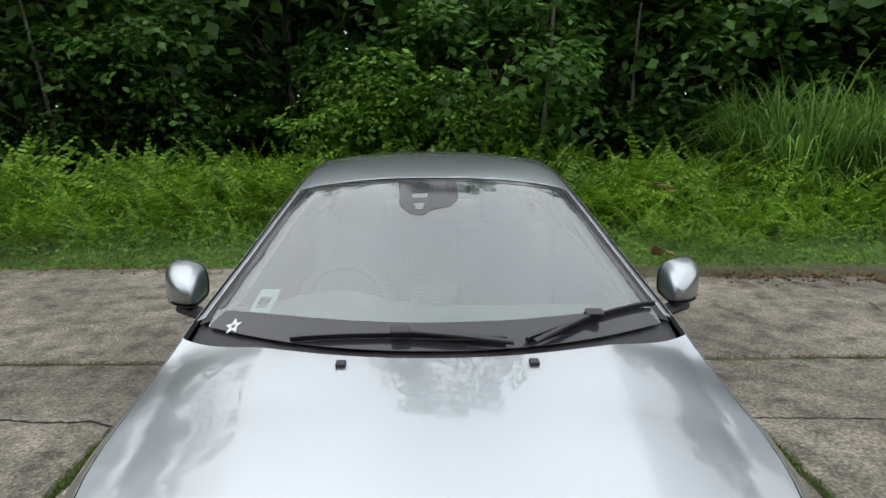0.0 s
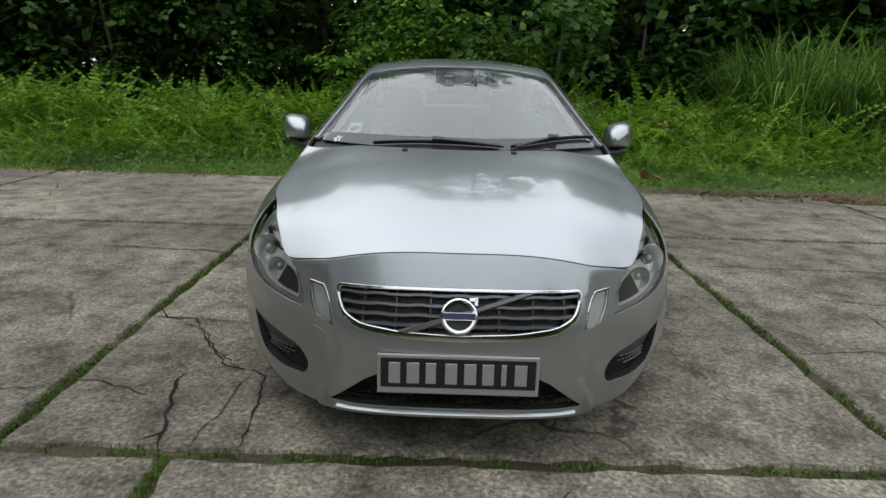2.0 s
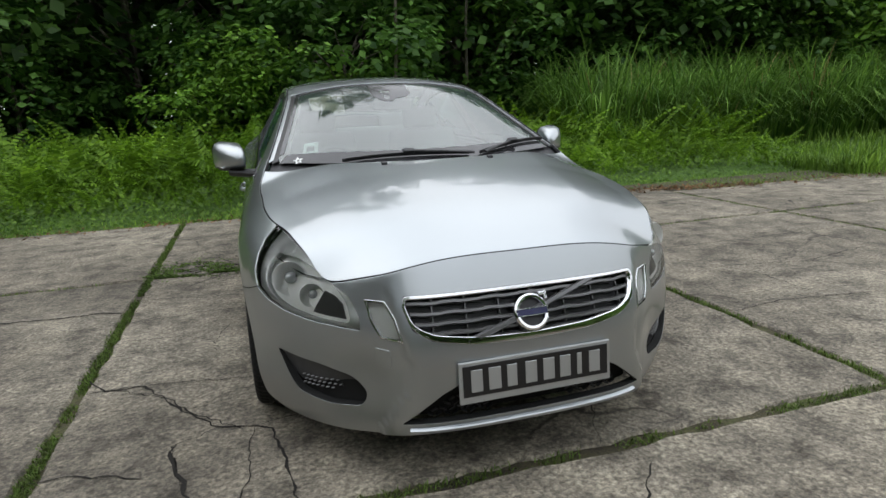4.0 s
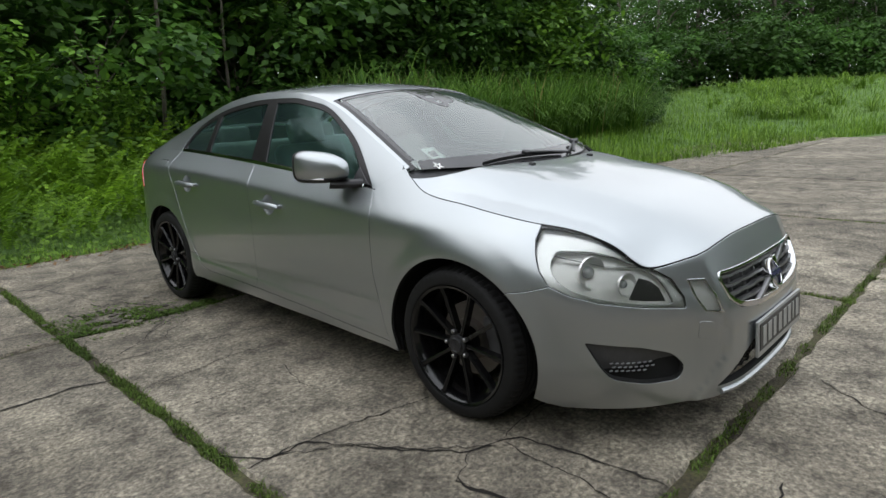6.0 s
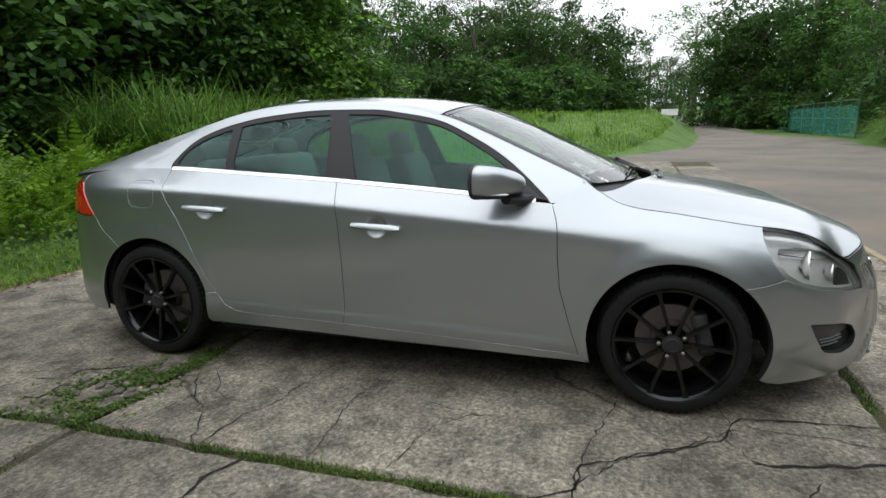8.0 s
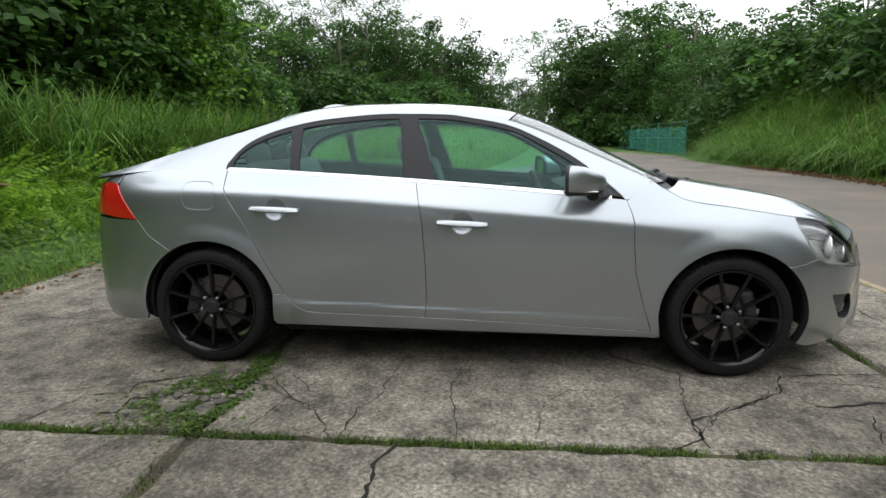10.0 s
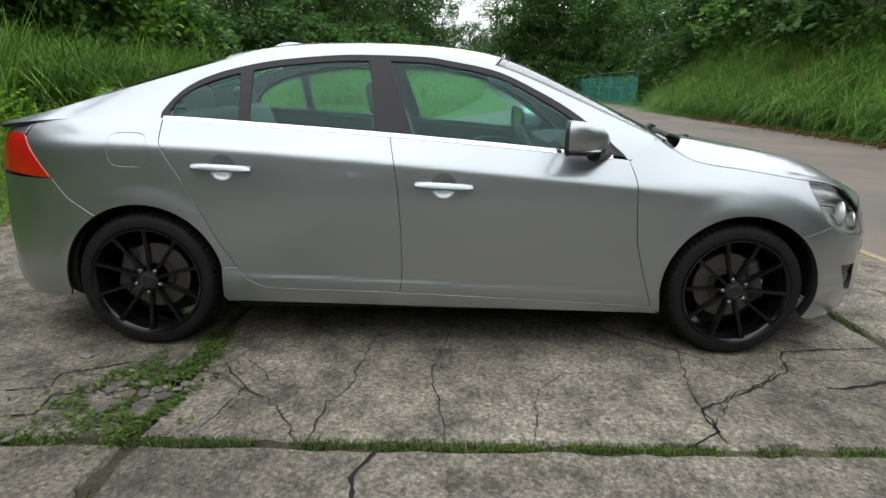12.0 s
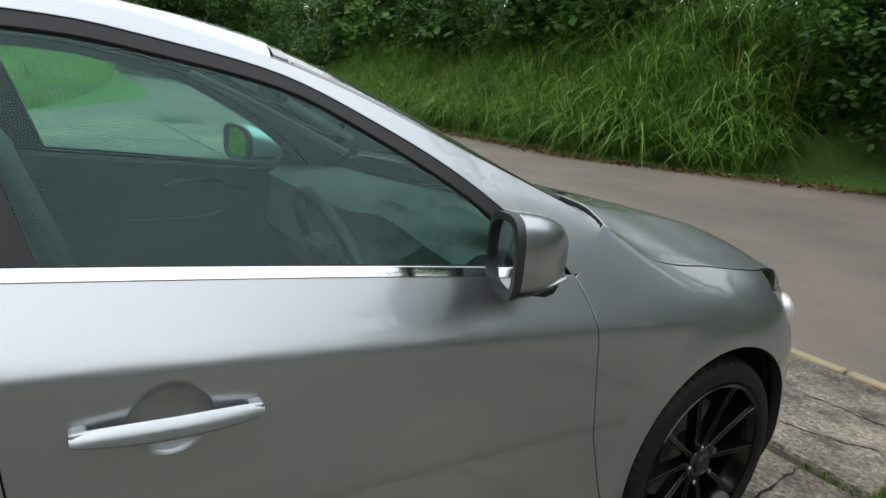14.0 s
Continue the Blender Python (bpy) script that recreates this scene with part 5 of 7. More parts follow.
topband = [(x, 1.045 + 0.07 * (abs(x) / 0.56) ** 2) for x in np.linspace(-0.53, 0.53, 20)] + [(x, 1.073 + 0.07 * (abs(x) / 0.56) ** 2) for x in np.linspace(0.53, -0.53, 20)]
child("screen_border", sheet("screen_border", under, topband, mat=FRIT, step=0.04, gap=0.0, hem=0.001), windscreen)
patch = rounded([(-0.14, 1.06), (-0.135, 0.86), (-0.085, 0.79), (-0.035, 0.79), (-0.015, 0.825), (0.065, 0.845), (0.09, 0.90), (0.092, 1.06)], 0.025)
eyes = [rounded([(-0.09, 0.945), (-0.022, 0.945), (-0.03, 0.905), (-0.085, 0.905)][::-1], 0.004), rounded([(-0.08, 0.875), (-0.036, 0.875), (-0.044, 0.825), (-0.072, 0.825)][::-1], 0.004)]
child("sensor_patch", sheet("sensor_patch", lambda x, y: top(x, y, 0.0038), patch, eyes, mat=FRIT, step=0.02, gap=0.0, hem=0.002), windscreen, "black sensor patch with two clear windows")
STICKER = material("white_sticker", (0.75, 0.76, 0.74), 0.5)
star = []
for k in range(10):
    a, r = radians(90 + 36 * k), 0.030 if k % 2 == 0 else 0.013
    star.append((-0.618 + r * 0.8 * math.cos(a), 0.330 + r * 1.0 * math.sin(a)))
child("star_sticker", sheet("star_sticker", over, star, [[(-0.618 + (x + 0.618) * 0.55, 0.330 + (y - 0.330) * 0.55) for x, y in star]], mat=STICKER, step=0.01, gap=0.0, hem=0.001), windscreen, "small white star sticker")
disc_label = [(-0.588, 0.385), (-0.520, 0.372), (-0.503, 0.472), (-0.570, 0.488)]
child("parking_label", sheet("parking_label", lambda x, y: top(x, y, 0.012), disc_label, [[(-0.573, 0.405), (-0.532, 0.397), (-0.522, 0.445), (-0.564, 0.455)][::-1]], mat=STICKER, step=0.02, gap=0.0, hem=0.001), windscreen, "white square label inside the glass")
YELL = material("yellow_label", (0.7, 0.55, 0.03), 0.5)
child("yellow_dot", sheet("yellow_dot", lambda x, y: top(x, y, 0.011), [(-0.600, 0.376), (-0.582, 0.372), (-0.579, 0.390), (-0.597, 0.394)], mat=YELL, step=0.01, gap=0.0, hem=0.001), windscreen)
wipe = lambda x, y: top(x, y, 0.0)
def wiper(p0, p1, joint, arm):
    w = part("wiper", strip_along(wipe, [(p0[0] + (p1[0] - p0[0]) * t, p0[1] + (p1[1] - p0[1]) * t) for t in np.linspace(0, 1, 12)], 0.010, 0.017, 0.002), BLACK_PLASTIC, car, "black flat-blade windscreen wiper")
    part("wiper_arm", strip_along(wipe, [arm, ((arm[0] + joint[0]) / 2, (arm[1] + joint[1]) / 2), joint], [0.020, 0.016, 0.012], 0.009, 0.019), BLACK_PLASTIC, w)
    bm = bmesh.new()
    p = point_on(wipe, joint[0], joint[1], 0.022)
    box(bm, (0.055, 0.03, 0.022), p, pose(0, 0, 0, 25, 0, 0), 0.005)
    part("wiper_joint", bm, BLACK_PLASTIC, w)
wiper((-0.422, 0.232), (0.20, 0.205), (-0.105, 0.220), (0.215, 0.185))
wiper((0.255, 0.205), (0.70, 0.428), (0.474, 0.315), (0.275, 0.19))
for s in (-1, 1):
    p = point_on(bonnet, s * 0.256, 0.070, 0.004)
    bm = bmesh.new()
    box(bm, (0.028, 0.026, 0.014), p, pose(0, 0, 0, 10, 0, 0), 0.005)
    part("washer_jet", bm, BLACK_PLASTIC, car)
# scuttle between bonnet and glass
sc = [(x, 0.095 + 0.225 * (abs(x) / 0.77) ** 2.2) for x in np.linspace(-0.76, 0.76, 30)] + [(x, low(x, 0.03)) for x in np.linspace(0.74, -0.74, 30)]
child("scuttle", sheet("scuttle", lambda x, y: np.stack([np.asarray(x, float), np.asarray(y, float), top(x, y)[..., 2] - 0.02 - 0.012 * np.clip((low(np.abs(x)) - y) / 0.05, 0, 2)], -1), sc, mat=BLACK_PLASTIC, step=0.05, gap=0.0), car, "black plastic scuttle panel")
# roof aerial
bm = bmesh.new()
rows = []
for k in range(9):
    t = k / 8
    y = 2.17 + 0.19 * t
    h = 0.035 * math.sin(math.pi * min(1, 0.05 + t * 0.8)) ** 0.8 * (1 - 0.4 * (1 - t))
    w = 0.026 * math.sin(math.pi * (0.06 + 0.88 * t)) ** 0.5
    z = float(roof_mid_z(y)) - 0.002
    rows.append([bm.verts.new((w * a, y, z + h * b)) for a, b in ((-1, 0), (-0.6, 0.55), (-0.15, 1), (0.15, 1), (0.6, 0.55), (1, 0))])
for a, b in zip(rows, rows[1:]):
    for k in range(5):
        bm.faces.new((a[k], a[k + 1], b[k + 1], b[k]))
bm.faces.new(rows[0][::-1])
bm.faces.new(rows[-1])
part("roof_aerial", bm, PAINT, car, "small silver roof aerial fin", smooth=True)

# ---- cabin ----
DASH = plastic_material("grey_dashboard", (0.27, 0.28, 0.265), 0.7)
LEATHER = plastic_material("dark_leather", (0.10, 0.097, 0.09), 0.5)
LINING = plastic_material("pale_roof_lining", (0.45, 0.45, 0.42), 0.9)
CARD = plastic_material("dark_door_card", (0.06, 0.064, 0.06), 0.6)
bm = bmesh.new()
rows = []
for k in range(25):
    x = -0.72 + 1.44 * k / 24
    hood = 0.055 * math.exp(-((x + 0.37) / 0.2) ** 2)
    y0 = 0.22 + 0.16 * (abs(x) / 0.72) ** 2
    row = [(y0, 0.93), (0.45, 0.955 + 0.3 * hood), (0.62, 0.965 + 0.8 * hood), (0.74 + 0.3 * hood, 0.955 + hood), (0.78 + 0.3 * hood, 0.93 + 0.8 * hood), (0.76, 0.85), (0.80, 0.74), (0.70, 0.60), (0.60, 0.45)]
    rows.append([bm.verts.new((x, y, z)) for y, z in row])
for a, b in zip(rows, rows[1:]):
    for k in range(8):
        bm.faces.new((a[k], a[k + 1], b[k + 1], b[k]))
part("dashboard", bm, DASH, car, "grey soft-touch dashboard", smooth=True)
wheel_at = pose(-0.37, 0.93, 0.88, 66, 0, 0)
bm = bmesh.new()
n, m = 40, 10
vs = [[bm.verts.new(wheel_at @ Vector(((0.178 + 0.016 * math.cos(2 * math.pi * j / m)) * math.cos(2 * math.pi * i / n), (0.178 + 0.016 * math.cos(2 * math.pi * j / m)) * math.sin(2 * math.pi * i / n), 0.016 * math.sin(2 * math.pi * j / m)))) for j in range(m)] for i in range(n)]
for i in range(n):
    for j in range(m):
        bm.faces.new((vs[i][j], vs[(i + 1) % n][j], vs[(i + 1) % n][(j + 1) % m], vs[i][(j + 1) % m]))
steer = part("steering_wheel", bm, LEATHER, car, "dark leather steering wheel", smooth=True)
bm = bmesh.new()
box(bm, (0.15, 0.12, 0.05), (0, 0, -0.02), None, 0.02)
for a in (0, 180, 270):
    box(bm, (0.13, 0.035, 0.018), (0, 0, 0), pose(0, 0, 0, 0, 0, a) @ Matrix.Translation((0.11, 0, -0.005)), 0.005)
bmesh.ops.transform(bm, matrix=wheel_at, verts=bm.verts)
part("wheel_hub", bm, LEATHER, steer)
bm = bmesh.new()
box(bm, (0.09, 0.006, 0.006), (0.10, 0.02, 0.008))
box(bm, (0.09, 0.006, 0.006), (-0.10, 0.02, 0.008))
bmesh.ops.transform(bm, matrix=wheel_at, verts=bm.verts)
part("wheel_trim", bm, CHROME, steer)


def seat(x, y, w):
    bm = bmesh.new()
    box(bm, (w, 0.50, 0.16), (x, y, 0.50), pose(0, 0, 0, 6, 0, 0), 0.06, 3)
    base = part("seat", bm, LEATHER, car, "dark leather front seat" if w < 0.8 else "dark leather rear bench", smooth=True)
    bm = bmesh.new()
    box(bm, (w * 0.96, 0.14, 0.64), (x, y + 0.33, 0.80), pose(0, 0, 0, -20, 0, 0), 0.06, 3)
    part("backrest", bm, LEATHER, base, smooth=True)
    for hx in ([x] if w < 0.8 else [-0.38, 0.38]):
        bm = bmesh.new()
        box(bm, (0.25, 0.09, 0.17), (hx, y + 0.46, 1.17 if w < 0.8 else 1.13), pose(0, 0, 0, -14, 0, 0), 0.04, 3)
        part("headrest", bm, LEATHER, base, smooth=True)


seat(-0.37, 1.28, 0.52)
seat(0.37, 1.28, 0.52)
seat(0.0, 2.20, 1.30)
for s in (-1, 1):
    bm = bmesh.new()
    pts = [(0.58, 0.35), (2.55, 0.45), (2.66, 1.045), (1.65, 0.995), (0.60, 0.915)]
    a = [bm.verts.new((s * (0.775 - 0.10 * max(0, y - 2.3)), y, z)) for y, z in pts]
    b = [bm.verts.new((s * (0.735 - 0.10 * max(0, y - 2.3)), y, z + 0.012)) for y, z in pts]
    bm.faces.new(a)
    bm.faces.new(b)
    for k in range(5):
        bm.faces.new((a[k], a[(k + 1) % 5], b[(k + 1) % 5], b[k]))
    card = part("door_card", bm, CARD, car)
    bm = bmesh.new()
    tube(bm, [(s * 0.725, 0.86, 0.86), (s * 0.722, 0.98, 0.90), (s * 0.722, 1.13, 0.90), (s * 0.726, 1.17, 0.885)], 0.008, 6)
    part("inner_handle", bm, CHROME, card, "bright inner door handle")
    bm = bmesh.new()
    tube(bm, [(s * 0.722, 0.95, 0.79), (s * 0.715, 1.02, 0.76), (s * 0.715, 1.30, 0.755)], 0.005, 6)
    part("card_trim", bm, CHROME, card)
child("roof_lining", sheet("roof_lining", lambda x, y: top(x, y, 0.035), [(-0.50, 1.12), (0.50, 1.12), (0.52, 2.44), (-0.52, 2.44)], mat=LINING, step=0.1, flip=True), car)
for s in (-1, 1):
    pil = [(s * (glass_side(y) + 0.006), y) for y in np.linspace(0.45, 1.10, 12)] + [(s * (glass_side(y) - 0.035), y) for y in np.linspace(1.10, 0.45, 12)]
    child("pillar_lining", sheet("pillar_lining", lambda x, y: top(x, y, 0.03), pil, mat=LINING, step=0.05, gap=0.0), car)
bm = bmesh.new()
box(bm, (0.24, 0.03, 0.065), (0.0, 0.98, 1.27), pose(0, 0, 0, 12, 0, 0), 0.014)
part("interior_mirror", bm, BLACK_PLASTIC, car)
bm = bmesh.new()
box(bm, (1.30, 0.55, 0.02), (0, 2.86, 1.02), pose(0, 0, 0, 2, 0, 0))
part("parcel_shelf", bm, CARD, car)
bm = bmesh.new()
box(bm, (1.45, 2.2, 0.02), (0, 1.6, 0.33))
part("cabin_floor", bm, DARK, car)


# ---- plants ----
def ground_z(x, y):
    return rise(np.asarray(x, float), np.asarray(y, float))


def frames_from(n, up, spin):
    """Right-handed frames with their third axis along n, turned about it by spin."""
    n = n / (np.linalg.norm(n, axis=1)[:, None] + 1e-9)
    a = np.cross(n, up)
    a /= np.linalg.norm(a, axis=1)[:, None] + 1e-9
    b = np.cross(n, a)
    c, s = np.cos(spin)[:, None], np.sin(spin)[:, None]
    return a * c + b * s, b * c - a * s, n


def leaves(pos, normal, size, rng, slim=0.42):
    """Pointed leaves, folded a little along the rib: two faces each."""
    k = len(pos)
    a, b, n = frames_from(normal + rng.normal(0, 0.35, (k, 3)), np.array([0.31, 0.17, 0.93]), rng.uniform(0, 6.28, k))
    L = (size * rng.uniform(0.6, 1.3, k))[:, None]
    w = L * slim
    p0, p1 = pos, pos + a * L - n * L * 0.12
    mid = pos + a * L * 0.45 + n * L * 0.05
    v = np.stack([p0, mid + b * w * 0.5 - n * w * 0.12, p1, mid - b * w * 0.5 - n * w * 0.12], 1).reshape(-1, 3)
    i = np.arange(k) * 4
    return v, np.stack([i, i + 1, i + 2, i + 3], 1)


def clumps(centres, radii, per, size, rng, slim=0.42, flat=0.7):
    """Domed sprays of leaves: thick above and open below."""
    pos, nor = [], []
    for c, r in zip(centres, radii):
        d = rng.normal(0, 1, (per, 3))
        d[:, 2] = np.where(rng.uniform(0, 1, per) < 0.6, np.abs(d[:, 2]), d[:, 2])
        d /= np.linalg.norm(d, axis=1)[:, None]
        q = d * (r * rng.uniform(0.45, 1.0, per) ** 0.5)[:, None] * np.array([1, 1, flat])
        pos.append(q + c)
        nor.append(d * 0.6 + np.array([0, 0, 0.8]))
    return leaves(np.concatenate(pos), np.concatenate(nor), size, rng, slim)


def crown_mesh(name, seed, rx, rz, count, per, size, mat, ragged=0.35, slim=0.42, clump=0.75):
    """A crown about the origin: many clumps of leaves with gaps between them."""
    rng = np.random.default_rng(seed)
    d = rng.normal(0, 1, (count, 3))
    d /= np.linalg.norm(d, axis=1)[:, None]
    r = rng.uniform(0.45, 1.0, count) ** 0.5 * (1 + rng.normal(0, ragged, count) * 0.4)
    c = d * r[:, None] * np.array([rx, rx, rz])
    v, f = clumps(c, rng.uniform(0.6, 1.25, count) * clump, per, size, rng, slim)
    return mesh_np(name, v, f, mat)


def trunk_mesh(name, seed, height, r0, limbs, spread, lean=0.0):
    rnd = random.Random(seed)
    bm = bmesh.new()
    pts = [Vector((lean * t * t * height + rnd.uniform(-0.06, 0.06) * height * 0.1, rnd.uniform(-0.06, 0.06) * height * 0.1, height * t)) for t in np.linspace(0, 1, 7)]
    pts[0] = Vector((0, 0, -0.3))
    tube(bm, pts, [r0 * (1.25 if k == 0 else 1 - 0.75 * k / 6) for k in range(7)], 8)
    for k in range(limbs):
        i = rnd.randint(2, 5)
        a = rnd.uniform(0, 6.28)
        q = pts[i]
        e = q + Vector((math.cos(a) * spread, math.sin(a) * spread, rnd.uniform(0.5, 1.2) * spread))
        m = q.lerp(e, 0.5) + Vector((0, 0, 0.15 * spread))
        r = r0 * (1 - 0.75 * i / 6)
        tube(bm, [q, m, e], [r * 0.55, r * 0.35, r * 0.12], 6)
    me = bpy.data.meshes.new(name)
    bm.to_mesh(me)
    bm.free()
    me.materials.append(BARK)
    me.polygons.foreach_set("use_smooth", [True] * len(me.polygons))
    return me


FOREST = "broadleaf trees of the wood"
SHAPES = ((7.5, 2.9, 3.2, 78), (9.0, 3.3, 3.6, 84), (6.5, 2.6, 3.0, 70), (10.5, 3.4, 3.0, 76))
TREE_KINDS, BACK_KINDS, FAR_KINDS = [], [], []
for k, (h, rx, rz, n) in enumerate(SHAPES):
    trunk = trunk_mesh("trunk", 40 + k, h, 0.16 + 0.012 * h, 7, rx * 0.75)
    TREE_KINDS.append((trunk, crown_mesh("crown", 60 + k, rx, rz, n, 78, 0.235, LEAF_LIGHT if k == 2 else LEAF, 0.35, 0.6), h, 0.9))
    BACK_KINDS.append((trunk, crown_mesh("crown", 64 + k, rx * 1.1, rz * 1.15, n - 10, 42, 0.40, LEAF, 0.35, 0.7, 0.95), h, 0.8))
    FAR_KINDS.append((trunk, crown_mesh("crown", 68 + k, rx, h * 0.46, 52 + 4 * k, 92, 0.23, LEAF_FAR, 0.75, 0.7, 0.95), h, 0.6))
THIN_CROWN = crown_mesh("crown", 77, 5.0, 2.0, 74, 60, 0.2, LEAF_FAR, 0.5, 0.4, 0.62)
THIN_TRUNK = trunk_mesh("trunk", 78, 9.5, 0.22, 11, 4.0)
BUSH = [crown_mesh("crown", 80, 1.5, 1.4, 52, 62, 0.135, LEAF, 0.3, 0.65, 0.42), crown_mesh("crown", 81, 1.8, 1.3, 54, 62, 0.14, LEAF_LIGHT, 0.3, 0.6, 0.45), crown_mesh("crown", 82, 1.3, 1.7, 50, 62, 0.13, LEAF, 0.3, 0.7, 0.4)]
FAR_BUSH = [crown_mesh("crown", 84 + k, 1.6, 1.4, 40, 34, 0.24, LEAF_FAR, 0.35, 0.7, 0.5) for k in range(2)]
STEM = trunk_mesh("stem", 83, 1.6, 0.05, 8, 0.9)
plants = np.random.default_rng(5)


def tree(kind, x, y, scale=1.0, label="tall dark-green broadleaf tree at the edge of the wood", group=FOREST):
    trunk, crown, h, at = kind
    z = float(ground_z(x, y))
    t = thing("tree", label, "tree", pose(x, y, z, 0, 0, float(plants.uniform(0, 360))), group)
    t.scale = (scale, scale, scale * float(plants.uniform(0.9, 1.15)))
    child("trunk", trunk, t)
    c = child("crown", crown, t)
    c.matrix_basis = pose(0, 0, h * at)
    return t


def bush(k, x, y, scale=1.0, z=None, label="dense leafy shrub of the undergrowth", group="shrubs of the undergrowth", far=False):
    t = thing("shrub", label, "shrub", pose(x, y, float(ground_z(x, y)) if z is None else z, 0, 0, float(plants.uniform(0, 360))), group)
    t.scale = (scale, scale, scale)
    child("stem", STEM, t)
    c = child("crown", FAR_BUSH[k % 2] if far else BUSH[k % 3], t)
    c.matrix_basis = pose(0, 0, 1.35)
    return t


# the wood behind the car: undergrowth with gaps, first trees, then closing rows
for k in range(27):
    x = -19 + 1.25 * k + float(plants.uniform(-0.5, 0.5))
    dy, q = float(plants.uniform(-0.5, 0.9)), float(plants.uniform(0.9, 1.6))
    if not (-3.6 < x < -1.8 or 1.2 < x < 3.4 or 5.2 < x < 6.6):
        bush(2 * (k % 2), x, (10.6 if x < 2.5 else 12.2) + dy, q)
for k in range(20):
    x = -21 + 2.0 * k + float(plants.uniform(-0.6, 0.6))
    bush(2 * (k % 2), x, (12.6 if x < 2.5 else 13.6) + float(plants.uniform(-0.6, 0.6)), float(plants.uniform(1.8, 2.6)))
for k in range(15):
    x = -24 + 2.9 * k + float(plants.uniform(-0.8, 0.8))
    tree(TREE_KINDS[k % 4], x, 14.0 + float(plants.uniform(-1.0, 1.6)), float(plants.uniform(0.70, 0.9)))
for k in range(15):
    x = -28 + 3.6 * k + float(plants.uniform(-1, 1))
    tree(BACK_KINDS[(k + 2) % 4], x, 19.0 + float(plants.uniform(-1.5, 1.5)), float(plants.uniform(0.85, 1.05)))
for k in range(8):
    tree(BACK_KINDS[(k + 1) % 4], -26 + 6.2 * k, 25.0 + float(plants.uniform(-1.5, 1.5)), float(plants.uniform(1.2, 1.4)))
for k in range(15):
    bush(0, -24 + 3.2 * k + float(plants.uniform(-0.8, 0.8)), 16.6 + float(plants.uniform(-0.5, 0.5)), float(plants.uniform(2.7, 3.3)))
for k in range(14):
    bush(2, -25 + 3.0 * k + float(plants.uniform(-0.6, 0.6)), 21.5 + float(plants.uniform(-0.8, 0.8)), float(plants.uniform(3.0, 3.6)))
tall = tree(TREE_KINDS[1], 0.8, 13.6, 1.3)
tall.scale = (0.72, 0.72, 1.3)
tree(TREE_KINDS[3], 6.5, 16.5, 0.7)
# yellow-green shrub standing before the wood
for x, y, q in ((-1.3, 9.9, 0.75), (-0.3, 9.7, 0.85), (0.7, 10.2, 0.7), (-0.6, 10.4, 0.95)):
    bush(1, x, y, q, None, "yellow-green leafy shrub standing among ferns")
# the wood ends where the meadow opens
for k, (x, y, q) in enumerate(((12.5, 12.2, 0.85), (15, 12.6, 0.9), (17.5, 12.4, 0.8), (20, 12.8, 0.72), (22.5, 14.5, 0.8), (25, 17.5, 0.9), (28, 21, 1.0), (32, 26, 1.1))):
    tree(TREE_KINDS[k % 4], x, y, q)
    bush(k, x + 0.6, y - 0.6, float(plants.uniform(1.3, 1.8)))
    bush(k + 2, x - 1.0, y - 0.2, float(plants.uniform(1.4, 1.9)))
for x, y, q in ((17.8, 11.0, 1.1), (19.3, 10.4, 1.15), (20.6, 10.0, 0.95), (21.8, 10.4, 0.7), (22.6, 10.2, 0.5)):
    bush(2, x, y, q, None, "dark green shrub beside tall grass")


def tree_at(kind, az, dist, climb, label="tall broadleaf tree beyond the meadow", group="distant trees"):
    """A tree that rises to the angle climb, seen from beside the car."""
    x, y = -3.0 + dist * math.cos(radians(az)), 0.5 + dist * math.sin(radians(az))
    thin = kind is None
    trunk, crown, h, at = (THIN_TRUNK, THIN_CROWN, 9.8, 0.92) if thin else FAR_KINDS[kind % 4]
    q = (1.3 + dist * math.tan(radians(climb)) - float(ground_z(x, y))) / (h * 1.11)
    return tree((trunk, crown, h, at), x, y, q, label, group)


LEFT = ((26, 52, 10.5), (23, 58, 10), (20, 62, 10.8), (17, 64, 10), (14.5, 66, 10.8), (12, 68, 10.2), (9.5, 70, 10.6), (7.3, 74, 10.4), (5.2, 78, 10.0), (3.4, 84, 9.0), (1.9, 90, 8.0), (0.5, 98, 6.6))
for k, (az, dist, e) in enumerate(LEFT):
    tree_at(k, az, dist, e)
    tree_at(k + 1, az + 1.3, dist + 9, e - 0.6)
    tree_at(k + 2, az + 0.6, dist - 5, e * 0.62)
    for d in (-0.5, 0.7):
        a, r = radians(az + d), dist - 9
        bush(k, -3 + r * math.cos(a), 0.5 + r * math.sin(a), float(plants.uniform(1.3, 1.9)), None, "dense shrub at the far edge of the meadow", "distant shrubs", True)
for az, dist, e in ((23.5, 74, 12.3), (18.5, 80, 13.2), (14.0, 78, 13.4), (10.5, 84, 12.8), (-4.4, 120, 8.6)):
    tree_at(None, az, dist, e, "tall tree with a thin feathery crown")
for k, (az, dist, e) in enumerate(((-0.8, 150, 5.8), (-2.2, 165, 5.0), (-3.4, 160, 5.2), (-4.6, 150, 6.2))):
    tree_at(k, az, dist, e, "tall broadleaf tree far down the road")
    tree_at(k + 1, az + 0.5, dist - 15, e * 0.6, "young broadleaf tree far down the road")
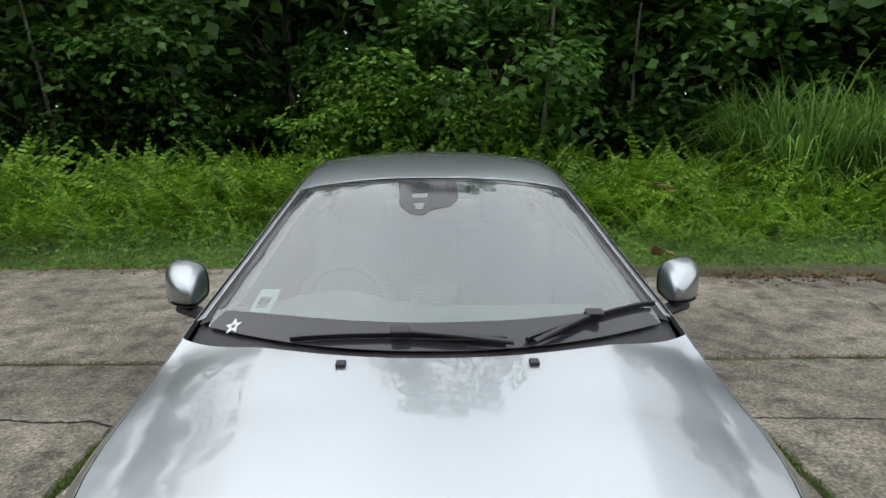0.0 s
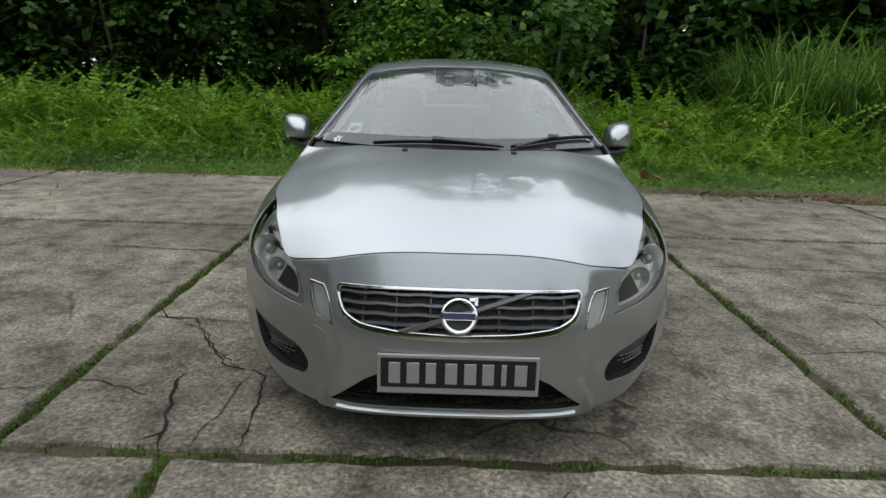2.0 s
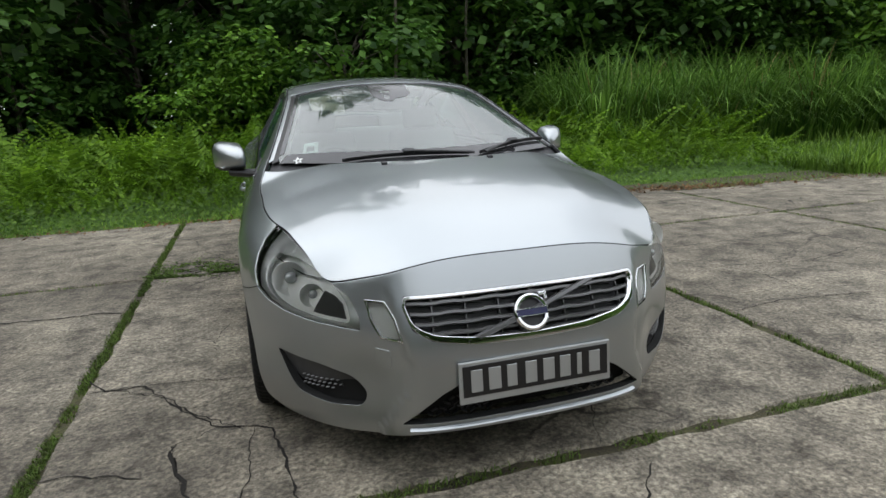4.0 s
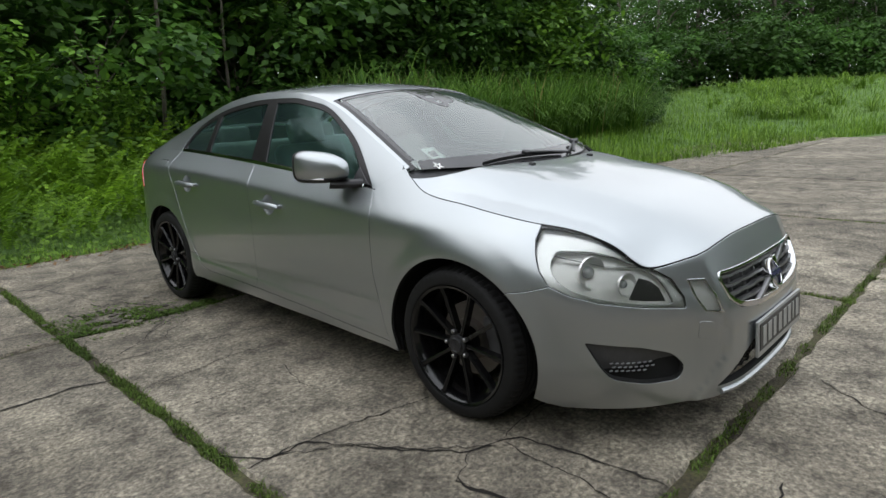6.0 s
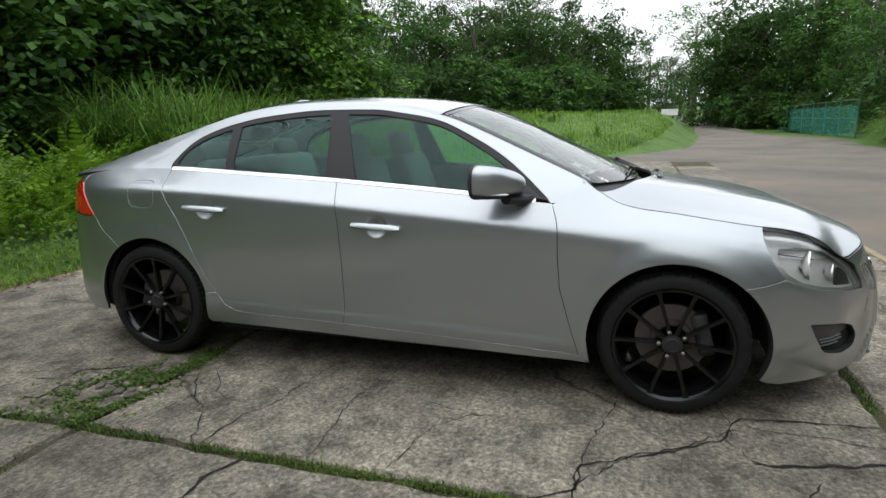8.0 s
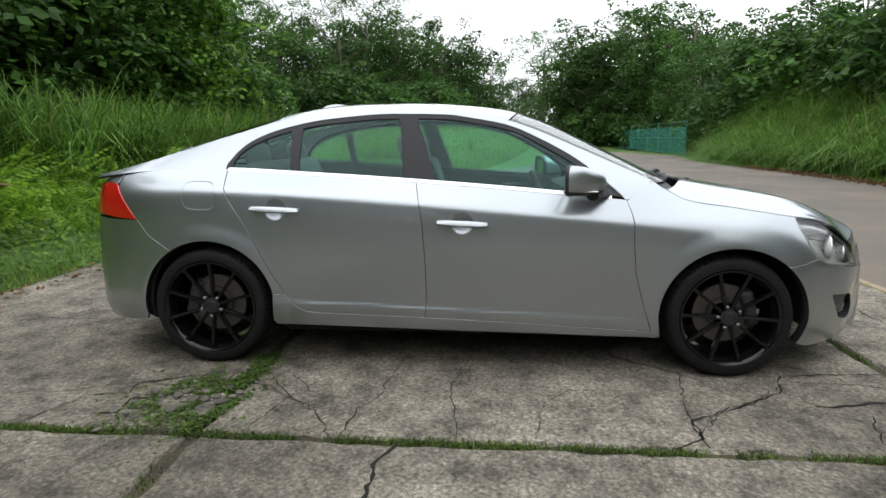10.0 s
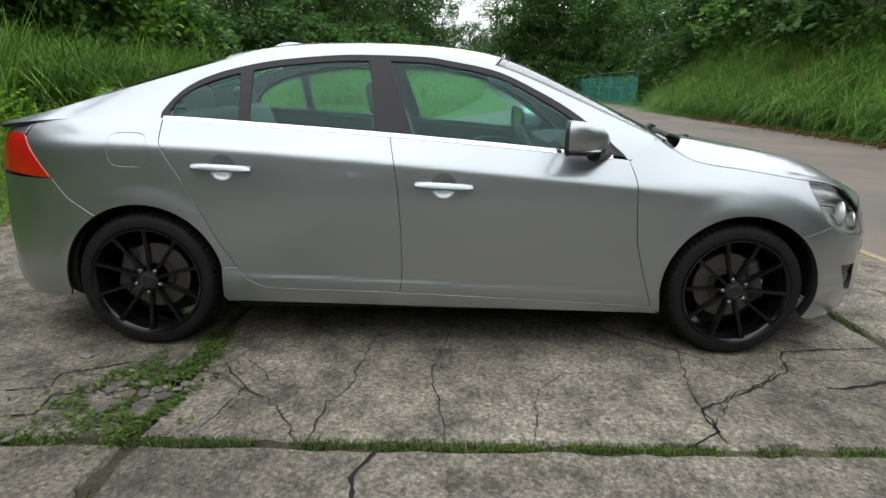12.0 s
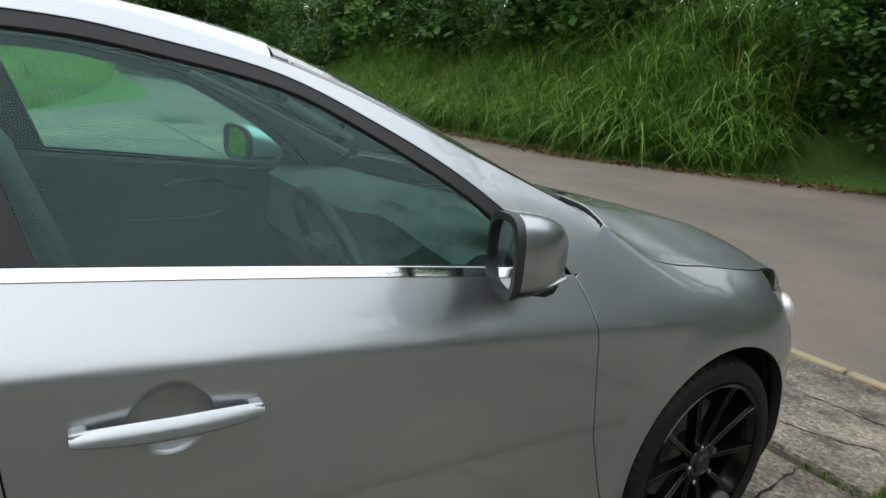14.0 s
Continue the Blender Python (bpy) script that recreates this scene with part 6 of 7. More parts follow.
# trees beyond the far side of the road
RIGHT = ((-6.0, 108, 7.8), (-7.6, 100, 8.4), (-9.3, 98, 9.0), (-11.2, 96, 9.6), (-13.0, 90, 10.0), (-15.0, 84, 9.4), (-17, 76, 9.0), (-19, 66, 8.4), (-21, 58, 8.2), (-23.2, 52, 9.6), (-26, 46, 10), (-29, 41, 10.5), (-33, 37, 11), (-38, 33, 12), (-44, 30, 13))
for k, (az, dist, e) in enumerate(RIGHT):
    tree_at(k + 1, az, dist, e + 0.9 + float(plants.uniform(-0.7, 0.6)), "tall broadleaf tree beyond the road")
    tree_at(k, az - 0.9, dist + 9, e - 0.4 + float(plants.uniform(-0.8, 0.6)), "tall broadleaf tree beyond the road")
    tree_at(k + 2, az - 0.6, dist - 3, e * 0.6, "young broadleaf tree beyond the road")
    for d in (-0.6, 0.5):
        a, r = radians(az + d), dist - 7
        if az < -4.5:
            bush(k, -3 + r * math.cos(a), 0.5 + r * math.sin(a), float(plants.uniform(1.4, 2.1)), None, "dense shrub beyond the road", "distant shrubs", True)
for k, (x, y) in enumerate(((17, -25), (12, -26), (7, -26), (2, -26), (-4, -26), (-10, -25), (-16, -25), (-23, -23), (-31, -21))):
    tree(FAR_KINDS[(k + 1) % 4], x, y, float(plants.uniform(0.7, 0.85)) if x > -8 else float(plants.uniform(1.15, 1.4)), "broadleaf tree on the road bank")
    bush(k, x + 2, y + 2.5, float(plants.uniform(1.8, 2.6)), None, "dense shrub beyond the road", "distant shrubs", True)
for k, (x, y, q) in enumerate(((-9.8, -17.5, 1.75), (-14.0, -16.5, 1.9), (-12.0, -22.0, 1.9), (-18.5, -16.0, 1.7))):
    tree(FAR_KINDS[k], x, y, q, "very tall broadleaf tree on the road bank")
# broad-leaved plants on the bank
for x, y, q in ((6.0, -14.6, 1.35), (4.8, -14.6, 1.5), (3.6, -15.0, 1.6), (2.2, -15.2, 1.7), (0.2, -15.6, 1.9), (-1.8, -15.6, 1.7), (4.0, -17.5, 2.2), (6.5, -17.5, 2.2), (-4.5, -16, 1.9), (-8, -16, 1.8)):
    bush(0, x, y, q, None, "dark broad-leaved shrub on the road bank")
# trees behind the walk, on the open side of the pavement
for k, (x, y) in enumerate(((-27, -14), (-26, -9), (-29, -5), (-25, -1), (-26, 3), (-28, 7), (-24, 10), (-25, 14), (-31, 1), (-32, 11), (-33, -8))):
    tree(BACK_KINDS[k % 4], x, y, float(plants.uniform(0.9, 1.1)), "tall broadleaf tree across the pavement")
# unseen shrub row, added to close bright sky gaps reflected in the doors
for k in range(14):
    bush(k, -22.5 + float(plants.uniform(-1, 1)), -16 + 2.3 * k, float(plants.uniform(1.8, 2.6)), None, "unseen dense shrub added across the pavement", "distant shrubs", True)
for x, y, q in ((-17, -8, 0.9), (-17, 12, 1.0), (-21, 16, 1.2), (-14, 17, 1.25), (-22, 8, 1.1)):
    tree((THIN_TRUNK, THIN_CROWN, 9.8, 0.92), x, y, q, "tall tree with a thin feathery crown")


def fern_mesh(spots, seed):
    """Upright arching fronds with tapering rows of leaflets."""
    rng = np.random.default_rng(seed)
    n, k = 15, len(spots)
    vv, ff, base = [], [], 0
    yaw, rise0, bend = rng.uniform(0, 6.28, k), rng.uniform(0.95, 1.55, k), rng.uniform(0.5, 1.5, k)
    size, roll = spots[:, 3] * rng.uniform(0.7, 1.3, k), rng.normal(0, 0.35, k)
    c, s = np.cos(yaw), np.sin(yaw)

    def at(f, side, drop=0.0):
        a = rise0 - bend * f * 0.5
        out, up = f * np.cos(a) * size, f * np.sin(a) * size
        w = side * size * np.cos(roll)
        return np.stack([spots[:, 0] + c * out - s * w, spots[:, 1] + s * out + c * w, spots[:, 2] + up + side * size * np.sin(roll) - drop * size], 1)

    for i in range(n):
        f = 0.16 + 0.84 * i / (n - 1)
        w = 0.135 * min(1.0, (f - 0.05) / 0.3) * (1.02 - f) ** 0.75 + 0.004
        for sd in (-1, 1):
            q = np.stack([at(f - 0.02, 0), at(f + 0.024, 0), at(f + 0.055, sd * w, 0.03), at(f + 0.03, sd * w, 0.034)], 1)
            vv.append(q.reshape(-1, 3))
            ff.append(base + np.arange(k * 4).reshape(k, 4))
            base += k * 4
    return mesh_np("ferns", np.concatenate(vv), np.concatenate(ff), FERN)


def fern_spots(count, x0, x1, seed):
    rng = np.random.default_rng(seed)
    x = rng.uniform(x0, x1, count)
    d = rng.beta(1.1, 1.0, count)
    edge = 6.15 + 0.3 * np.sin(x * 1.3) + 0.25 * np.sin(x * 0.57 + 1)
    y = edge + d * 3.5
    grow = 0.35 + 0.65 * np.clip((y - 6.1) / 1.4, 0, 1)
    return np.stack([x, y, ground_z(x, y), grow * rng.uniform(0.6, 1.05, count) * (1 + 0.25 * np.sin(x * 2.3) * np.sin(y * 2.9 + x))], 1)


ferns = tagged(new("ferns", fern_mesh(fern_spots(7000, -15, 9.0, 11), 12)), "bright green bracken ferns along the pavement", "ferns", kind="stuff")


def blades(x, y, z, length, width, rng, bend=0.6, lean=None):
    """Arched grass blades of three pieces."""
    k = len(x)
    a = rng.uniform(0, 6.28, k)
    dx, dy = np.cos(a), np.sin(a)
    b = bend * rng.uniform(0.2, 1.3, k)
    rows = []
    for f, w in ((0, 1.0), (0.4, 0.85), (0.75, 0.55), (1.0, 0.06)):
        h = length * (f - 0.33 * b * f ** 3)
        o = length * b * 0.55 * f ** 2.2
        px, py = x + dx * o, y + dy * o
        ww = width * w * 0.5
        rows.append((np.stack([px - dy * ww, py + dx * ww, z + h], 1), np.stack([px + dy * ww, py - dx * ww, z + h], 1)))
    v = np.stack([p for r in rows for p in r], 1).reshape(-1, 3)
    i = np.arange(k) * 8
    f = np.concatenate([np.stack([i + j, i + j + 1, i + j + 3, i + j + 2], 1) for j in (0, 2, 4)])
    return v, f


def tussocks(name, label, count, per, region, length, width, seed, mat, droop):
    """Clumps of long blades that rise together and hang outwards."""
    rng = np.random.default_rng(seed)
    cx, cy = region(rng, count)
    cl = length * rng.uniform(0.45, 1.2, count)
    k = count * per
    i = np.repeat(np.arange(count), per)
    a = rng.uniform(0, 6.28, k)
    r0 = np.abs(rng.normal(0, 0.13, k))
    x, y = cx[i] + np.cos(a) * r0, cy[i] + np.sin(a) * r0
    z = ground_z(x, y) - 0.03
    L = cl[i] * rng.uniform(0.65, 1.15, k)
    b = droop * rng.uniform(0.3, 1.2, k)
    a = a + rng.normal(0, 0.5, k)
    dx, dy = np.cos(a), np.sin(a)
    w = width * rng.uniform(0.6, 1.3, k)
    rows = []
    for f, q in ((0, 0.7), (0.3, 1.0), (0.6, 0.9), (0.82, 0.6), (1.0, 0.05)):
        h = L * (f - 0.62 * b * f ** 3.2)
        o = L * (0.10 * f + 0.62 * b * f ** 2.4)
        px, py = x + dx * o, y + dy * o
        ww = w * q * 0.5
        rows.append((np.stack([px - dy * ww, py + dx * ww, z + h], 1), np.stack([px + dy * ww, py - dx * ww, z + h], 1)))
    v = np.stack([p for r in rows for p in r], 1).reshape(-1, 3)
    j = np.arange(k) * 10
    f = np.concatenate([np.stack([j + m, j + m + 1, j + m + 3, j + m + 2], 1) for m in (0, 2, 4, 6)])
    return tagged(new(name, mesh_np(name, v, f, mat)), label, "grass", kind="stuff")


def grass_field(name, label, count, region, length, width, seed, mat, bend=0.6, clumpy=0.0):
    """region(rng, count) gives x and y."""
    rng = np.random.default_rng(seed)
    x, y = region(rng, count)
    L = length * rng.uniform(0.55, 1.2, count) * (1 + clumpy * np.sin(x * 1.7) * np.sin(y * 1.3 + x))
    v, f = blades(x, y, ground_z(x, y) - 0.02, L, width * rng.uniform(0.7, 1.3, count), rng, bend)
    return tagged(new(name, mesh_np(name, v, f, mat)), label, "grass", kind="stuff")


def left_tall(rng, n):
    x = rng.uniform(5.8, 18.0, n)
    return x, 8.3 + 0.04 * (x - 4) + rng.uniform(-0.4, 2.6, n)


tussocks("tall_grass", "tall arching green grass before the wood", 690, 40, left_tall, 2.35, 0.028, 21, GRASS, 1.0)
tussocks("grass_plumes", "tan seed heads of the tall grass", 90, 5, left_tall, 2.1, 0.03, 26, DRYGRASS, 0.35)


def bank_tall(rng, n):
    x = rng.uniform(6.3, 44, n)
    near = np.interp(x, [1.5, 6, 9.5, 14, 20, 33, 44], [-13.8, -12.2, -10.5, -10.9, -11.5, -12.0, -15.2])
    return x, near - rng.beta(0.9, 1.2, n) * 6.0


tussocks("tall_grass", "tall drooping green grass on the road bank", 980, 44, bank_tall, 2.45, 0.032, 22, GRASS, 1.4)
tussocks("grass_plumes", "tan seed heads above the bank's grass", 110, 5, bank_tall, 2.6, 0.035, 27, DRYGRASS, 0.35)


def verge(rng, n):
    x = rng.uniform(-18, 14, n)
    edge = 5.12 - np.interp(x, [1.2, 2.2, 4.5, 5.5, 8, 14], [0, 0.42, 0.52, 0.86, 1.15, 1.9]) + 0.08 * np.sin(x * 2.1) + 0.06 * np.sin(x * 5.3)
    return x, edge + rng.uniform(0, 1, n) ** 1.3 * 1.4


grass_field("verge_grass", "short rough grass at the pavement's edge", 19000, verge, 0.13, 0.009, 23, MEADOW, 1.1, 0.4)


def dry_edge(rng, n):
    x, y = verge(rng, n)
    return x, y - rng.uniform(0.0, 1.0, n) * np.clip(y - 5.0 + np.interp(x, [1.2, 2.2, 4.5, 5.5, 8, 14], [0, 0.42, 0.52, 0.86, 1.15, 1.9]), 0, 2) * 0.75


grass_field("dry_grass", "withered tan grass at the slab edge", 5000, dry_edge, 0.09, 0.008, 29, DRYGRASS, 1.6, 0.4)


def meadow(rng, n):
    x = 8 + 42 * rng.uniform(0, 1, n) ** 1.5
    lo = np.interp(x, [8, 10.8, 13.5, 18, 34, 50], [4.5, 3.9, 3.1, 2.7, -1.0, -2.5])
    return x, lo + rng.uniform(0, 1, n) ** 1.4 * (6 + 0.35 * x)


grass_field("meadow_grass", "low green meadow grass", 26000, meadow, 0.30, 0.026, 24, MEADOW, 0.9, 0.5)


def hummocks(rng, n):
    x = rng.uniform(26, 44, n)
    return x, rng.normal(0.24, 0.05, n) * (x + 3) - 0.5


tussocks("hummock_grass", "taller rough grass in low hummocks on the meadow", 170, 34, hummocks, 0.95, 0.035, 28, MEADOW, 1.2)


def near_bank(rng, n):
    x = rng.uniform(-2, 30, n)
    lo = np.interp(x, [-2, 4.0, 9.5, 20, 30], [-14.3, -12.9, -9.8, -10.8, -11.2])
    return x, lo - rng.uniform(0, 1, n) * 1.6


grass_field("verge_grass", "short grass along the foot of the bank", 9000, near_bank, 0.2, 0.016, 25, GRASS, 1.0, 0.4)

# creeping herbs at the pavement's edge
rng = np.random.default_rng(31)
hx = rng.uniform(-16, 9, 17000)
hy = 5.22 - np.interp(hx, [1.2, 2.2, 4.5, 5.5, 9], [0, 0.4, 0.5, 0.8, 1.1]) + rng.uniform(0, 1, 17000) ** 1.15 * 2.2
lump = 1 + 0.6 * np.sin(hx * 3.1 + 2 * np.sin(hy * 2.3)) * np.sin(hy * 4.1 + hx)
hp = np.stack([hx, hy, ground_z(hx, hy) + rng.uniform(0.02, 0.26, 17000) * lump * np.clip((hy - 5.15) / 0.9, 0.12, 1)], 1)
v, f = leaves(hp, np.tile([0, -0.3, 1.0], (17000, 1)), 0.07, rng, 0.6)
tagged(new("creeping_herbs", mesh_np("creeping_herbs", v, f, HERB)), "low creeping herbs along the pavement", "herbs", kind="stuff")
# fallen leaves
hx = np.concatenate([rng.uniform(-16, 9, 1500), rng.uniform(3, 6, 500)])
hy = 5.12 + rng.normal(0, 0.13, 2000) - np.interp(hx, [1.2, 2.2, 4.5, 5.5, 9], [0, 0.4, 0.5, 0.8, 1.1])
hp = np.stack([hx, hy, 0.006 + rng.uniform(0, 0.02, 2000)], 1)
v, f = leaves(hp, np.tile([0, 0, 1.0], (2000, 1)), 0.06, rng, 0.5)
tagged(new("fallen_leaves", mesh_np("fallen_leaves", v, f, LITTER)), "dry brown leaves along the slab edge", "leaves", kind="stuff")
hx = rng.uniform(-2, 26, 5200)
hy = np.interp(hx, [-2, 4.0, 9.5, 20, 30], [-13.9, -12.6, -9.6, -10.6, -11.0]) + rng.normal(0, 0.3, 5200)
v, f = leaves(np.stack([hx, hy, 0.0 + rng.uniform(0, 0.04, 5200)], 1), np.tile([0, 0, 1.0], (5200, 1)), 0.12, rng, 0.5)
tagged(new("fallen_leaves", mesh_np("fallen_leaves", v, f, LITTER)), "dry brown leaves along the foot of the bank", "leaves", kind="stuff")
# grass and weeds that fill the joints in broken runs
RUNS = (("y", -1.71, -0.9, 5.2, 8000, 0.55), ("y", 1.75, -0.9, 4.7, 4200, 0.6), ("x", -0.89, -6.0, 8.0, 7000, 0.33), ("x", 2.5, -5.0, 6.0, 2800, 0.35), ("y", -1.04, -2.0, -0.9, 1500, 0.8),
        ("y", -5.16, -0.9, 5.2, 2500, 0.6), ("y", 4.6, -0.9, 4.3, 2000, 0.6), ("y", 2.4, -2.0, -0.9, 700, 0.5), ("y", -4.45, -2.0, -0.9, 900, 0.6))
rng = np.random.default_rng(33)
jx, jy = [], []
for axis, at, lo, hi, n, fill in RUNS:
    along = rng.uniform(lo, hi, n)
    wave = 0.5 + 0.5 * np.sin(along * 5.3 + at * 7) * np.sin(along * 2.1 + at) + 0.25 * np.sin(along * 19 + at)
    along = along[wave > 1 - fill - rng.uniform(0, 0.5, n)]
    across = at + rng.normal(0, 0.017, len(along))
    jx.append(across if axis == "y" else along)
    jy.append(along if axis == "y" else across)
x, y = np.concatenate(jx), np.concatenate(jy)
for mat, cut, label in ((WEED, slice(0, None, 2), "green weeds"), (MOSS, slice(1, None, 2), "brownish grass")):
    q, w = x[cut], y[cut]
    v, f = blades(q, w, np.full(len(q), -0.014), 0.025 * rng.uniform(0.3, 1.5, len(q)), 0.006 * rng.uniform(0.6, 1.3, len(q)), rng, 1.5)
    tagged(new("joint_grass", mesh_np("joint_grass", v, f, mat)), "tufts of %s in the slab joints" % label, "grass", kind="stuff")


# ---- roadside things ----
FENCE_GREEN = material("green_fence_mesh", (0.02, 0.16, 0.10), 0.6)
FENCE_NET = material("green_fence_netting", (0.03, 0.24, 0.18), 0.7)
t, b = nodes_of(FENCE_NET)
gap, weave = t.nodes.new("ShaderNodeBsdfTransparent"), t.nodes.new("ShaderNodeMixShader")
weave.inputs[0].default_value = 0.5
t.links.new(b.outputs[0], weave.inputs[1])
t.links.new(gap.outputs[0], weave.inputs[2])
t.links.new(weave.outputs[0], t.nodes["Material Output"].inputs["Surface"])
POST_GREEN = material("green_painted_steel", (0.05, 0.16, 0.12), 0.5, 0.3)
WHITE_PAINT = plastic_material("white_board_paint", (0.7, 0.7, 0.68), 0.6)
fence = thing("fence", "green mesh fence with steel posts beside the road", "fence")
F0, F1 = Vector((48.5, -14.9, -0.05)), Vector((90.0, -17.0, 0.25))
for k in range(9):
    p = F0.lerp(F1, k / 8)
    bm = bmesh.new()
    tube(bm, [p + Vector((0, 0, -0.3)), p + Vector((0, 0, 2.9))], 0.06, 8)
    part("post", bm, POST_GREEN, fence)
    if k < 8:
        q = F0.lerp(F1, (k + 1) / 8)
        for h in (0.1, 1.45, 2.8):
            bm = bmesh.new()
            tube(bm, [p + Vector((0, 0, h)), q + Vector((0, 0, h))], 0.025, 6)
            part("rail", bm, POST_GREEN, fence)
        n = mesh_from("netting", [p + Vector((0, 0.02, 0.05)), q + Vector((0, 0.02, 0.05)), q + Vector((0, 0.02, 2.4)), p + Vector((0, 0.02, 2.4))], [(0, 1, 2, 3)], FENCE_NET)
        child("netting", n, fence, "green woven fence netting")
lamp_post = thing("lamp_post", "tall slim green lamp post behind the fence", "lamp post", pose(86, -17.6, 0))
bm = bmesh.new()
tube(bm, [(0, 0, -0.2), (0, 0, 5), (0, 0, 10.2)], [0.13, 0.11, 0.08], 8)
part("pole", bm, POST_GREEN, lamp_post)
bm = bmesh.new()
tube(bm, [(0, 0, 10.1), (0.3, 0.5, 10.35), (0.5, 0.9, 10.35)], [0.06, 0.05, 0.05], 6)
box(bm, (0.25, 0.6, 0.12), (0.6, 1.1, 10.33), None, 0.03)
part("lamp_head", bm, POST_GREEN, lamp_post)
board = thing("signboard", "white board on two posts at the roadside", "sign", pose(80, -3.4, 0.60, 0, 0, -6))
bm = bmesh.new()
box(bm, (0.08, 2.0, 0.75), (0, 0, 2.0), None, 0.01, 1)
part("panel", bm, WHITE_PAINT, board, "plain white panel")
for y in (-0.9, 0.9):
    bm = bmesh.new()
    tube(bm, [(0.06, y, -0.2), (0.06, y, 2.35)], 0.05, 6)
    part("post", bm, POST_GREEN, board)

# edge strip between slabs and road
KERB = plastic_material("worn_yellow_edge", (0.28, 0.23, 0.135), 0.9)
kerb = tagged(new("kerb"), "worn yellowish concrete edging between slabs and road", "kerb", kind="structure")
for k in range(17):
    x0 = -22 + 1.8 * k
    bm = bmesh.new()
    box(bm, (1.78, 0.085, 0.11), (x0 + 0.9, -2.066, -0.052), None, 0.008, 1)
    part("kerb_stone", bm, KERB, kerb)

# cracks in the slabs
CRACK = material("crack_shadow", (0.012, 0.010, 0.008), 1.0)


def crack(points, width, seed):
    rnd = random.Random(seed)
    pts = []
    for (a, b), (c, d) in zip(points, points[1:]):
        n = max(2, int(math.hypot(c - a, d - b) / 0.035))
        for i in range(n):
            t = i / n
            j = 0.011 if i else 0.004
            pts.append((a + (c - a) * t + rnd.uniform(-j, j), b + (d - b) * t + rnd.uniform(-j, j)))
    pts.append(points[-1])
    v, f = [], []
    m = len(pts)
    for i, (x, y) in enumerate(pts):
        p, q = pts[max(i - 1, 0)], pts[min(i + 1, m - 1)]
        dx, dy = q[0] - p[0], q[1] - p[1]
        L = math.hypot(dx, dy) + 1e-9
        w = width * rnd.uniform(0.35, 1.3) * (0.25 if i in (0, m - 1) else 1)
        v += [(x - dy / L * w, y + dx / L * w, 0.0035), (x + dy / L * w * rnd.uniform(0.3, 1), y - dx / L * w * rnd.uniform(0.3, 1), 0.0035)]
    f = [(2 * i, 2 * i + 1, 2 * i + 3, 2 * i + 2) for i in range(m - 1)]
    ob = new("crack", mesh_from("crack", v, f, CRACK))
    ob.parent = pavement
    return ob


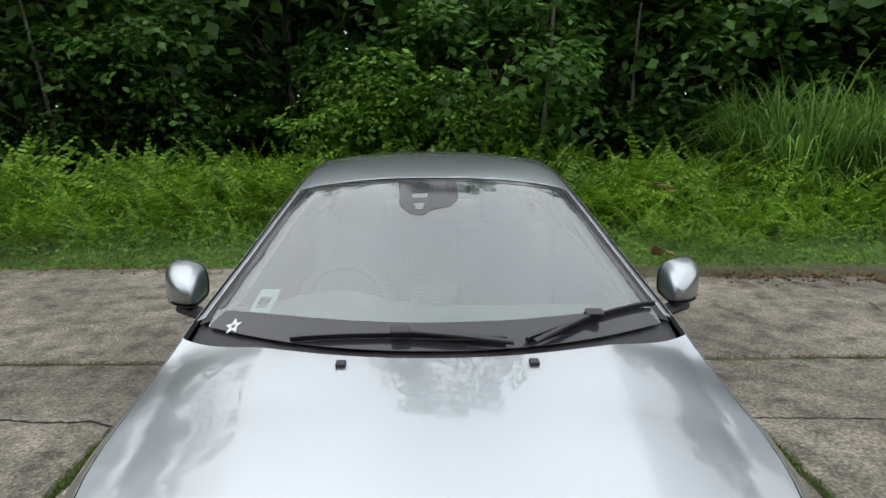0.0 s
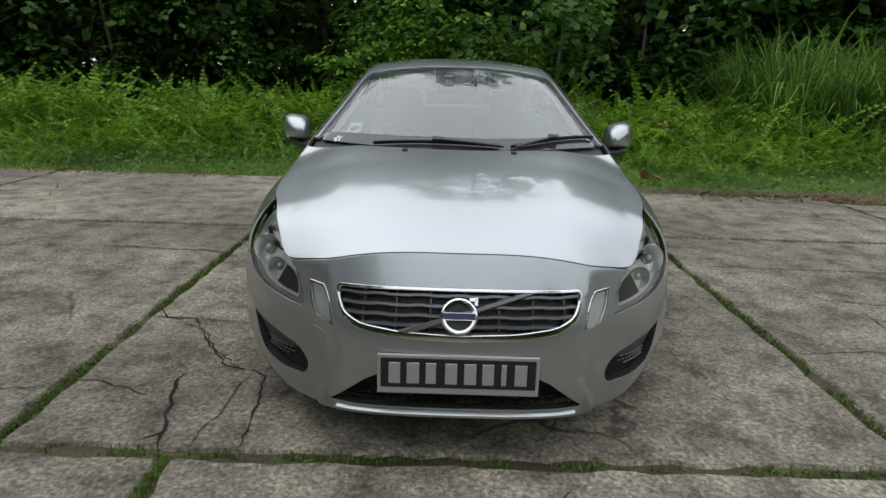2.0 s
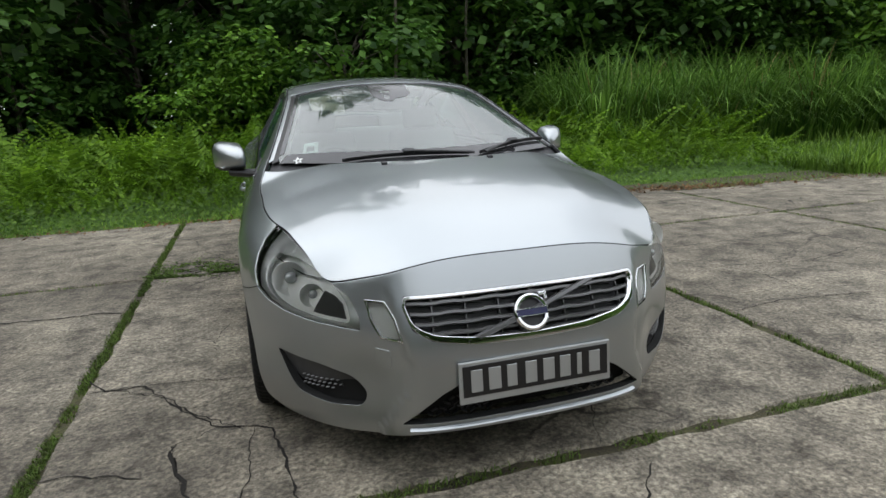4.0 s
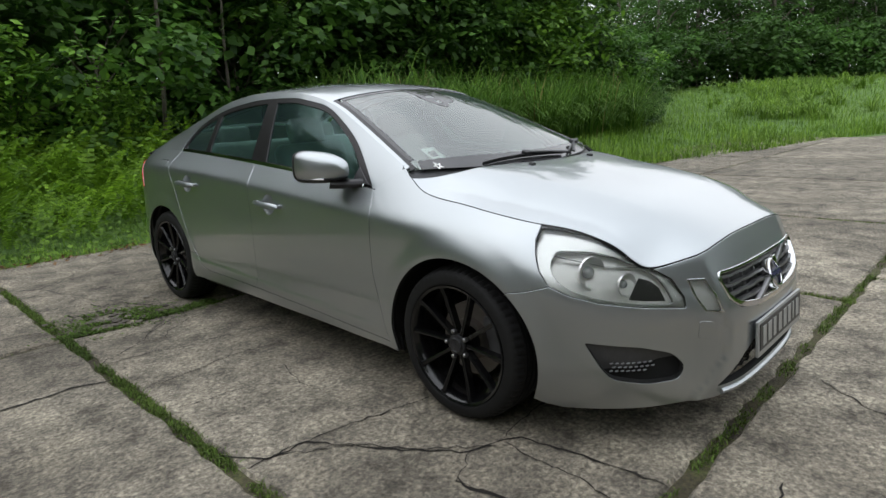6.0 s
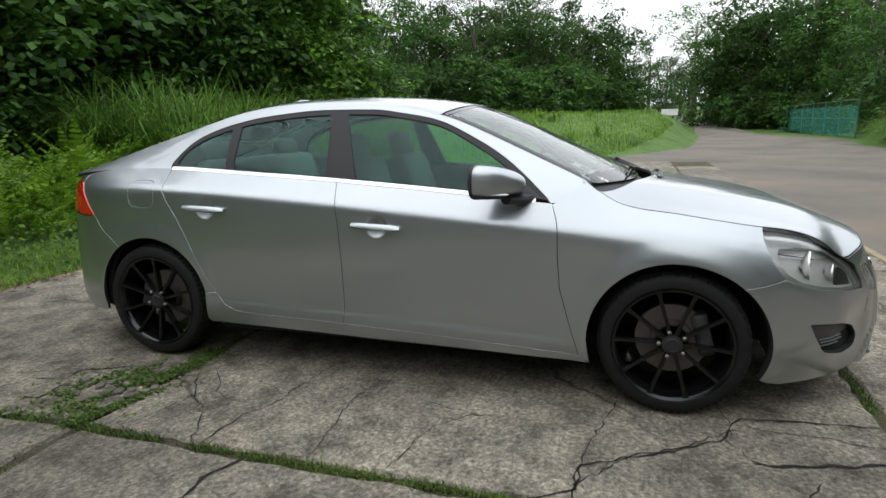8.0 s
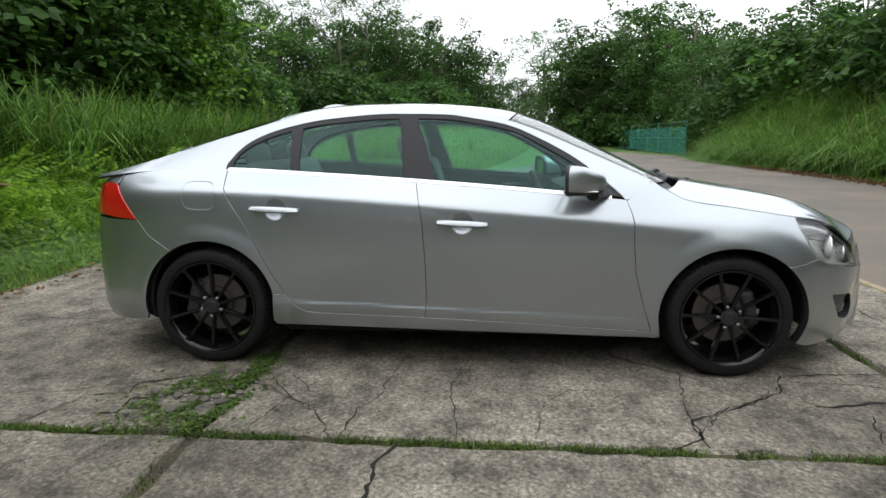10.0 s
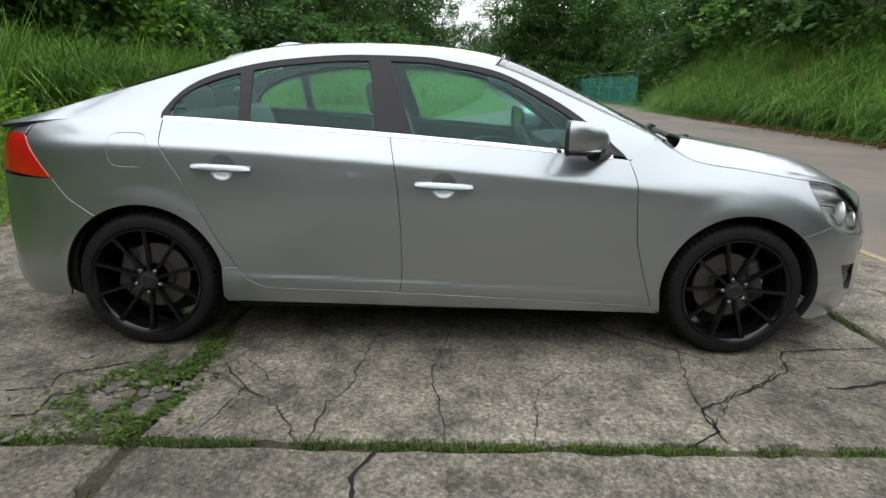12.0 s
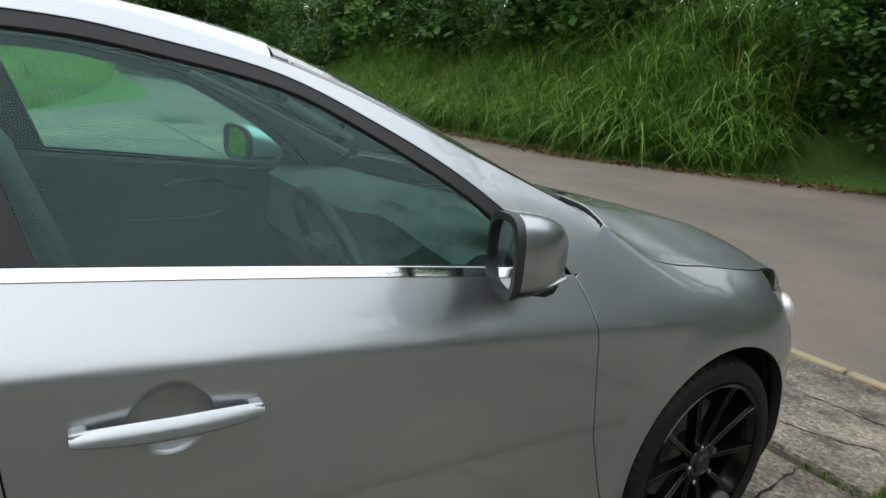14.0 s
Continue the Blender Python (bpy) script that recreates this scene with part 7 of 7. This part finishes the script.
CRACKS = (
    # about the front wheel and the nose
    ([(-1.70, 0.50), (-1.60, 0.34), (-1.43, 0.33), (-1.24, 0.02), (-1.07, -0.21), (-0.92, -0.26), (-0.86, -0.30), (-0.83, -0.52), (-0.80, -0.86)], 0.007),
    ([(-1.58, 0.36), (-1.30, 0.15), (-1.16, -0.07), (-0.97, -0.27)], 0.004), ([(-1.22, -0.29), (-1.24, -0.37), (-1.19, -0.54), (-1.12, -0.74), (-1.09, -0.87)], 0.009),
    ([(-1.19, -0.84), (-1.10, -0.74)], 0.007), ([(-1.70, -0.38), (-1.55, -0.39), (-1.31, -0.50)], 0.005), ([(-2.20, -0.50), (-1.85, -0.47), (-1.74, -0.40)], 0.004),
    ([(-0.93, -0.25), (-0.60, -0.20), (-0.10, -0.34)], 0.005), ([(-0.93, -0.25), (-0.95, -0.57), (-0.99, -0.87)], 0.003), ([(-0.82, 0.22), (-1.21, 0.31), (-1.49, 0.35), (-1.68, 0.34)], 0.004),
    ([(-1.05, -0.21), (-1.24, -0.30), (-1.18, -0.59)], 0.004),
    # beside the doors
    ([(-0.68, 1.71), (-0.88, 1.74), (-1.08, 1.76), (-1.31, 1.78), (-1.42, 1.85), (-1.55, 1.86), (-1.68, 1.87)], 0.004), ([(-0.61, 1.33), (-1.06, 1.42), (-1.19, 1.43), (-1.34, 1.41), (-1.68, 1.37)], 0.0035),
    ([(-1.10, 2.37), (-1.30, 2.21), (-1.46, 2.04), (-1.68, 1.92)], 0.004), ([(-1.03, 2.29), (-1.13, 2.20), (-1.25, 2.13), (-1.32, 1.96)], 0.003), ([(-1.30, 2.21), (-1.52, 2.25), (-1.68, 2.30)], 0.003),
    ([(-1.73, 1.62), (-1.82, 1.65), (-1.91, 1.68), (-2.10, 1.67), (-2.6, 1.72)], 0.010), ([(-1.06, 1.10), (-1.14, 0.82), (-1.12, 0.67)], 0.003), ([(-1.68, 1.05), (-1.30, 0.98), (-1.12, 0.82)], 0.0025),
    # about the rear wheel
    ([(-1.37, 3.19), (-1.33, 3.01), (-1.21, 3.03), (-1.17, 2.93), (-1.08, 2.78)], 0.006), ([(-1.57, 3.05), (-1.55, 2.94), (-1.40, 2.96), (-1.35, 2.79)], 0.007), ([(-1.68, 3.3), (-1.45, 3.22), (-1.37, 3.19)], 0.005),
    # slabs further off
    ([(-3.53, 1.49), (-3.1, 2.26), (-2.9, 2.5)], 0.005), ([(-5.1, 1.67), (-3.6, 1.66), (-2.6, 1.72)], 0.005), ([(1.77, 1.64), (3.2, 1.58), (4.5, 1.6)], 0.006), ([(2.26, 1.29), (2.54, 0.73), (2.5, 0.1)], 0.004),
    ([(1.80, 0.10), (2.2, 0.16), (2.9, 0.05)], 0.005), ([(2.4, 0.95), (3.1, 0.80), (3.9, 0.95)], 0.005), ([(3.1, 0.80), (3.3, 0.60)], 0.004),
    ([(-1.0, -1.6), (0.3, -1.45), (1.3, -1.5), (2.35, -1.35)], 0.005), ([(0.3, -0.87), (0.55, -0.3), (0.45, 0.4)], 0.003), ([(-0.53, -1.14), (-0.67, -1.17), (-0.9, -1.3)], 0.005), ([(0.41, -1.03), (0.21, -1.27), (0.1, -1.6)], 0.004),
    ([(-3.4, -0.2), (-2.9, 0.35), (-2.75, 0.9)], 0.004), ([(-4.2, 3.4), (-3.1, 3.3), (-1.8, 3.5)], 0.004))
for k, (p, w) in enumerate(CRACKS):
    crack(p, w, k)

# broken concrete between the rear wheel and the joint
RUBBLE = material("broken_concrete", (0.2, 0.18, 0.15), 0.95)
t, b = nodes_of(RUBBLE)
g = t.nodes.new("ShaderNodeNewGeometry")
t.links.new(ramp(t, g.outputs["Random Per Island"], (0.0, (0.05, 0.045, 0.037)), (0.7, (0.12, 0.107, 0.086)), (1.0, (0.22, 0.20, 0.165))), b.inputs["Base Color"])
rnd = random.Random(77)
bm = bmesh.new()
for k in range(85):
    y = rnd.gauss(2.68, 0.16)
    x = rnd.gauss(-1.36, 0.16)
    r = 0.007 + 0.030 * rnd.random() ** 4
    made = bmesh.ops.create_icosphere(bm, subdivisions=1, radius=r)["verts"]
    turn = rnd.uniform(0, 6.28)
    for q in made:
        e = 1 + 0.35 * noise.noise(q.co * 40 + Vector((k, 0, 0)))
        a, c = q.co.x * e * 1.35, q.co.y * e
        q.co = Vector((x + a * math.cos(turn) - c * math.sin(turn), y + a * math.sin(turn) + c * math.cos(turn), max(0.001, 0.25 * r + q.co.z * 0.42)))
tagged(part("rubble", bm, RUBBLE), "small broken bits of concrete beside the rear wheel", "rubble", kind="stuff")

# moss patch where the slab joints cross
rng = np.random.default_rng(51)
n = 5200
hx = np.concatenate([rng.uniform(-1.75, -0.75, n // 2), rng.normal(-1.36, 0.19, n // 2)])
hy = np.concatenate([rng.normal(2.5, 0.04, n // 2), rng.normal(2.66, 0.14, n // 2)])
keep = np.sin(hx * 9.1 + 2 * np.sin(hy * 13)) * np.sin(hy * 17 + hx * 5) > -0.25
hx, hy, n = hx[keep], hy[keep], int(keep.sum())
v, f = leaves(np.stack([hx, hy, rng.uniform(0.001, 0.014, n)], 1), np.tile([0, 0, 1.0], (n, 1)), 0.026, rng, 0.45)
tagged(new("moss_patch", mesh_np("moss_patch", v, f, MOSS)), "low green moss and weeds where joints cross", "moss", kind="stuff")

# fallen bark and litter
WOOD = plastic_material("torn_pale_bark", (0.34, 0.20, 0.12), 0.8)


def bark_piece(at, length, width, turn, tilt, seed):
    rnd = random.Random(seed)
    bm = bmesh.new()
    rows = []
    for i in range(8):
        t = i / 7
        w = width * math.sin(math.pi * (0.12 + 0.76 * t)) * rnd.uniform(0.8, 1.15)
        rows.append([bm.verts.new(((t - 0.5) * length, w * math.cos(a), w * 0.55 * math.sin(a) + 0.05 * t * rnd.uniform(0.5, 1))) for a in np.linspace(0.2, 2.9, 6)])
    for a, b in zip(rows, rows[1:]):
        for k in range(5):
            bm.faces.new((a[k], a[k + 1], b[k + 1], b[k]))
    bmesh.ops.solidify(bm, geom=bm.faces[:], thickness=0.02)
    ob = part("fallen_bark", bm, WOOD, None)
    ob.matrix_basis = pose(*at, 0, tilt, turn)
    return tagged(ob, "curled piece of pale torn bark on the grass", "bark", "pieces of fallen bark")


bark_piece((3.44, 7.7, 0.62), 0.46, 0.10, -25, 12, 1)
bark_piece((3.55, 7.6, 0.52), 0.36, 0.08, 10, 0, 2)
bark_piece((2.62, 5.40, 0.10), 0.20, 0.07, 60, 55, 3)
bark_piece((2.80, 5.45, 0.06), 0.16, 0.06, 10, 40, 4)
# black bag at the edge of the slabs
bm = bmesh.new()
bmesh.ops.create_icosphere(bm, subdivisions=3, radius=0.2)
for q in bm.verts:
    d = noise.noise(q.co * 9) * 0.05
    q.co += q.co.normalized() * d
    q.co.z = max(q.co.z * 0.75 + 0.11, 0.0)
bag = part("bin_bag", bm, material("black_bag_film", (0.01, 0.01, 0.011), 0.35), None, smooth=True)
bag.matrix_basis = pose(-6.3, 5.15, -0.02, 0, 0, 20)
tagged(bag, "crumpled black plastic bag at the slab edge", "bag")
# litter at the foot of the bank
PALE = plastic_material("pale_litter", (0.6, 0.6, 0.56), 0.7)
rnd = random.Random(9)
for k, (x, y) in enumerate(((7.8, -11.9), (8.6, -12.1), (9.4, -12.2), (10.2, -12.0), (6.6, -12.6), (5.6, -13.0), (11.3, -11.6))):
    bm = bmesh.new()
    box(bm, (rnd.uniform(0.08, 0.22), rnd.uniform(0.06, 0.12), rnd.uniform(0.02, 0.06)), (0, 0, 0.0), None, 0.008, 2)
    for q in bm.verts:
        q.co += Vector((rnd.uniform(-0.01, 0.01), rnd.uniform(-0.01, 0.01), rnd.uniform(-0.006, 0.006)))
    ob = part("litter", bm, PALE, None)
    ob.matrix_basis = pose(x, y + 0.9, 0.0, 0, 0, rnd.uniform(0, 180))
    tagged(ob, "scrap of pale litter at the road edge", "litter", "scraps of litter")
# thin stems and vines before the dark wood
for k, (x, y, h, lean_) in enumerate(((1.95, 9.9, 6.5, 0.35), (-7.0, 10.2, 5.5, -0.3), (4.2, 11.6, 6.0, 0.3))):
    st = thing("sapling", "slender pale bare stem before the wood", "sapling", pose(x, y, float(ground_z(x, y))), "slender stems")
    bm = bmesh.new()
    tube(bm, [(lean_ * t * 1.2 + 0.08 * math.sin(5 * t + k), 0.05 * math.sin(4 * t), h * t) for t in np.linspace(0, 1, 9)], [0.045 - 0.028 * t for t in np.linspace(0, 1, 9)], 7)
    part("stem", bm, BARK, st, smooth=True)
